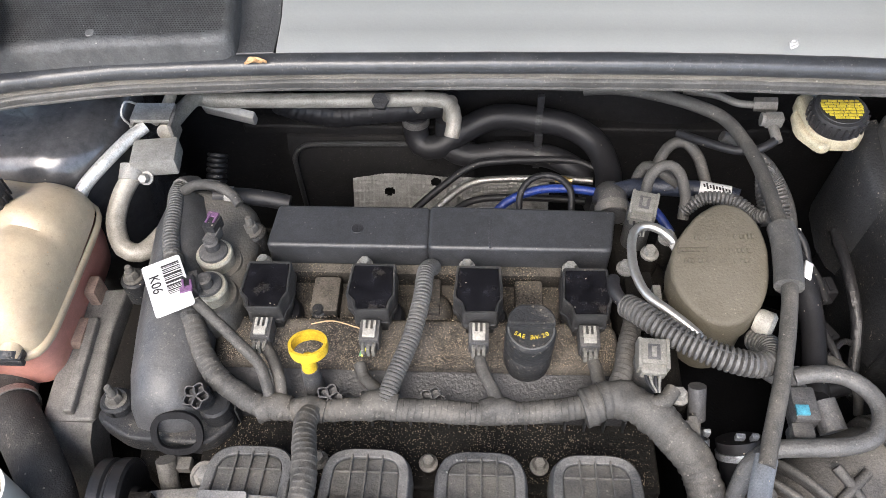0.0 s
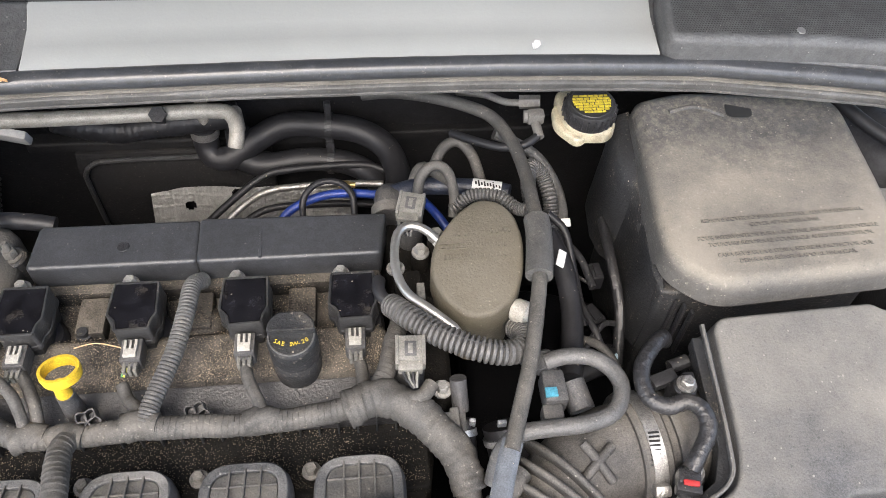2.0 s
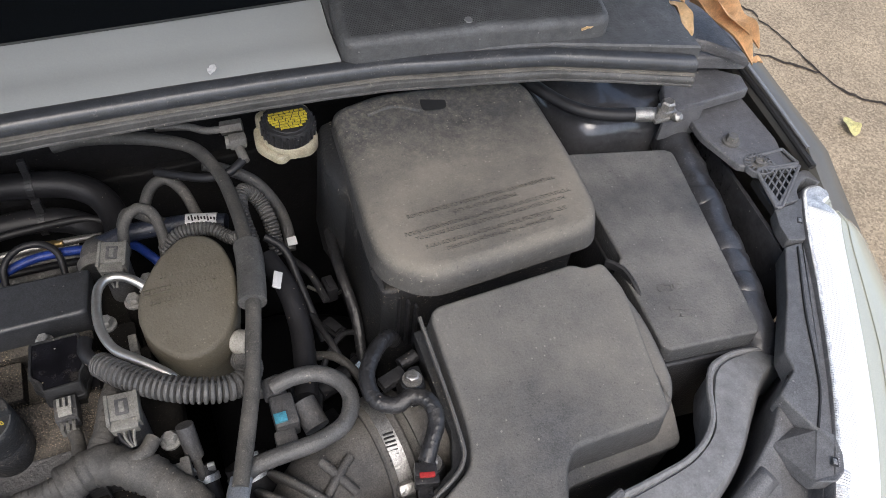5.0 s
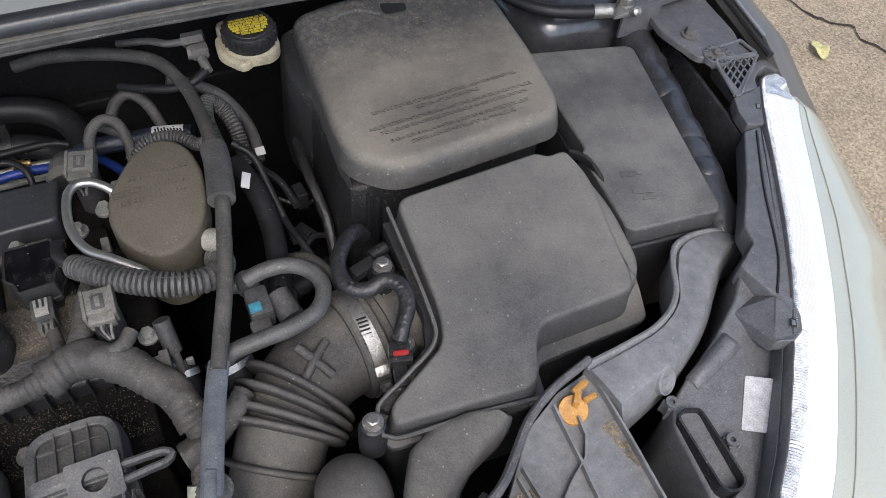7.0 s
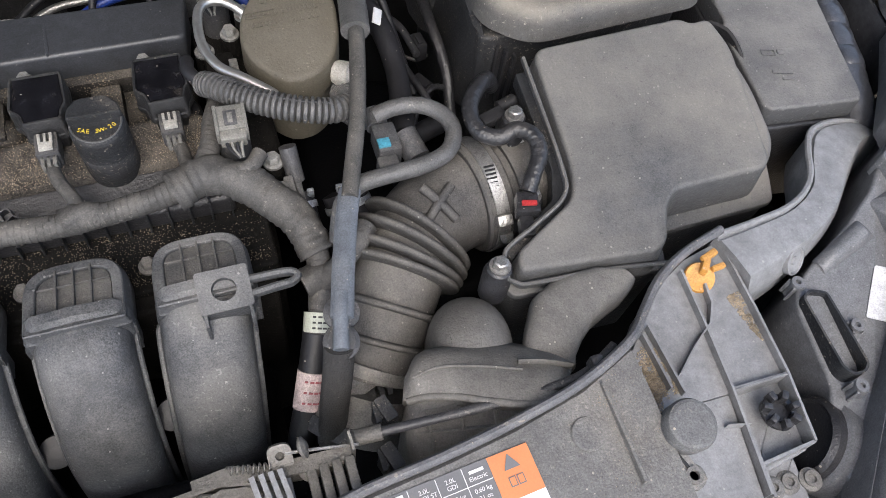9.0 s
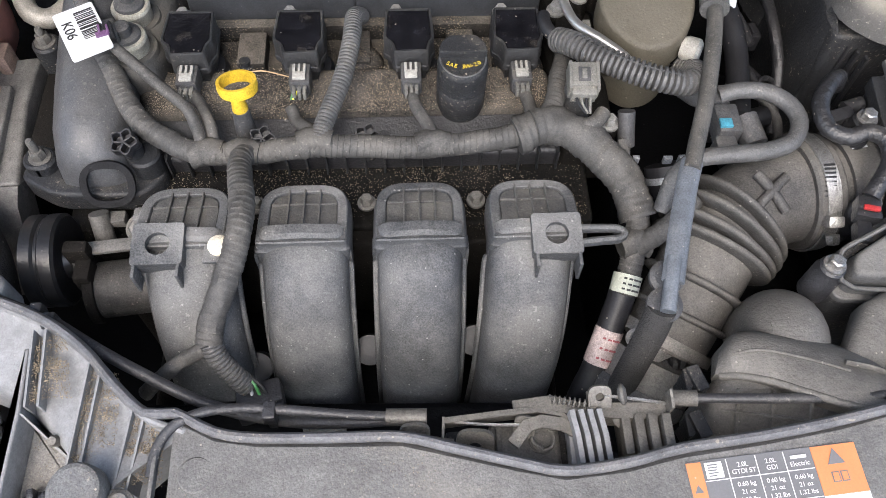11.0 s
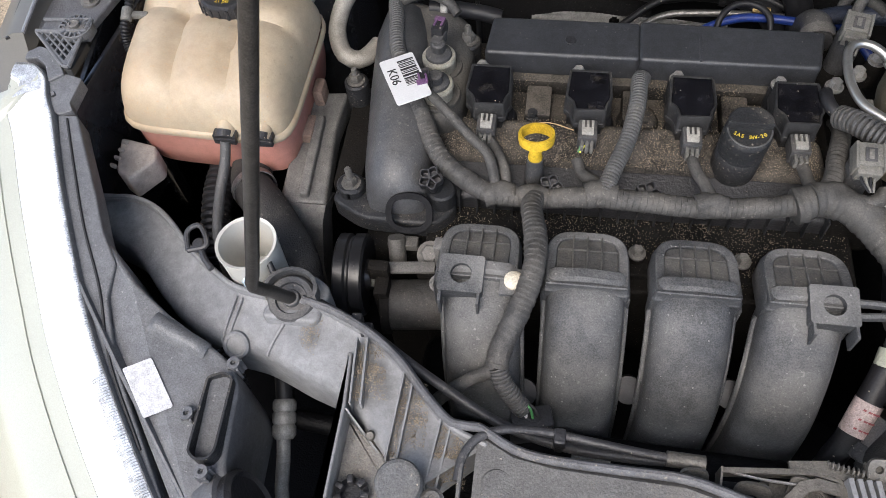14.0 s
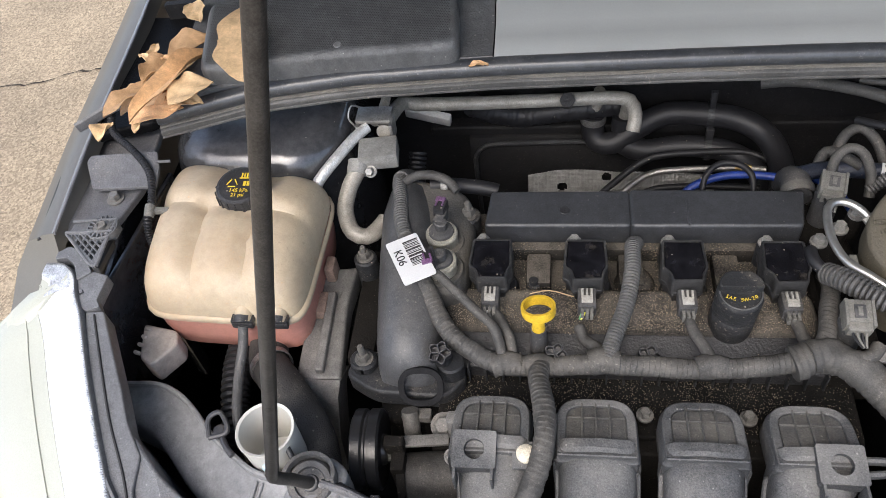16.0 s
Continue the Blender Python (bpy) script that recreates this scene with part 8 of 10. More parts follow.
def make_front():
    c = thing("radiator_cover", "dusty grey plastic cover over the radiator", "radiator cover", (0.09, 0.0, 0.80))
    rows = []
    for x, y in BACK_EDGE:
        z = front_z(x, y)
        rows.append([(x, y + 0.001, z - 0.022), (x, y, z - 0.004), (x, y - 0.004, z), (x, y - 0.03, z - 0.0005), (x * 1.0, -0.02, front_z(x, -0.02)), (x, -0.07, front_z(x, -0.07) - 0.004), (x, -0.13, front_z(x, -0.13) - 0.03)])
    part("panel", thick(skin(rows, close=False), 0.003), "front_cover", c)
    ways = [(x, y + 0.002, front_z(x, y) + 0.001) for x, y in BACK_EDGE]
    part("edge_seal", hose([(-0.322, 0.2005, 0.837), (-0.293, 0.1915, 0.839), (-0.258, 0.1745, 0.840), (-0.228, 0.1515, 0.841), (-0.204, 0.1255, 0.842), (-0.179, 0.1035, 0.843)] + ways + [(0.405, 0.125, 0.868), (0.428, 0.146, 0.868), (0.46, 0.1635, 0.866), (0.50, 0.176, 0.864)], 0.0038, 10, 0.008, flat=1.3), "strip_grey", c)
    for x, y in ((-0.140, 0.060), (0.326, 0.051)):
        part("plug", lathe([(0.0118, -0.002), (0.0118, 0.0008), (0.011, 0.0016)], (x, y, front_z(x, y) + 0.0005), (0.06, 0, 1), 28), "front_cover", c)
    for x in (-0.168, 0.348):
        part("fold", box(x, 0.045, front_z(x, 0.045) + 0.002, 0.003, 0.07, 0.008, 0.001), "front_cover", c)
    # sticker with the refrigerant table
    s = thing("warning_sticker", "orange and grey refrigerant sticker on the radiator cover", "sticker", (0.23, 0.01, 0.86))
    u = V(0.107, 0.0075, 0.0075)
    o = V(0.2300, 0.0535, 0)
    o.z = front_z(o.x, o.y) + 0.0010
    mm = frame_on(o, u, (-0.07, 1, 0.05))
    part("backing", moved(lid([(-0.055, -0.075), (0.055, -0.075), (0.055, 0.001), (-0.055, 0.001)], 0.0004, -0.0006, 0.0002, 0.004), mm), "sticker_grey", s)

    def sheet(name, x0, x1, y0, y1, material, z=0.0007, par=s, label=""):
        return part(name, moved(box((x0 + x1) / 2, (y0 + y1) / 2, z, x1 - x0, y1 - y0, 0.0006, 0), mm), material, par, label)
    sheet("orange_field", 0.026, 0.0545, -0.030, 0.0005, "orange_label", label="orange warning field")
    sheet("orange_field", -0.0545, -0.045, -0.075, 0.0, "orange_label", label="orange warning field")
    sheet("white_field", 0.026, 0.0545, -0.074, -0.030, "label")
    for x in (-0.029, -0.010, 0.008):
        sheet("rule", x, x + 0.0005, -0.060, 0.0, "label")
    for y in (-0.0125, -0.030, -0.045):
        sheet("rule", -0.0445, 0.0255, y, y + 0.0005, "label")
    for cx, rows_ in ((-0.019, ("2.0L", "GTDI ST")), (-0.001, ("2.0L", "GDI"))):
        for k, tx in enumerate(rows_):
            part("print", text_mesh(tx, 0.0042, mm @ pose(cx, -0.0045 - 0.0042 * k, 0.001)), "label", s)
    sheet("print_bar", 0.012, 0.022, -0.0052, -0.0032, "label", 0.001)
    part("print", text_mesh("Electric", 0.0042, mm @ pose(0.017, -0.0085, 0.001)), "label", s)
    for cx in (-0.0195, -0.001, 0.017):
        for k, tx in enumerate(("0.60 kg", "21 oz", "1.32 lbs")):
            part("print", text_mesh(tx, 0.0040, mm @ pose(cx, -0.0165 - 0.0048 * k, 0.001)), "label", s)
    part("print", text_mesh("POE", 0.0045, mm @ pose(0.017, -0.0335, 0.001)), "label", s)
    sheet("print_bar", 0.009, 0.024, -0.0395, -0.038, "label", 0.001)
    sheet("code_patch", -0.043, -0.032, -0.011, -0.001, "label", 0.001)
    rng = random.Random(3)
    for k in range(5):
        sheet("code_bar", -0.0415, -0.0415 + rng.uniform(0.004, 0.008), -0.0098 + 0.0017 * k, -0.0091 + 0.0017 * k, "sticker_grey", 0.0013)
    for cx, cy, sz in ((0.0395, -0.007, 0.0055), (-0.05, -0.0165, 0.0028)):
        bm = bmesh.new()
        bm.faces.new([bm.verts.new(mm @ V(cx + a * sz, cy + b * sz, 0.0012)) for a, b in ((-1, -0.8), (1, -0.8), (0, 1))])
        part("warning_triangle", thick(bm, 0.0003), "sticker_grey", s)
    for k in (-1, 1):
        sheet("book_page", 0.0395 + 0.0028 * k - 0.0024, 0.0395 + 0.0028 * k + 0.0024, -0.0225, -0.0160, "sticker_grey", 0.0011)
        sheet("book_face", 0.0395 + 0.0028 * k - 0.0017, 0.0395 + 0.0028 * k + 0.0017, -0.0218, -0.0167, "orange_label", 0.0015)
    part("red_mark", join(*[moved(box(0.0395, -0.039, 0.0012, 0.012, 0.0012, 0.0005, 0, Matrix.Rotation(a, 4, "Z")), mm) for a in (0.3, 1.0, 1.9, 2.6)]), "red", s)
    part("glove_mark", moved(box(0.036, -0.050, 0.0012, 0.008, 0.010, 0.0005, 0), mm), "sticker_grey", s)
    # rubber bump stops
    for x, y, z, lab in ((-0.211, 0.049, 0.862, ""), (0.391, 0.034, 0.889, "")):
        b = thing("bump_stop", "grey rubber bonnet bump stop with a dusty top", "bump stop", (x, y, z - 0.03), "bump stops")
        part("head", lathe([(0.0155, -0.020), (0.0175, -0.017), (0.0178, -0.004), (0.0165, -0.001), (0.014, 0.0)], (x, y, z), (0, -0.12, 1), 32), "stop", b)
        part("stem", lathe([(0.011, -0.034), (0.012, -0.020)], (x, y, z), (0, -0.12, 1), 20), "black_clean", b)
        part("seat", lathe([(0.016, -0.034), (0.016, -0.030), (0.011, -0.029)], (x, y, z), (0, -0.12, 1), 24), "black_clean", b)
    # latch and cables
    l = thing("bonnet_latch", "grimy zinc plated bonnet latch bracket", "latch", (0.09, 0.08, 0.80))
    z0 = 0.838

    def strip(way, w, th, up=(0, 0, 1)):
        """A flat bar of sheet metal along a way: w deep towards up, th thick."""
        u, rr = Vector(up).normalized(), []
        way = [Vector(p) for p in way]
        for k, p in enumerate(way):
            t = (way[min(k + 1, len(way) - 1)] - way[max(k - 1, 0)]).normalized()
            n = t.cross(u).normalized()
            rr.append([tuple(p - u * w / 2 - n * th / 2), tuple(p - u * w / 2 + n * th / 2), tuple(p + u * w / 2 + n * th / 2), tuple(p + u * w / 2 - n * th / 2)])
        return skin(rr)

    def eye(cx, cy, cz, w, hgt, hole, th, tilt, turn=0.0):
        """A plate with a round hole and rounded top."""
        sq = rounded([(-w / 2, -hgt / 2, 0.001), (w / 2, -hgt / 2, 0.001), (w / 2, hgt / 2, w * 0.4), (-w / 2, hgt / 2, w * 0.4)], 0.002, 5)
        n = len(sq)
        st = math.atan2(sq[0].y, sq[0].x)
        ci = [Vector((hole * math.cos(st + 2 * math.pi * q / n), hole * math.sin(st + 2 * math.pi * q / n))) for q in range(n)]
        m4 = pose(cx, cy, cz, tilt, 0, turn)
        return skin([[tuple(m4 @ V(p.x, p.y, z)) for p in pts] for pts, z in ((ci, -th), (sq, -th), (sq, 0.0), (ci, 0.0), (ci, -th))], cap=False)
    back = Matrix.Translation((0, -0.009, 0))
    part("top_plate", moved(join(strip([(0.024, 0.101, z0), (0.058, 0.1035, z0 + 0.002), (0.088, 0.1055, z0 + 0.003), (0.104, 0.102, z0 + 0.003), (0.112, 0.094, z0 + 0.002), (0.113, 0.088, z0 - 0.002)], 0.004, 0.004), strip([(0.024, 0.102, z0 - 0.008), (0.06, 0.105, z0 - 0.006), (0.092, 0.107, z0 - 0.005)], 0.020, 0.0016),strip([(0.0235, 0.103, z0 - 0.006), (0.0225, 0.088, z0 - 0.009)], 0.020, 0.0016)), back), "zinc", l, "bent upper plate")
    part("release_plate", moved(join(strip([(0.072, 0.108, z0 + 0.001), (0.098, 0.110, z0 + 0.004), (0.118, 0.104, z0 + 0.004), (0.172, 0.1015, z0 + 0.005), (0.176, 0.106, z0 + 0.006)], 0.0035, 0.010), strip([(0.118, 0.100, z0 - 0.004), (0.17, 0.096, z0 - 0.003)], 0.018, 0.0016), strip([(0.1765, 0.110, z0 + 0.010), (0.1775, 0.098, z0 + 0.006)], 0.030, 0.0018)), back), "zinc", l, "release plate")
    part("lever", moved(strip([(0.070, 0.083, z0), (0.080, 0.094, z0 + 0.005), (0.090, 0.0965, z0 + 0.006), (0.104, 0.094, z0 + 0.006), (0.114, 0.089, z0 + 0.003)], 0.0022, 0.009), back), "zinc", l, "curved lever")
    part("ear", eye(0.0035, 0.081, 0.835, 0.021, 0.026, 0.0042, 0.003, 62), "zinc", l, "plate ear with a bolt hole")
    part("ear", eye(0.044, 0.0735, 0.836, 0.026, 0.030, 0.0045, 0.003, 62, -4), "zinc", l, "plate ear with a bolt hole")
    part("ear_web", strip([(0.013, 0.083, 0.826), (0.030, 0.080, 0.826)], 0.010, 0.003), "zinc", l)
    part("pawl", eye(0.079, 0.086, z0 - 0.001, 0.015, 0.018, 0.0035, 0.002, 55, -10), "zinc", l, "small pawl plate")
    coil = [(0.096 + 0.0007 * k, 0.1105 + 0.0027 * math.sin(k * 1.3) - 0.00012 * k, z0 + 0.011 + 0.0027 * math.cos(k * 1.3)) for k in range(40)]
    part("spring", moved(hose(coil, 0.0007, 6, 0.0012), back), "zinc", l)
    part("clamp", moved(join(eye(0.1305, 0.1095, z0 + 0.014, 0.016, 0.016, 0.003, 0.003, 40), box(0.1305, 0.110, z0 + 0.008, 0.016, 0.012, 0.004, 0.001)), back), "zinc", l)
    part("button", moved(lathe([(0.003, 0), (0.0072, 0.002), (0.0075, 0.004), (0.004, 0.006)], (0.143, 0.111, z0 + 0.013), (0.95, 0, 0.3), 18), back), "zinc_dark", l)
    part("knob", lathe([(0.003, 0), (0.0075, 0.002), (0.0078, 0.004), (0.004, 0.006)], (0.147, 0.092, z0 - 0.002), (0.2, -0.6, 0.75), 18), "zinc_dark", l)
    coil = [(0.092 + 0.008 * math.cos(k * 0.9), 0.080 + 0.008 * math.sin(k * 0.9), 0.812 + 0.0006 * k) for k in range(34)]
    part("coil_spring", hose(coil, 0.0013, 6, 0.0025), "zinc_dark", l)
    part("block", join(*[strip([(0.1100 + 0.0062 * k, 0.0925, 0.846), (0.1125 + 0.0062 * k, 0.075, 0.846), (0.1145 + 0.0062 * k, 0.050, 0.842)], 0.012, 0.0036) for k in range(4)] + [box(0.1215, 0.071, 0.830, 0.026, 0.044, 0.016, 0.002)]), "duct", l, "ribbed grey plastic block")
    part("side_casting", join(*[box(0.148 + 0.0085 * k, 0.077 - 0.001 * k, 0.832 + 0.003 * k, 0.0065, 0.028, 0.024, 0.0015) for k in range(4)]), "zinc", l)
    part("lower_bracket", box(0.075, 0.068, 0.806, 0.10, 0.05, 0.014, 0.004), "black", l)
    part("base_casting", join(lid([(0.055, 0.094), (0.105, 0.09), (0.105, 0.045), (0.055, 0.045)], 0.822, 0.80, 0.003, 0.005), box(0.062, 0.075, 0.822, 0.004, 0.03, 0.010, 0.001)), "zinc_dark", l)
    part("inner_cable", hose([(0.024, 0.0925, 0.838), (0.05, 0.0885, 0.839), (0.078, 0.0865, 0.841)], 0.0012, 6), "chrome", l)
    part("inner_cable", moved(hose([(0.134, 0.1105, 0.852), (0.155, 0.108, 0.850), (0.182, 0.1045, 0.846)], 0.0012, 6), back), "chrome", l)
    k = thing("bonnet_cable", "black bonnet release cables clipped along the radiator cover", "cable", (-0.1, 0.12, 0.82))
    part("sheath", hose([(-0.308, 0.200, 0.834), (-0.281, 0.1895, 0.829), (-0.262, 0.181, 0.829), (-0.225, 0.158, 0.826), (-0.19, 0.139, 0.821), (-0.155, 0.122, 0.815), (-0.125, 0.112, 0.812), (-0.085, 0.102, 0.818), (-0.04, 0.0965, 0.829), (-0.01, 0.0955, 0.836)], 0.0044, 12), "cable", k)
    part("sheath", hose([(-0.170, 0.060, 0.842), (-0.168, 0.078, 0.844), (-0.158, 0.093, 0.846), (-0.14, 0.102, 0.845), (-0.115, 0.1055, 0.841), (-0.09, 0.1045, 0.838), (-0.04, 0.0985, 0.839), (-0.012, 0.0965, 0.838)], 0.0036, 12), "cable", k)
    part("ferrule", rod_between((-0.016, 0.0965, 0.837), (0.012, 0.0955, 0.838), 0.006, 16), "zinc", k)
    part("sheath", hose([(0.188, 0.1012, 0.842), (0.205, 0.0995, 0.845), (0.26, 0.0945, 0.853), (0.31, 0.0915, 0.8595), (0.345, 0.0935, 0.866), (0.372, 0.106, 0.870)], 0.0036, 12), "cable", k)
    part("ferrule", rod_between((0.182, 0.1018, 0.841), (0.200, 0.1, 0.844), 0.0058, 14), "zinc_dark", k)
    for x, y, z in ((-0.096, 0.103, 0.836), (-0.272, 0.186, 0.832), (0.352, 0.094, 0.872), (-0.262, 0.179, 0.830)):
        part("clip", join(box(x, y, z, 0.009, 0.013, 0.014, 0.002), box(x, y - 0.002, z - 0.012, 0.006, 0.006, 0.016, 0.001)), "black_clean", k)
    w = solo("bracket_tab", lid([(-0.082, 0.107), (-0.050, 0.107), (-0.050, 0.124), (-0.082, 0.128)], 0.776, 0.760, 0.002, 0.003), "duct_sand", "sandy bracket tab behind the radiator cover", "bracket")
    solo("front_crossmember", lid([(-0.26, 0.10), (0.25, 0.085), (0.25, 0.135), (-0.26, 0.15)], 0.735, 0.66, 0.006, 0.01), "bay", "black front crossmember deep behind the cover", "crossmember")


M["front_cover"] = mat("sandy_front_cover", (0.115, 0.112, 0.107), 0.6, dust=0.4, dust_col=(0.25, 0.22, 0.175), scale=16, speck=0.45)
M["strip_grey"] = mat("grey_edge_seal", (0.10, 0.10, 0.105), 0.5, dust=0.3)
M["sticker_grey"] = mat("grey_sticker", (0.13, 0.13, 0.135), 0.5, vary=0.08, dust=0.2, dust_col=(0.25, 0.22, 0.18), bump=0)
M["stop"] = mat("dusty_rubber_stop", (0.10, 0.10, 0.10), 0.7, dust=0.3, speck=0.3)
M["zinc"] = mat("grimy_zinc", (0.13, 0.122, 0.108), 0.5, metal=0.4, dust=0.5, dust_col=(0.155, 0.143, 0.122), scale=50)
M["cable"] = mat("cable_sheath", (0.035, 0.035, 0.038), 0.45, dust=0.35, dust_col=(0.2, 0.18, 0.15))
make_front()


def make_duct(name, inner, outer, zs, label, lab_at, walls=0.045, crown=0.006, grid_lines=()):
    """A flat moulded duct between an inner and an outer edge."""
    d = thing(name, label, "air duct", (*lab_at, 0.76))
    n = 40
    I, O = curve_points([(*p, z) for p, z in zip(inner, zs)], 0.004), curve_points([(*p, z) for p, z in zip(outer, zs)], 0.004)
    pick = lambda L, f: L[min(len(L) - 1, int(f * (len(L) - 1) + 0.5))]
    rings = []
    for k in range(n + 1):
        f = k / n
        a, b = pick(I, f), pick(O, f)
        rings.append([tuple(a - V(0, 0, walls)), tuple(a - V(0, 0, 0.001)), tuple(a.lerp(b, 0.02)), tuple(a.lerp(b, 0.09) + V(0, 0, -0.001)), tuple(a.lerp(b, 0.12) + V(0, 0, crown * 0.7)), tuple(a.lerp(b, 0.45) + V(0, 0, crown)),
                      tuple(a.lerp(b, 0.80) + V(0, 0, crown * 0.7)), tuple(a.lerp(b, 0.83) + V(0, 0, crown * 0.4)), tuple(a.lerp(b, 0.97) - V(0, 0, 0.016)), tuple(b - V(0, 0, 0.020)), tuple(b - V(0, 0, walls + 0.01))])
    part("shell", skin(rings), "duct", d)
    part("edge_bead", hose([tuple(p + V(0, 0, 0.0015)) for p in I[::6]] + [tuple(I[-1])], 0.003, 8, 0.008), "duct", d)
    return d, I, O


def make_ducts():
    # left arm: a shallow dish from the sealed inner edge down to the lamp
    d = thing("left_air_duct", "grey plastic air duct curving past the lamp", "air duct", (-0.4, 0.2, 0.76))
    inner = [(-0.578, 0.315, 0.795), (-0.525, 0.310, 0.805), (-0.485, 0.288, 0.812), (-0.449, 0.253, 0.820), (-0.415, 0.227, 0.826), (-0.382, 0.208, 0.830), (-0.322, 0.199, 0.834), (-0.293, 0.190, 0.836), (-0.258, 0.173, 0.837), (-0.228, 0.150, 0.838), (-0.204, 0.124, 0.839), (-0.179, 0.101, 0.840), (-0.152, 0.090, 0.841)]
    outer = [(-0.566, 0.280, 0.788), (-0.523, 0.261, 0.792), (-0.500, 0.241, 0.795), (-0.469, 0.210, 0.798), (-0.439, 0.187, 0.802), (-0.400, 0.167, 0.805), (-0.359, 0.158, 0.808), (-0.316, 0.140, 0.812), (-0.283, 0.127, 0.816), (-0.261, 0.108, 0.820), (-0.238, 0.086, 0.826), (-0.218, 0.062, 0.832), (-0.206, 0.045, 0.836)]
    I, O = curve_points(inner, 0.003), curve_points(outer, 0.003)
    pick = lambda L, f: L[min(len(L) - 1, int(f * (len(L) - 1) + 0.5))]
    rings = []
    for k in range(81):
        a, b = pick(I, k / 80), pick(O, k / 80)
        up = lambda q, z: tuple(a.lerp(b, q) + V(0, 0, z))
        rings.append([up(0, -0.045), up(0, 0.001), up(0.015, 0.0022), up(0.045, 0.0018), up(0.06, -0.002), up(0.16, -0.003), up(0.35, -0.001), up(0.55, 0.002), up(0.75, 0.0035), up(0.90, 0.003), up(0.97, 0.0), up(1.0, -0.006), up(1.0, -0.05)])
    part("shell", skin(rings), "duct", d)
    part("edge_bead", hose([tuple(p + V(0, 0, 0.0022)) for p in I[::8]] + [tuple(I[-1])], 0.0026, 8, 0.006), "duct", d)
    part("plug", lathe([(0.0125, -0.004), (0.0125, 0.003), (0.0105, 0.0045), (0.0085, 0.0042), (0.008, 0.0032)], (-0.3795, 0.1640, 0.810), (-0.1, -0.62, 0.8), 24), "duct", d)
    # saddle below the prop hinge
    for f, w in ((0.465, 0.0016), (0.478, 0.0012), (0.575, 0.0018)):
        a, b = pick(I, f), pick(O, f + 0.01)
        part("saddle_step", hose([tuple(a.lerp(b, q) + V(0, 0, z)) for q, z in ((0.12, -0.001), (0.3, 0.0005), (0.55, 0.003), (0.8, 0.0042), (0.97, 0.002))], w, 8, 0.004), "duct", d)
    # pairs of tall ribs with sand caught between them
    for k, (a, b) in enumerate((((-0.267, 0.168), (-0.263, 0.112)), ((-0.223, 0.142), (-0.227, 0.071)), ((-0.188, 0.108), (-0.194, 0.054)))):
        a, b = V(*a, 0.8405), V(*b, 0.8365)
        n = (b - a).cross(V(0, 0, 1)).normalized()
        n = n if n.x > 0 else -n
        for sh, hg in ((0.0, 0.0035), (0.0085, 0.0025)):
            p, q = a + n * sh, b + n * sh
            part("rib", skin([[tuple(c + n * u + V(0, 0, z)) for u, z in ((-0.0008, -0.022), (0.0008, -0.022), (0.0008, hg), (-0.0008, hg))] for c in (p, p.lerp(q, 0.5), q)]), "duct", d)
        c = [a.lerp(b, 0.08) + n * 0.009, a.lerp(b, 0.92) + n * 0.009, a.lerp(b, 0.92) + n * 0.030, a.lerp(b, 0.08) + n * 0.022]
        e = [a.lerp(b, 0.08) + n * 0.001, a.lerp(b, 0.96) + n * 0.001, a.lerp(b, 0.96) + n * 0.008, a.lerp(b, 0.08) + n * 0.008]
        part("sand_drift", join(grains([tuple(q) for q in c], 1100, 60 + k, 0.0003, 0.0007, lift=-0.0005), grains([tuple(q) for q in e], 500, 70 + k, 0.0003, 0.0007, lift=0.0)), "sand", d, "drift of pale sand")
    part("sand_drift", grains([(-0.318, 0.192, 0.8345), (-0.300, 0.187, 0.8345), (-0.305, 0.155, 0.826), (-0.322, 0.165, 0.826)], 420, 75, 0.0003, 0.0007), "sand", d, "drift of pale sand")
    part("prop_base", lid([(-0.358, 0.182), (-0.306, 0.180), (-0.300, 0.215), (-0.318, 0.228), (-0.345, 0.226)], 0.8350, 0.80, 0.004, 0.008), "duct", d)
    part("clip", join(hose([(-0.440, 0.240, 0.835), (-0.443, 0.256, 0.842), (-0.432, 0.262, 0.844), (-0.423, 0.246, 0.838), (-0.440, 0.240, 0.835)], 0.0026, 8, 0.003), lathe([(0.006, 0), (0.006, 0.008), (0.004, 0.009)], (-0.432, 0.248, 0.828), (0, 0, 1), 14), hose([(-0.428, 0.242, 0.834), (-0.421, 0.232, 0.835), (-0.413, 0.224, 0.834)], 0.003, 8, 0.003)), "cable", d)
    part("side_arm", lid([(-0.2735, 0.156), (-0.2690, 0.156), (-0.2660, 0.111), (-0.2665, 0.020), (-0.2750, -0.05), (-0.2800, -0.05), (-0.2705, 0.020), (-0.2705, 0.111)], 0.8385, 0.79, 0.0015, 0.002), "duct", d)
    part("gusset", skin([[(-0.2665, 0.108, 0.838), (-0.2645, 0.108, 0.838), (-0.2645, 0.108, 0.80), (-0.2665, 0.108, 0.80)], [(-0.2385, 0.082, 0.812), (-0.2370, 0.083, 0.812), (-0.2370, 0.083, 0.80), (-0.2385, 0.082, 0.80)]]), "duct", d)
    part("side_pocket", lid([(-0.268, 0.110), (-0.236, 0.085), (-0.212, 0.05), (-0.212, -0.02), (-0.268, -0.02)], 0.812, 0.76, 0.003, 0.006), "duct_sand", d)
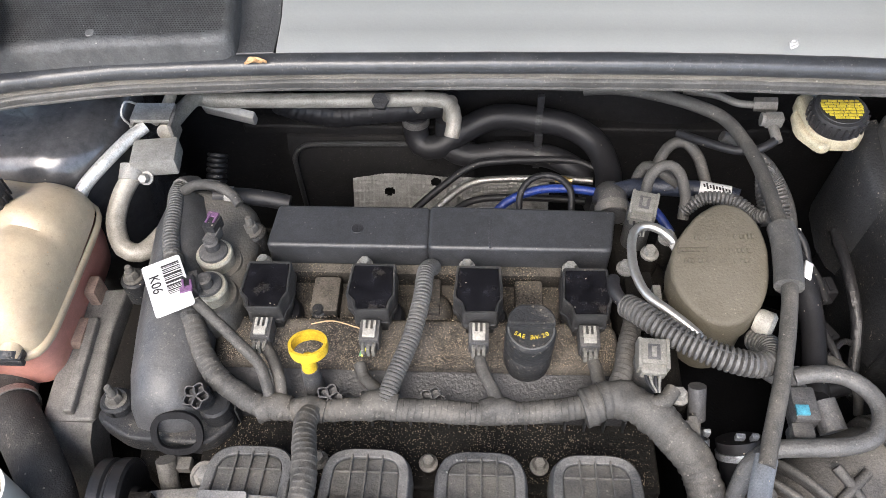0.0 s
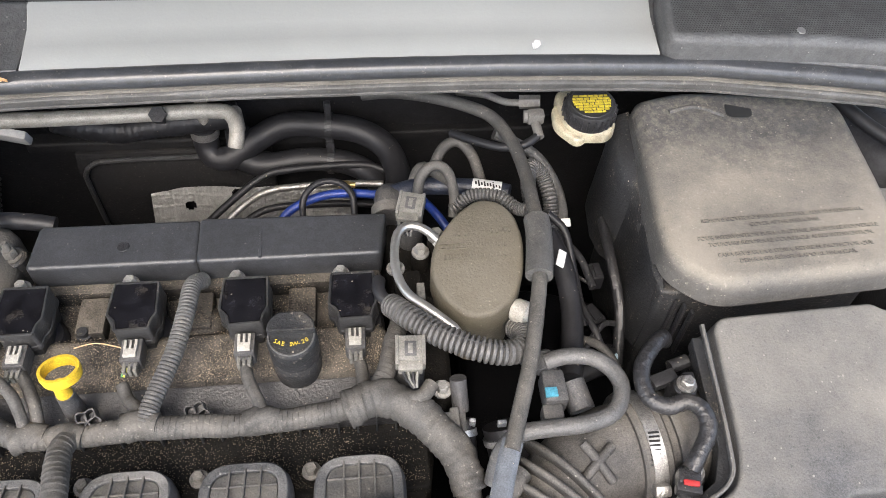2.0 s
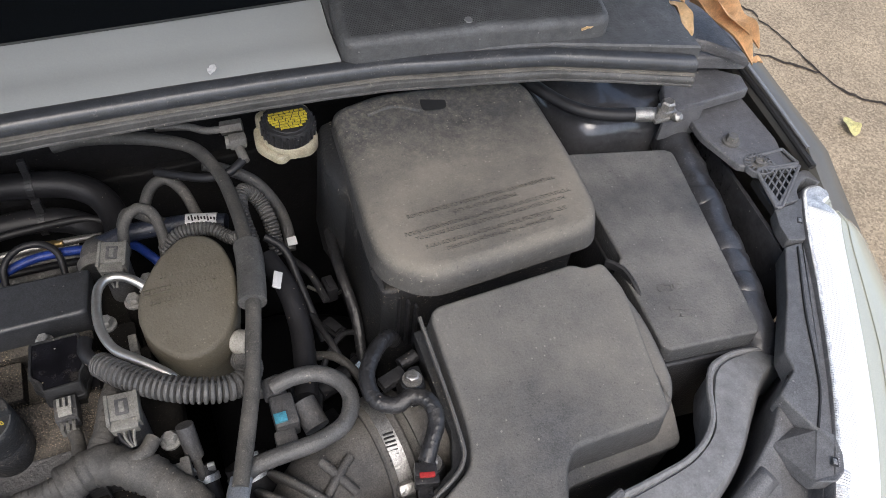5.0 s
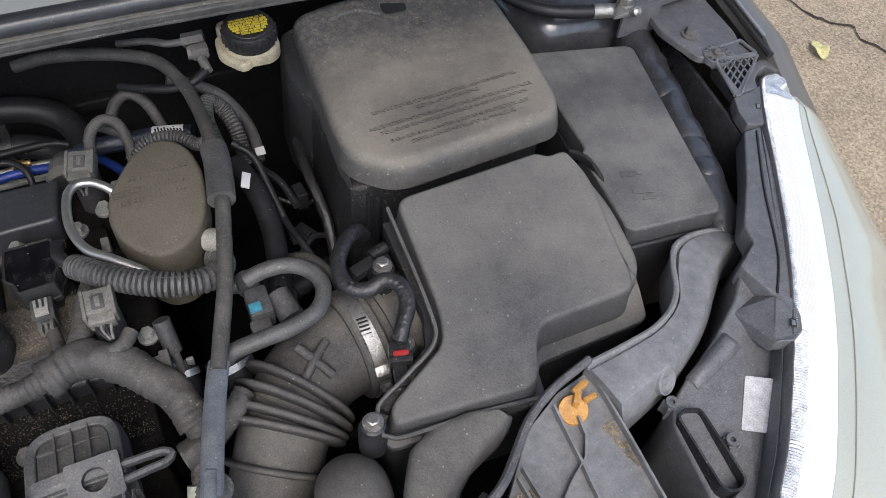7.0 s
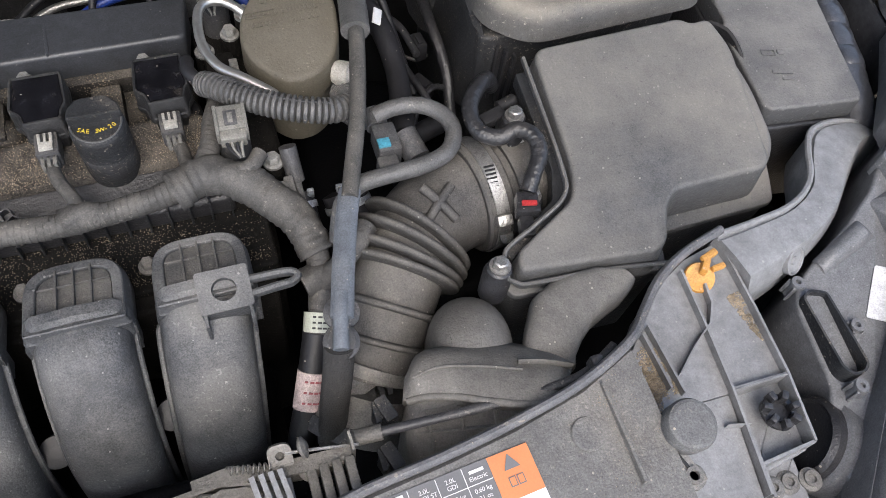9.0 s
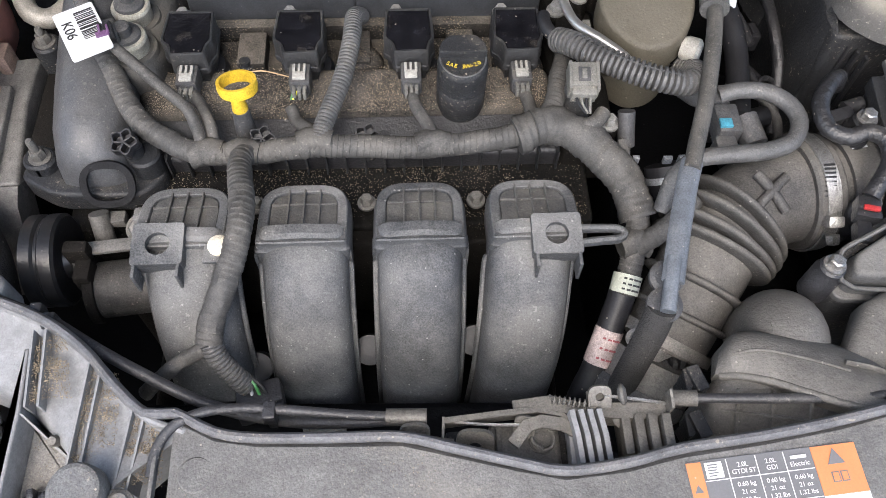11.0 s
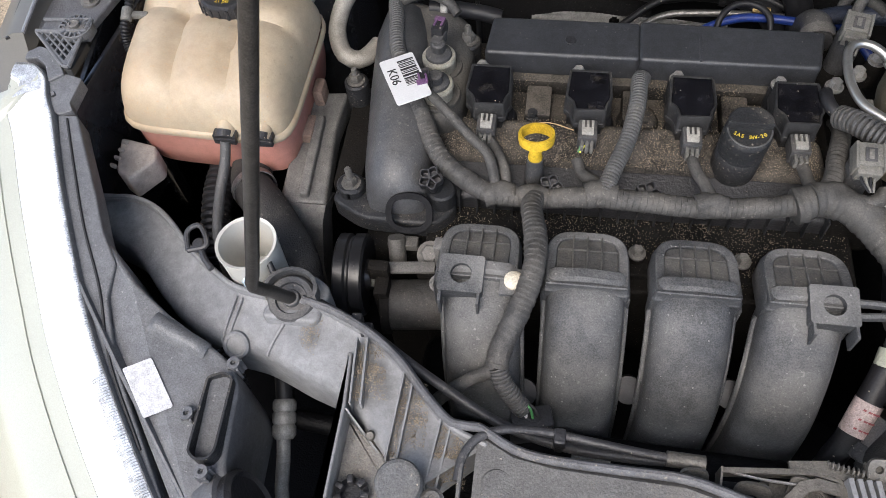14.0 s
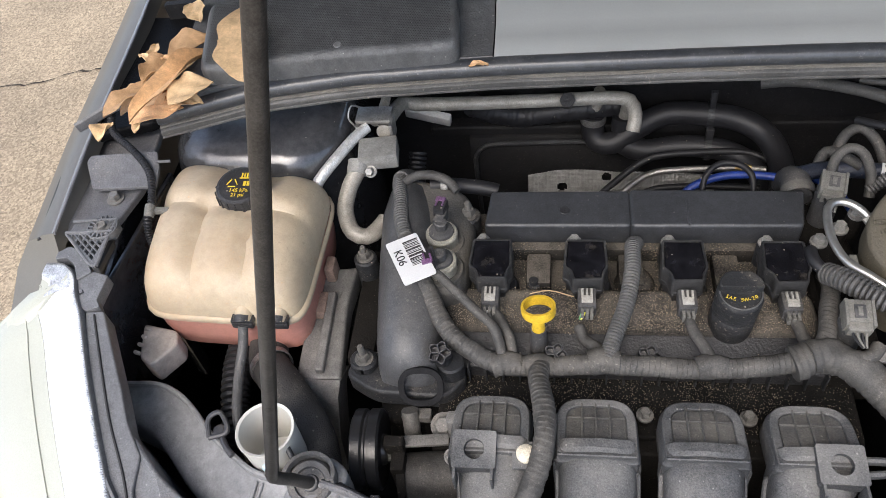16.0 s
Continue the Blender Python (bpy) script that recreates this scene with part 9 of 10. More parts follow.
    part("stud", join(lathe([(0.0085, 0), (0.0085, 0.004), (0.007, 0.005)], (-0.2455, 0.096, 0.812), (0.1, -0.3, 1), 6), lathe([(0.004, 0.004), (0.0042, 0.008), (0.0036, 0.010), (0.0042, 0.012), (0.0036, 0.014), (0.0042, 0.016), (0.0036, 0.018), (0.003, 0.021)], (-0.2455, 0.096, 0.812), (0.1, -0.3, 1), 12)), "zinc", d)
    # right arm
    inner = [(0.498, 0.1745), (0.548, 0.180), (0.58, 0.187), (0.610, 0.205), (0.628, 0.235), (0.652, 0.260), (0.70, 0.266), (0.735, 0.262)]
    outer = [(0.508, 0.124), (0.566, 0.142), (0.600, 0.157), (0.632, 0.178), (0.660, 0.203), (0.690, 0.228), (0.715, 0.24), (0.74, 0.246)]
    zs = [0.857, 0.856, 0.854, 0.852, 0.850, 0.846, 0.835, 0.820]
    d, I, O = make_duct("right_air_duct", inner, outer, zs, "grey plastic air duct curving past the lamp", (0.58, 0.17), crown=0.004)
    part("plug", lathe([(0.0125, -0.004), (0.0125, 0.0015), (0.0110, 0.0020), (0.0100, 0.0), (0.004, -0.0005), (0.0035, 0.001)], (0.5590, 0.1415, 0.8465), (0.35, -0.75, 0.55), 28), "duct", d)
    # panel between the arm and the bump stop, with pockets
    pz = lambda x, y: 0.848 - 0.05 * (x - 0.45) + 0.06 * (y - 0.1)
    p = thing("lamp_support_panel", "ribbed grey plastic lamp support panel with sand in its pockets", "front panel", (0.45, 0.08, 0.80))
    part("floor", lid([(0.376, 0.086), (0.43, 0.146), (0.468, 0.166), (0.501, 0.174), (0.5035, 0.113), (0.5025, 0.056), (0.374, 0.056)], lambda x, y: pz(x, y) - 0.004, 0.79, 0.0008, 0.0015), "duct", p)
    part("floor", lid([(0.374, 0.0557), (0.452, 0.0557), (0.441, -0.02), (0.41, -0.03), (0.372, 0.01)], lambda x, y: pz(x, y) - 0.004, 0.79, 0.0008, 0.0015), "duct", p)
    part("socket_floor", lid([(0.450, 0.057), (0.503, 0.058), (0.497, 0.004), (0.446, -0.004)], 0.829, 0.79, 0.002, 0.003), "duct", p)
    part("lower_floor", lid([(0.444, 0.002), (0.497, 0.006), (0.490, -0.05), (0.438, -0.05)], 0.806, 0.79, 0.002, 0.003), "duct", p)
    for a, b in (((0.503, 0.114), (0.502, 0.057)), ((0.502, 0.057), (0.496, 0.006)), ((0.453, 0.056), (0.446, -0.02)), ((0.496, 0.006), (0.447, 0.002)), ((0.503, 0.057), (0.453, 0.057))):
        q0, q1 = V(*a, 0), V(*b, 0)
        n = (q1 - q0).cross(V(0, 0, 1)).normalized() * 0.0012
        part("box_wall", skin([[tuple(c + n * u + V(0, 0, z)) for u, z in ((-1, 0.80), (1, 0.80), (1, pz(c.x, c.y) + 0.003), (-1, pz(c.x, c.y) + 0.003))] for c in (q0, q1)]), "duct", p)
    for a, b in (((0.502, 0.170), (0.503, 0.113)), ((0.503, 0.113), (0.502, 0.057)), ((0.502, 0.057), (0.496, 0.006)), ((0.458, 0.155), (0.456, 0.103)), ((0.456, 0.103), (0.453, 0.056)), ((0.453, 0.056), (0.444, -0.018)),
                 ((0.472, 0.140), (0.470, 0.124)), ((0.470, 0.124), (0.461, 0.109)), ((0.461, 0.109), (0.440, 0.095)), ((0.440, 0.095), (0.419, 0.078)), ((0.411, 0.119), (0.416, 0.064)), ((0.404, 0.113), (0.4075, 0.070)), ((0.377, 0.089), (0.369, 0.045)), ((0.453, 0.056), (0.502, 0.057)), ((0.437, 0.034), (0.453, 0.030))):
        za, zb = pz(*a), pz(*b)
        part("rib", skin([[(a[0] - 0.001, a[1], za - 0.008), (a[0] + 0.001, a[1], za - 0.008), (a[0] + 0.001, a[1], za + 0.004), (a[0] - 0.001, a[1], za + 0.004)],
                          [(b[0] - 0.001, b[1], zb - 0.008), (b[0] + 0.001, b[1], zb - 0.008), (b[0] + 0.001, b[1], zb + 0.004), (b[0] - 0.001, b[1], zb + 0.004)]]), "duct", p)
    for q in (((0.388, 0.095), (0.404, 0.110), (0.408, 0.066), (0.386, 0.048)), ((0.390, 0.085), (0.405, 0.100), (0.409, 0.070), (0.390, 0.060)), ((0.488, 0.128), (0.5015, 0.130), (0.5005, 0.085), (0.494, 0.10)), ((0.362, 0.083), (0.374, 0.087), (0.368, 0.048), (0.360, 0.046)), ((0.409, 0.105), (0.415, 0.10), (0.4185, 0.066), (0.410, 0.066))):
        part("sand_drift", grains([(x, y, pz(x, y) - 0.0035) for x, y in q], 1000, int(q[0][0] * 1000)), "sand", p, "drift of pale sand")
    st = part("star_socket", lathe([(0.0135, -0.002), (0.0135, 0.001), (0.009, 0.0015), (0.007, -0.010)], (0.4815, 0.033, 0.8415), (0, 0, 1), 24), "black_clean", p, "black star shaped adjuster")
    for k in range(7):
        a = 2 * math.pi * k / 7
        part("finger", box(0.4815 + 0.011 * math.cos(a), 0.033 + 0.011 * math.sin(a), 0.845, 0.007, 0.005, 0.010, 0.0015, Matrix.Rotation(a, 4, "Z")), "black_clean", st)
    sp = part("screw_plate", box(0.3765, 0.022, 0.8655, 0.020, 0.050, 0.005, 0.001, Matrix.Rotation(0.32, 4, "Z")), "duct_sand", p)
    for q in (-0.0045, 0.0045):
        part("plate_slot", box(0.3765 + q, 0.020 + q * 0.33, 0.8682, 0.0022, 0.024, 0.0012, 0.0003, Matrix.Rotation(0.32, 4, "Z")), "ink", sp)
    for x, y, z in ((0.3695, 0.042, 0.868), (0.385, 0.006, 0.866), (0.4565, -0.013, 0.826), (0.482, -0.011, 0.806), (0.500, -0.014, 0.806)):
        part("screw", lathe([(0.009, -0.003), (0.009, 0.001), (0.006, 0.002), (0.006, 0.004), (0.0035, 0.004), (0.003, 0.002)], (x, y, z), (0, 0, 1), 20), "alu_grey", p)
    # left twin of the socket
    p2 = thing("adjuster_socket", "black star shaped lamp adjuster in a grey pocket", "adjuster", (-0.252, 0.045, 0.80))
    part("ring", lathe([(0.0135, -0.002), (0.0135, 0.001), (0.009, 0.0015), (0.007, -0.010)], (-0.2515, 0.046, 0.8175), (0, 0, 1), 24), "black_clean", p2)
    for k in range(7):
        a = 2 * math.pi * k / 7
        part("finger", box(-0.2515 + 0.011 * math.cos(a), 0.046 + 0.011 * math.sin(a), 0.821, 0.007, 0.005, 0.010, 0.0015, Matrix.Rotation(a, 4, "Z")), "black_clean", p2)
    s = thing("front_screw", "torx screw with a washer on the radiator cover", "screw", (-0.186, 0.045, 0.84))
    part("head", lathe([(0.009, -0.003), (0.009, 0.001), (0.006, 0.002), (0.006, 0.004), (0.0035, 0.004), (0.003, 0.002)], (-0.186, 0.043, 0.846), (0, 0, 1), 20), "alu_grey", s)
    # orange clip
    o = thing("orange_clip", "orange plastic trim clip standing on the panel", "clip", (0.478, 0.152, 0.845))
    part("dish", lathe([(0.011, 0), (0.0125, 0.002), (0.0115, 0.004), (0.004, 0.0035)], (0.472, 0.1475, 0.848), (-0.2, -0.3, 1), 24), "orange", o)
    part("stem", join(box(0.4775, 0.153, 0.855, 0.006, 0.014, 0.010, 0.002, Matrix.Rotation(-0.7, 4, "Z")), box(0.4835, 0.1595, 0.858, 0.016, 0.006, 0.005, 0.002, Matrix.Rotation(0.3, 4, "Z")), box(0.4865, 0.1485, 0.857, 0.012, 0.005, 0.005, 0.002, Matrix.Rotation(0.1, 4, "Z"))), "orange", o)


M["drift"] = mat("drifted_sand", (0.29, 0.25, 0.195), 0.95, vary=0.4, scale=150, speck=1.3, bump=1.0, bump_scale=500)
make_ducts()


def make_lamps():
    for s in (1, -1):
        X = (lambda x: x) if s > 0 else (lambda x: 2 * 0.0985 - x)
        dz, ox, oy, gy = (0.0, 0.0, 0.0, 0.0) if s > 0 else (-0.010, 0.011, 0.014, 0.022)
        F = lambda x, y: (X(x + ox), y + oy)
        G = lambda x, y, z: (X(x), y + gy, z)
        h = thing("headlamp", "large headlamp, clear lens coloured white for its lit reflector", "headlamp", (X(0.72), 0.15, 0.6), "headlamps")
        if s > 0:
            edge = [(0.879, 0.404), (0.854, 0.403), (0.834, 0.379), (0.8125, 0.346), (0.7785, 0.288), (0.741, 0.227), (0.7035, 0.171), (0.665, 0.121), (0.609, 0.056), (0.579, 0.025), (0.543, -0.016), (0.49, -0.08), (0.45, -0.13)]
        else:
            edge = [(0.842, 0.398), (0.822, 0.397), (0.8075, 0.385), (0.799, 0.364), (0.7865, 0.341), (0.766, 0.293), (0.746, 0.250), (0.7265, 0.211), (0.697, 0.156), (0.657, 0.095), (0.604, 0.023), (0.555, -0.04), (0.50, -0.10), (0.46, -0.15)]
        zz = [0.872, 0.873, 0.8745, 0.875, 0.875, 0.875, 0.874, 0.872, 0.867, 0.860, 0.854, 0.84, 0.82]
        grow = (0.25, 2.6) if s > 0 else (0.45, 4.0)
        if s < 0:
            zz, dz = [0.846 + (y - 0.162) * 0.213 for x, y in edge], 0.0
        P = curve_points([(x, y, z) for (x, y), z in zip(edge, zz)], 0.006)
        fine = curve_points([(x, y, z) for (x, y), z in zip(edge, zz)], 0.0012)

        def way_out(k, pts):
            m = max(2, len(pts) // 40)
            d = pts[min(len(pts) - 1, k + m)] - pts[max(0, k - m)]
            return V(-d.y, d.x, 0).normalized()

        def ring(off, drop, pts=P, ripple=0.0):
            r = []
            for k, p in enumerate(pts):
                q = way_out(k, pts)
                f = k / len(pts)
                w = off(f) if callable(off) else off
                w = min(w, 0.0405) * min(1.0, 0.4 + 8 * f) + max(0.0, w - 0.0405) * min(1.0, grow[0] + grow[1] * f)
                r.append((X(p.x + q.x * w), p.y + q.y * w, p.z + dz - drop * min(1.0, 0.35 + 1.8 * f) + ripple * (k % 2)))
            return r
        part("inner_lens", thick(skin([ring(0.0, 0.003, fine), ring(0.003, 0.0015, fine, 0.0005), ring(0.020, 0.004, fine, 0.0005), ring(0.040, 0.010, fine)], close=False), 0.002), "lens", h, "prismatic lens band, white for the lit reflector", sharp=10)
        jag = lambda f: (0.0115 if 0.50 < f < 0.88 else 0.0042) + 0.0004 * math.sin(f * 140) + 0.0003 * math.sin(f * 371)
        part("prism_strip", skin([ring(0.0006, 0.0012, fine, 0.0012), ring(lambda f: 0.5 * jag(f), 0.0002, fine, 0.0012), ring(jag, 0.0012, fine, 0.0012)], close=False), "prism", h, "grey ribbed prism strip", sharp=10)
        part("outer_lens", thick(skin([ring(0.0405, 0.0105), ring(0.044, 0.0125), ring(0.060, 0.017), ring(0.090, 0.030), ring(0.120, 0.052), ring(0.150, 0.09), ring(0.165, 0.14), ring(0.17, 0.24)], close=False), 0.002), "lens_cream", h, "clear outer lens")
        n_tip = int(len(fine) * 0.075)
        part("lens_tip", skin([ring(0.004, -0.0005, fine)[:n_tip], ring(0.018, 0.0002, fine)[:n_tip], ring(0.034, 0.004, fine)[:n_tip]], close=False), "prism", h, "clear empty end of the lens")
        part("lens_rib", hose(ring(0.0575, 0.0158)[::3], 0.0009, 6, 0.012), "lens_cream", h)
        # black rim beside the lens
        rim = []
        for k, p in enumerate(P):
            q = way_out(k, P)
            pt = lambda o, z: (X(p.x + q.x * o), p.y + q.y * o, p.z + dz + z)
            rim.append([pt(0.0005, -0.02), pt(0.0005, -0.001), pt(-0.0008, 0.001), pt(-0.0018, 0.0), pt(-0.0040, -0.009), pt(-0.0042, -0.012), pt(-0.0050, -0.012), pt(-0.0054, -0.011), pt(-0.0072, -0.018), pt(-0.0076, -0.05)])
        part("rim", skin(rim), "lamp_black", h, "black rim moulding")
        if s > 0:
            level = lambda x, y: 0.8735
            arch = [(0.814, 0.390), (0.833, 0.410), (0.855, 0.424), (0.869, 0.427), (0.878, 0.421), (0.881, 0.406), (0.873, 0.405), (0.866, 0.416), (0.854, 0.412), (0.841, 0.402), (0.835, 0.390)]
            lobe = [(0.803, 0.388), (0.828, 0.389), (0.842, 0.394), (0.834, 0.376), (0.822, 0.352), (0.807, 0.343), (0.791, 0.349), (0.794, 0.368)]
            panel = [(0.783, 0.343), (0.806, 0.343), (0.781, 0.295), (0.748, 0.238), (0.719, 0.192), (0.692, 0.157), (0.682, 0.164), (0.677, 0.182), (0.672, 0.204), (0.700, 0.221), (0.704, 0.240), (0.745, 0.290)]
            seam = [(0.795, 0.338), (0.753, 0.273), (0.729, 0.230), (0.709, 0.196), (0.684, 0.167)]
            lobe2 = [(0.648, 0.174), (0.675, 0.180), (0.683, 0.165), (0.692, 0.157), (0.687, 0.140), (0.678, 0.127), (0.666, 0.122), (0.652, 0.128)]
            eyes = (((0.819, 0.367), lobe), ((0.6755, 0.1365), lobe2))
        else:
            level = lambda x, y: 0.8425 + (y - 0.162) * 0.213
            arch = [(-0.637, 0.412), (-0.626, 0.419), (-0.614, 0.416), (-0.603, 0.406), (-0.592, 0.390), (-0.606, 0.381), (-0.614, 0.398), (-0.625, 0.406), (-0.638, 0.404)]
            lobe = [(-0.606, 0.378), (-0.608, 0.390), (-0.590, 0.392), (-0.574, 0.388), (-0.579, 0.362), (-0.574, 0.354), (-0.586, 0.349), (-0.596, 0.353), (-0.603, 0.365)]
            panel = [(-0.589, 0.350), (-0.569, 0.351), (-0.555, 0.324), (-0.529, 0.275), (-0.512, 0.240), (-0.492, 0.212), (-0.492, 0.182), (-0.469, 0.126), (-0.402, 0.024), (-0.412, 0.018), (-0.465, 0.092), (-0.507, 0.166), (-0.530, 0.208), (-0.551, 0.249), (-0.570, 0.293)]
            seam = [(-0.578, 0.346), (-0.556, 0.296), (-0.531, 0.242), (-0.501, 0.188), (-0.475, 0.128), (-0.43, 0.06)]
            lobe2 = []
            eyes = (((-0.599, 0.370), lobe),)
        part("rim_panel", lid(panel, lambda x, y: level(x, y) - 0.0015, lambda x, y: level(x, y) - 0.026, 0.002, 0.003, 3), "lamp_black", h, "broad smooth rim panel")
        part("rim_arch", lid(arch, lambda x, y: level(x, y) + 0.003, lambda x, y: level(x, y) - 0.02, 0.001, 0.002, 3), "lamp_black", h)
        part("panel_seam", hose([(x, y, level(x, y) - 0.0008) for x, y in seam], 0.0013, 6, 0.01), "ink", h)
        for (x, y), shape in eyes:
            slope = (lambda x, y: 0.9 * min(0.022, max(0.0, 0.7035 - (0.171 - y) * 0.77 - x - 0.014))) if shape is lobe2 else (lambda x, y: 0.0)
            tab = part("clip_tab", lid(shape, lambda x, y: level(x, y) + 0.0005 - slope(x, y), lambda x, y: level(x, y) - 0.014 - slope(x, y), 0.001, 0.002, 3), "lamp_black", h)
            for w, dd, mm in ((0.0085, 0.0004, "ink"), (0.0050, 0.0010, "steel")):
                part("clip_eye", box(x, y, level(x, y) + 0.0005 + dd / 2, w * 0.62, w, dd, 0.0001, Matrix.Rotation(-0.6 * s, 4, "Z")), mm, tab)
        if s < 0:
            dz = -0.010
        # housing
        hz = lambda x, y: min(0.862, 0.852 - 0.15 * ((0.668 - x) - 0.85 * (y - 0.13))) + dz
        o2 = [(0.747, 0.264), (0.730, 0.240), (0.690, 0.217), (0.655, 0.182), (0.622, 0.160), (0.573, 0.135), (0.558, 0.125), (0.549, 0.108), (0.546, 0.046), (0.535, 0.02), (0.515, -0.08), (0.50, -0.10), (0.53, -0.04), (0.57, 0.008), (0.605, 0.05), (0.655, 0.11), (0.70, 0.166), (0.745, 0.226), (0.765, 0.258)]
        back = lambda x, y: hz(x - ox if s > 0 else 2 * 0.0985 - x - ox, y - oy)
        part("housing", lid([F(x, y) for x, y in o2], back, 0.70, 0.003, 0.006), "lamp_black", h, "dusty grey lamp housing")
        # arched pad
        rows = []
        for f in np.linspace(0, 1, 9):
            b = V(0.5815, 0.1325, 0).lerp(V(0.6335, 0.151, 0), f)
            w = V(-0.30, 0.954, 0) * (0.0075 + 0.003 * f)
            row = []
            for g in np.linspace(-1, 1, 9):
                c = b + w * g
                x, y = F(c.x, c.y)
                row.append((x, y, hz(c.x, c.y) + 0.010 * (1 - g * g) ** 0.6 * (0.35 if f in (0.0, 1.0) else 1.0) - 0.001))
            rows.append(row)
        part("arched_pad", skin(rows, close=False), "lamp_black", h)
        # open rectangular tray
        o = [F(x, y) for x, y in ((0.552, 0.112), (0.561, 0.117), (0.575, 0.111), (0.5735, 0.047), (0.566, 0.041), (0.555, 0.042), (0.550, 0.050))]
        base = rounded(o, 0.004, 3)
        inn = inset(base, 0.0020)
        rings = [[(p.x, p.y, z) for p in b] for b, z in ((base, 0.74), (base, 0.841 + dz), (inn, 0.841 + dz), (inn, 0.812 + dz))]
        tr = part("tray", skin(rings), "black", h, "open topped rectangular box")
        part("sand_drift", lid([(p.x, p.y) for p in inset(base, 0.0030)][::2], 0.8135 + dz, 0.79, 0.0005, 0.0), "drift", tr)
        part("divider", box(*F(0.5625, 0.104), 0.822 + dz, 0.010, 0.003, 0.010, 0.001), "lamp_black", tr)
        for x, y in ((0.556, 0.125), (0.583, 0.078), (0.557, 0.033)):
            pg = part("peg", lathe([(0.0045, 0), (0.004, 0.016), (0.0055, 0.016), (0.0055, 0.019), (0.0024, 0.019), (0.002, 0.012)], (*F(x, y), 0.822 + dz), (0, 0, 1), 14), "lamp_black", h)
            part("peg_foot", join(box(*F(x, y), 0.829 + dz, 0.014, 0.0022, 0.018, 0.0005, Matrix.Rotation(0.7, 4, "Z")), box(*F(x, y), 0.829 + dz, 0.0022, 0.014, 0.018, 0.0005, Matrix.Rotation(0.7, 4, "Z"))), "lamp_black", pg)
        lp = [(0.625, 0.120), (0.646, 0.107), (0.618, 0.070), (0.597, 0.083)]
        lb = rounded([F(x, y) for x, y in lp], 0.002, 3)
        part("label", patch([(p.x, p.y, back(p.x, p.y) + 0.0012) for p in lb], 0.0006), "crackle", h, "blank white label, crackled")
        # round cover at the back of the lamp
        part("lamp_cap", lathe([(0.034, 0), (0.034, 0.012), (0.030, 0.016), (0.027, 0.013), (0.01, 0.012)], (*F(0.532, 0.012), 0.790), (-0.85 * s, 0.45, 0.35), 40), "black_clean", h)
        part("lamp_cap_seat", lathe([(0.040, 0), (0.040, 0.02), (0.036, 0.022)], (*F(0.545, 0.005), 0.782), (-0.85 * s, 0.45, 0.35), 40), "lamp_black", h)
        # lattice arm up to the wing
        if s > 0:
            quad, plate, boss, zl = [(0.809, 0.435), (0.861, 0.428), (0.810, 0.387), (0.803, 0.387)], [(0.811, 0.455), (0.858, 0.455), (0.861, 0.431), (0.811, 0.437)], (0.818, 0.443), 0.884
        else:
            quad, plate, boss, zl = [(-0.628, 0.428), (-0.580, 0.428), (-0.582, 0.390), (-0.589, 0.391)], [(-0.626, 0.444), (-0.577, 0.447), (-0.578, 0.431), (-0.628, 0.428)], (-0.590, 0.436), 0.911
        q0, q1, q2, q3 = [V(x, y, zl - (0.435 - y) * 0.15) for x, y in quad]
        at = lambda u, v: q0.lerp(q1, u).lerp(q3.lerp(q2, u), v)
        la = part("arm_plate", lid([(p.x, p.y) for p in (q0, q1, q2, q3)], zl - 0.012, zl - 0.020, 0.001, 0.002), "ink", h, "black lattice arm")
        part("arm_web", lid(plate, zl - 0.003, zl - 0.014, 0.001, 0.002), "lamp_black", la)
        for k in range(1, 12):
            c = k / 6
            for a0, a1 in (((max(0.0, c - 1), min(1.0, c)), (min(1.0, c), max(0.0, c - 1))), ((max(0.0, 1 - c), max(0.0, c - 1)), (min(1.0, 2 - c), min(1.0, c)))):
                p, q = at(*a0), at(*a1)
                if (p - q).length > 0.004:
                    part("lattice_bar", rod_between(tuple(p), tuple(q), 0.0011, 6), "lamp_black", la)
        ring4 = [q0, q1, q2, q3]
        for k in range(4):
            part("lattice_edge", rod_between(tuple(ring4[k]), tuple(ring4[(k + 1) % 4]), 0.0020, 8), "lamp_black", la)
        pl4 = [V(x, y, zl) for x, y in plate]
        for k in range(3):
            part("lattice_edge", rod_between(tuple(pl4[k]), tuple(pl4[(k + 1) % 4]), 0.0020, 8), "lamp_black", la)
        bx, by = boss
        for k in range(16):
            a = 2 * math.pi * k / 16
            part("boss_rib", box(bx + 0.0125 * math.cos(a), by + 0.0125 * math.sin(a), zl - 0.001, 0.006, 0.0016, 0.006, 0.0003, Matrix.Rotation(a, 4, "Z")), "lamp_black", la)
        part("boss", lathe([(0.0165, -0.006), (0.0165, 0.001), (0.0150, 0.0015), (0.0145, -0.002), (0.009, -0.002)], (bx, by, zl), (0, 0, 1), 30), "lamp_black", la)
        part("boss_screw", lathe([(0.0095, -0.002), (0.0095, 0.001), (0.0055, 0.0016), (0.0055, 0.005), (0.004, 0.0055), (0.003, 0.004)], (bx, by, zl), (0, 0, 1), 24), "alu_grey", la)
    # wing rails and brackets
    for s in (1, -1):
        X = (lambda x: x) if s > 0 else (lambda x: 2 * 0.0985 - x)
        r = thing("wing_rail", "dark painted steel rail along the wing", "body rail", (X(0.80), 0.5, 0.85), "wing rails")
        part("top_plate", lid([(X(x), y) for x, y in ((0.795, 0.62), (0.782, 0.50), (0.795, 0.447), (0.845, 0.428), (0.862, 0.47), (0.872, 0.62))], 0.884, 0.876, 0.002, 0.006), "rail", r)
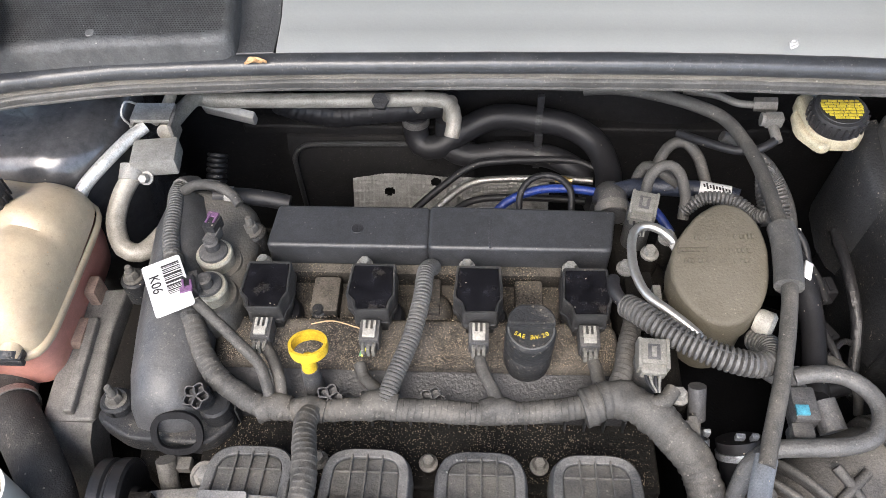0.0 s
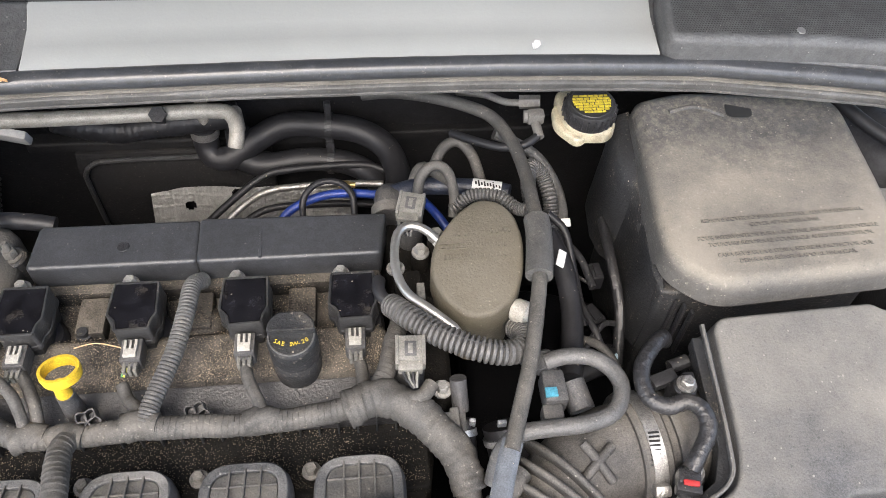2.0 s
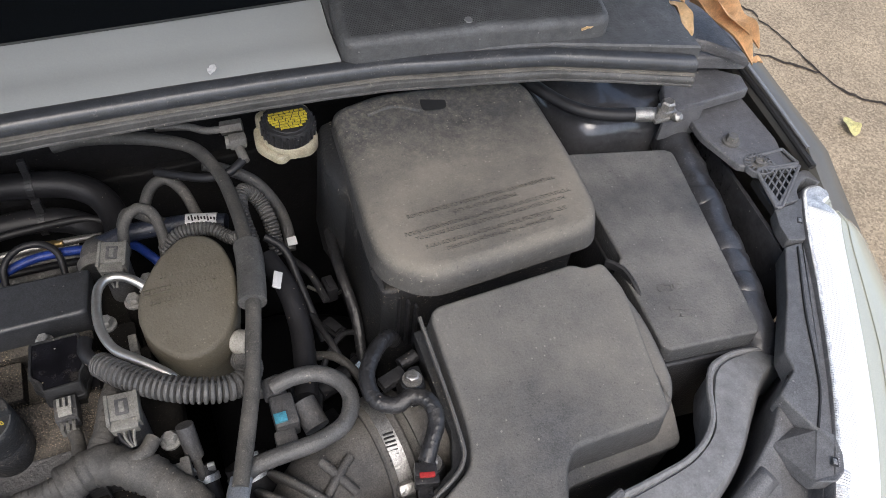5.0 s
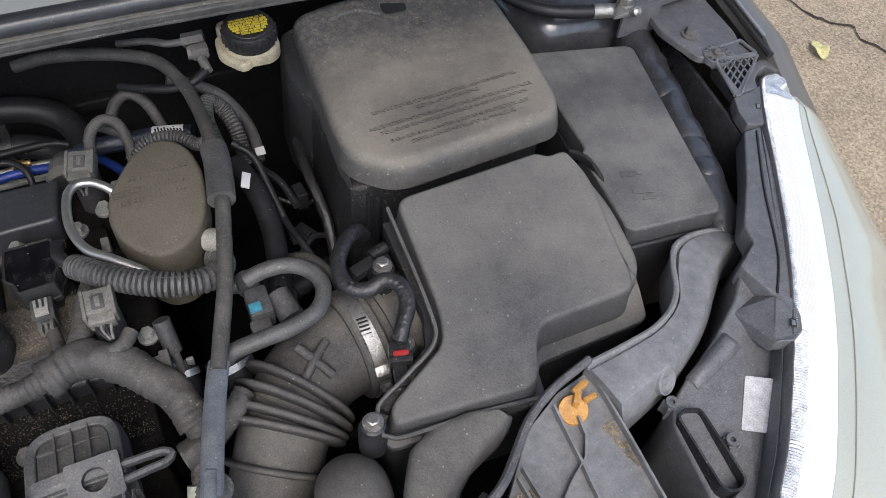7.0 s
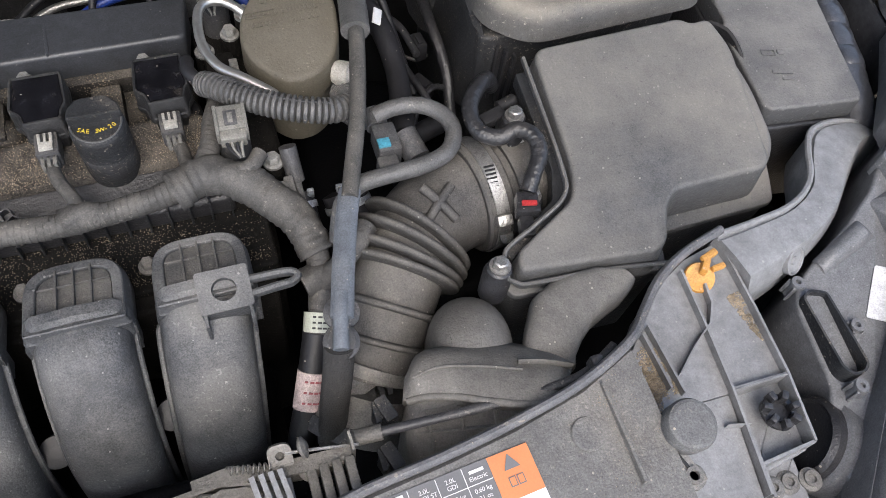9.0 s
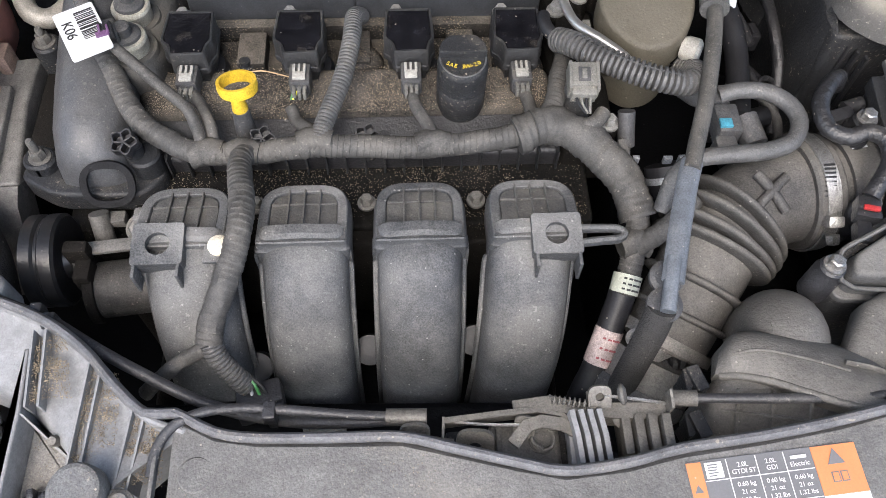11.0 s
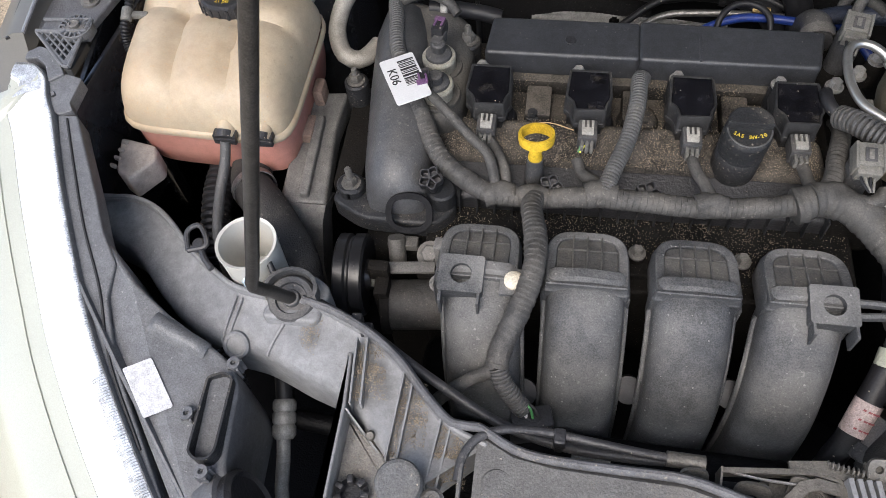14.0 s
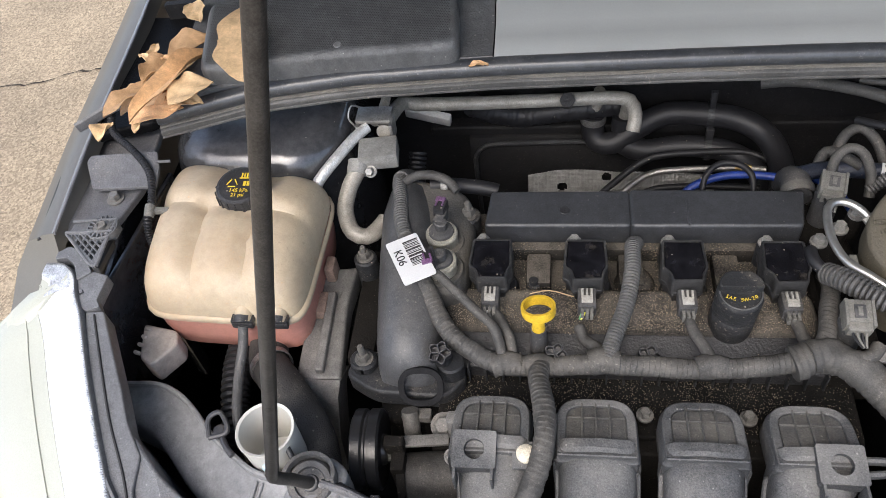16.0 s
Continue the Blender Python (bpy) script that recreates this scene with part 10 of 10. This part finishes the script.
        bolt("bolt", (X(0.808), 0.482, 0.884), 0.0065, 0.010, r, material="alu_grey")
        if s > 0:
            part("inner_tube", hose([(X(0.785), 0.585, 0.845), (X(0.772), 0.52, 0.848), (X(0.757), 0.45, 0.846), (X(0.742), 0.375, 0.84), (X(0.728), 0.30, 0.828), (X(0.722), 0.26, 0.81)], 0.0215, 24, 0.005, wob=0.22), "shiny_rail", r)
            for x, y, z, w in ((0.7755, 0.535, 0.8476, 0.016), (0.7545, 0.437, 0.8455, 0.012), (0.7430, 0.380, 0.8405, 0.014), (0.7335, 0.330, 0.8345, 0.012)):
                part("collar", lathe([(0.0205, -w), (0.0222, -w * 0.8), (0.0228, -w * 0.3), (0.0228, w * 0.3), (0.0222, w * 0.8), (0.0205, w)], (x, y, z), (-0.2, -0.97, -0.08), 28), "shiny_rail", r)
        part("side_web", box(X(0.805), 0.43, 0.80, 0.006, 0.24, 0.11, 0.002, Matrix.Rotation(-0.12 * s, 4, "Z")), "body", r)
        if s > 0:
            part("end_bracket", join(lid([(X(x), y) for x, y in ((0.765, 0.570), (0.835, 0.585), (0.868, 0.560), (0.862, 0.535), (0.775, 0.528), (0.745, 0.525))], 0.905, 0.893, 0.003, 0.004), box(X(0.770), 0.527, 0.885, 0.05, 0.004, 0.04, 0.001)), "rail", r)
        # left gutter near black: the channel's shade is put into its colour
        part("gutter", lid([(X(x), y) for x, y in ((0.79, 0.585), (0.872, 0.56), (0.885, 0.80), (0.74, 0.80), (0.755, 0.64))], 0.928 if s > 0 else 0.908, 0.912 if s > 0 else 0.895, 0.004, 0.006), "rail" if s > 0 else "bay", r)
        part("gutter_lip", hose([(X(0.785), 0.592, 0.940), (X(0.81), 0.585, 0.940), (X(0.835), 0.57, 0.936), (X(0.862), 0.552, 0.930)], 0.0035, 8, flat=2.0), "rail", r)
        # added near-black strip draws the dark gap beside the wing
        part("wing_gap", hose([(X(0.872), 0.42, 0.886), (X(0.877), 0.52, 0.897), (X(0.881), 0.65, 0.907), (X(0.884), 0.80, 0.915)], 0.004, 8), "ink", r, "near-black strip standing for the dark bonnet gap")
        if s < 0:
            r.location.y += 0.018
            part("folded_ledge", lid([(-0.650, 0.548), (-0.570, 0.553), (-0.562, 0.532), (-0.561, 0.508), (-0.636, 0.505), (-0.653, 0.540)], lambda x, y: 0.897 + 0.25 * (y - 0.505), lambda x, y: 0.893 + 0.25 * (y - 0.505), 0.001, 0.004), "rail", r)
            part("ledge_peg", rod_between((-0.566, 0.538, 0.906), (-0.550, 0.539, 0.906), 0.0018, 8), "rail", r)
    # loose cable along the left wing
    wc = thing("wing_conduit", "thin black corrugated conduit clipped beside the wing", "conduit", (-0.57, 0.50, 0.88))
    part("tube", hose([(-0.634, 0.60, 0.930), (-0.628, 0.576, 0.918), (-0.594, 0.548, 0.912), (-0.570, 0.522, 0.905), (-0.560, 0.490, 0.895), (-0.562, 0.470, 0.885), (-0.561, 0.457, 0.870), (-0.547, 0.438, 0.860)], 0.0040, 12, rib=0.0034, depth=0.0005), "rubber", wc)
    part("clip", join(lathe([(0.0052, -0.007), (0.0056, -0.005), (0.0056, 0.005), (0.0052, 0.007)], (-0.5605, 0.478, 0.890), (0.02, -0.92, -0.38), 16), box(-0.549, 0.480, 0.888, 0.020, 0.007, 0.006, 0.0015)), "grey_conn", wc, "grey plastic clip")
    # right strut hose
    t = thing("ground_lead", "black lead with a crimped lug bolted by the strut tower", "cable", (0.70, 0.55, 0.87))
    part("lead", hose([(0.590, 0.660, 0.905), (0.615, 0.625, 0.905), (0.638, 0.580, 0.904), (0.658, 0.555, 0.904), (0.685, 0.541, 0.904), (0.712, 0.533, 0.904)], 0.0072, 14), "rubber", t)
    part("lug", join(rod_between((0.708, 0.534, 0.904), (0.728, 0.529, 0.904), 0.0082, 16), box(0.742, 0.527, 0.903, 0.034, 0.022, 0.005, 0.002)), "steel", t)
    part("nut", join(lathe([(0.0105, 0), (0.0105, 0.006), (0.008, 0.007), (0.008, 0.014), (0.006, 0.016)], (0.744, 0.527, 0.905), (0, 0, 1), 6), lathe([(0.004, 0), (0.006, 0.004), (0.006, 0.008), (0.003, 0.011)], (0.748, 0.517, 0.905), (0.2, -0.6, 0.5), 14)), "steel", t)
    # front left air conditioning hose
    a = thing("aircon_hose", "black air conditioning hose with a crimped alloy ferrule", "hose", (-0.345, 0.12, 0.62))
    part("hose", hose([(-0.372, 0.215, 0.735), (-0.366, 0.195, 0.73), (-0.360, 0.17, 0.722), (-0.356, 0.152, 0.715)], 0.0088, 14), "rubber", a)
    part("ferrule", lathe([(0.0095, 0), (0.0115, 0.003), (0.0115, 0.010), (0.0100, 0.012), (0.0115, 0.014), (0.0115, 0.022), (0.0100, 0.024), (0.0115, 0.026), (0.0115, 0.034), (0.0085, 0.038)], (-0.356, 0.152, 0.715), (0.12, -0.9, -0.32), 20), "alu", a)
    part("pipe", hose([(-0.352, 0.118, 0.703), (-0.349, 0.10, 0.697), (-0.345, 0.07, 0.69), (-0.335, 0.04, 0.682), (-0.315, 0.015, 0.675), (-0.30, 0.005, 0.67)], 0.0068, 14), "alu", a)
    solo("lamp_conduit", hose([(-0.405, 0.165, 0.79), (-0.390, 0.150, 0.775), (-0.38, 0.13, 0.755), (-0.38, 0.10, 0.73)], 0.0085, 12, rib=0.005, depth=0.001), "rubber", "black corrugated conduit behind the lamp", "conduit")
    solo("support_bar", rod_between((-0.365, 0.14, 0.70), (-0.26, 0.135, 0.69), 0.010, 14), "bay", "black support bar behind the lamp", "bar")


M["lamp_black"] = mat("dusty_lamp_plastic", (0.11, 0.112, 0.117), 0.48, bump=0.12, dust=0.4, dust_col=(0.19, 0.187, 0.182), scale=10)
M["prism"] = mat("ribbed_clear_plastic", (0.42, 0.44, 0.46), 0.22, metal=0.1, vary=0.4, scale=90, coat=1.0, bump=0.0)
M["crackle"] = mat("crackled_label", (0.50, 0.50, 0.51), 0.5, vary=0.2, scale=180, bump=0.5, bump_scale=140, grit=0.2)
M["rail"] = mat("dusty_rail_paint", (0.10, 0.10, 0.105), 0.5, dust=0.35, dust_col=(0.22, 0.2, 0.17), scale=20)
M["shiny_rail"] = mat("glossy_rail_paint", (0.035, 0.036, 0.040), 0.34, bump=0.35, bump_scale=60, coat=0.25, vary=0.4, scale=25, dust=0.25, dust_col=(0.15, 0.145, 0.14))
make_lamps()


# ---- dry leaves and small litter ----
def leaf(length, wl, wr, fold, seed, bow=0.06, thin=0.0005):
    # blade with a midrib, folded along it, with an uneven torn edge
    rng = random.Random(seed)
    ph = [rng.uniform(0, 6.3) for _ in range(4)]
    n, rows = 16, []
    for i in range(n + 1):
        f = i / n
        body = math.sin(math.pi * f ** 0.85) ** 0.75 + 0.03
        edge = 1 + 0.10 * math.sin(7 * f + ph[0]) + 0.07 * math.sin(17 * f + ph[1])
        lift = bow * length * math.sin(math.pi * f + 0.4 * math.sin(ph[2])) - bow * length * 0.5
        row = []
        for k in range(9):
            g = k / 4 - 1
            w = (wr if g < 0 else wl) * body * (edge if g < 0 else 2 - edge)
            up = fold * abs(g) ** 1.3 * w * (1 + 0.4 * math.sin(9 * f + ph[3]))
            row.append((length * (f - 0.5), g * w * math.cos(fold * 0.5), lift + up + 0.0008 * math.sin(13 * f + 5 * g)))
        rows.append(row)
    return thick(skin(rows, close=False), thin)


def make_leaves():
    # ends, height, half widths on both sides of the midrib, fold, colour
    heap = [(-0.552, 0.511, -0.501, 0.652, 0.988, 0.0125, 0.0125, 0.7, "leaf"), (-0.544, 0.610, -0.504, 0.659, 0.986, 0.0198, 0.0040, 0.3, "leaf_brown"), (-0.517, 0.534, -0.476, 0.566, 0.994, 0.0250, 0.0110, 0.15, "leaf_tan"),
            (-0.599, 0.537, -0.567, 0.589, 0.975, 0.0098, 0.0098, 0.4, "leaf_brown"), (-0.568, 0.584, -0.547, 0.633, 0.980, 0.0114, 0.0142, 0.8, "leaf_brown"), (-0.423, 0.551, -0.466, 0.672, 1.012, 0.0300, 0.0120, 0.12, "leaf_tan"),
            (-0.481, 0.617, -0.445, 0.611, 1.011, 0.0080, 0.0066, 0.2, "leaf_tan"), (-0.544, 0.704, -0.520, 0.669, 1.000, 0.0106, 0.0106, 0.2, "leaf_tan"), (-0.601, 0.513, -0.597, 0.544, 0.962, 0.0090, 0.0075, 0.7, "leaf_tan"),
            (-0.565, 0.527, -0.511, 0.549, 0.976, 0.0090, 0.0125, 0.3, "leaf"), (-0.529, 0.558, -0.509, 0.541, 0.984, 0.0065, 0.0065, 0.6, "leaf"), (-0.593, 0.639, -0.568, 0.620, 0.978, 0.0038, 0.0038, 0.8, "leaf_tan"),
            (-0.581, 0.663, -0.571, 0.622, 0.976, 0.0055, 0.0055, 0.7, "leaf_tan"), (-0.575, 0.621, -0.562, 0.634, 0.980, 0.0025, 0.0031, 0.6, "leaf"), (-0.553, 0.615, -0.533, 0.610, 0.990, 0.0029, 0.0036, 0.8, "leaf"),
            (-0.607, 0.591, -0.591, 0.610, 0.960, 0.0026, 0.0019, 0.6, "leaf_tan"), (-0.558, 0.517, -0.556, 0.537, 0.970, 0.0040, 0.0040, 0.8, "leaf_tan"), (-0.575, 0.560, -0.535, 0.600, 0.966, 0.0150, 0.0150, 0.4, "leaf"), (-0.560, 0.548, -0.528, 0.606, 0.972, 0.0150, 0.0130, 0.3, "leaf_brown"), (-0.540, 0.535, -0.505, 0.580, 0.974, 0.0140, 0.0140, 0.3, "leaf"), (-0.548, 0.590, -0.515, 0.640, 0.976, 0.0150, 0.0100, 0.3, "leaf_tan"),
            (-0.592, 0.555, -0.560, 0.610, 0.964, 0.0100, 0.0080, 0.5, "leaf_brown"), (-0.520, 0.548, -0.486, 0.548, 0.984, 0.0090, 0.0060, 0.3, "leaf_tan"), 
            (0.835, 0.646, 0.832, 0.520, 0.958, 0.0130, 0.0130, 0.8, "leaf"), (0.851, 0.634, 0.848, 0.535, 0.965, 0.0110, 0.0110, 0.8, "leaf"), (0.826, 0.722, 0.836, 0.655, 0.945, 0.0150, 0.0150, 0.6, "leaf"), (0.807, 0.648, 0.802, 0.588, 0.955, 0.0080, 0.0080, 0.7, "leaf_tan"),
            (0.789, 0.694, 0.797, 0.664, 0.985, 0.0040, 0.0040, 0.7, "leaf_tan"), (0.782, 0.642, 0.806, 0.643, 0.984, 0.0045, 0.0045, 0.7, "leaf_tan"), (0.836, 0.530, 0.850, 0.524, 0.952, 0.0050, 0.0050, 0.6, "leaf"), (-0.210, 0.603, -0.190, 0.607, 0.977, 0.0030, 0.0030, 0.6, "leaf"), (0.653, 0.588, 0.667, 0.589, 0.987, 0.0025, 0.0025, 0.5, "leaf_tan")]
    names = {"leaf": "curled dry orange leaf", "leaf_tan": "broad dry tan leaf", "leaf_brown": "folded dry brown leaf"}
    for k, (x0, y0, x1, y1, z, wl, wr, fold, m) in enumerate(heap):
        ln, ang = math.hypot(x1 - x0, y1 - y0), math.degrees(math.atan2(y1 - y0, x1 - x0))
        solo("dry_leaf", moved(leaf(ln, wl * 1.2, wr * 1.2, fold, k), pose((x0 + x1) / 2, (y0 + y1) / 2, z, 5 * math.sin(k * 2.1), 4 * math.cos(k * 1.7), ang)), m, names[m], "leaf", "dry leaves")
    solo("ground_leaf", moved(leaf(0.085, 0.020, 0.022, 0.4, 31), pose(2.075, 1.165, 0.012, 0, 0, 70)), "yellow_leaf", "yellow green leaf lying on the asphalt", "leaf")
    solo("paint_chip", moved(leaf(0.012, 0.004, 0.004, 0.3, 5), pose(0.287, 0.627, 0.983, 0, 0, 60)), "label", "small white paint chip on the cowl", "chip")
    solo("straw", hose([(-0.145, 0.418, 0.828), (-0.125, 0.420, 0.831), (-0.10, 0.414, 0.829)], 0.0006, 6), "leaf_tan", "dry straw lying on the valve cover", "straw")
    # loose sand on the engine
    rng = random.Random(11)
    bm = bmesh.new()
    for k in range(17000):
        zone = rng.random()
        if zone < 0.5:
            x, y = rng.uniform(-0.225, 0.130), rng.uniform(0.383, 0.43)
            z = 0.812 + 0.012 * (y - 0.352) / 0.08
        elif zone < 0.85:
            x, y, z = rng.uniform(-0.225, 0.16), rng.uniform(0.292, 0.348), 0.7815
        else:
            x, y, z = rng.uniform(-0.22, 0.120), rng.uniform(0.435, 0.48), 0.8085
        if noise.noise(V(x * 22, y * 22, 3)) < rng.uniform(-0.5, 0.35):
            continue
        r = rng.uniform(0.00025, 0.00065)
        vs = [bm.verts.new((x + r * math.cos(a), y + r * math.sin(a), z)) for a in (0.1, 2.2, 4.3)] + [bm.verts.new((x, y, z + r * 1.4))]
        for f in ((0, 1, 3), (1, 2, 3), (2, 0, 3)):
            bm.faces.new([vs[q] for q in f])
    solo("loose_sand", bm, "sand", "loose sand scattered over the engine", "sand", kind="stuff")


M["yellow_leaf"] = mat("yellow_green_leaf", (0.55, 0.50, 0.22), 0.6, vary=0.3, scale=60)
make_leaves()
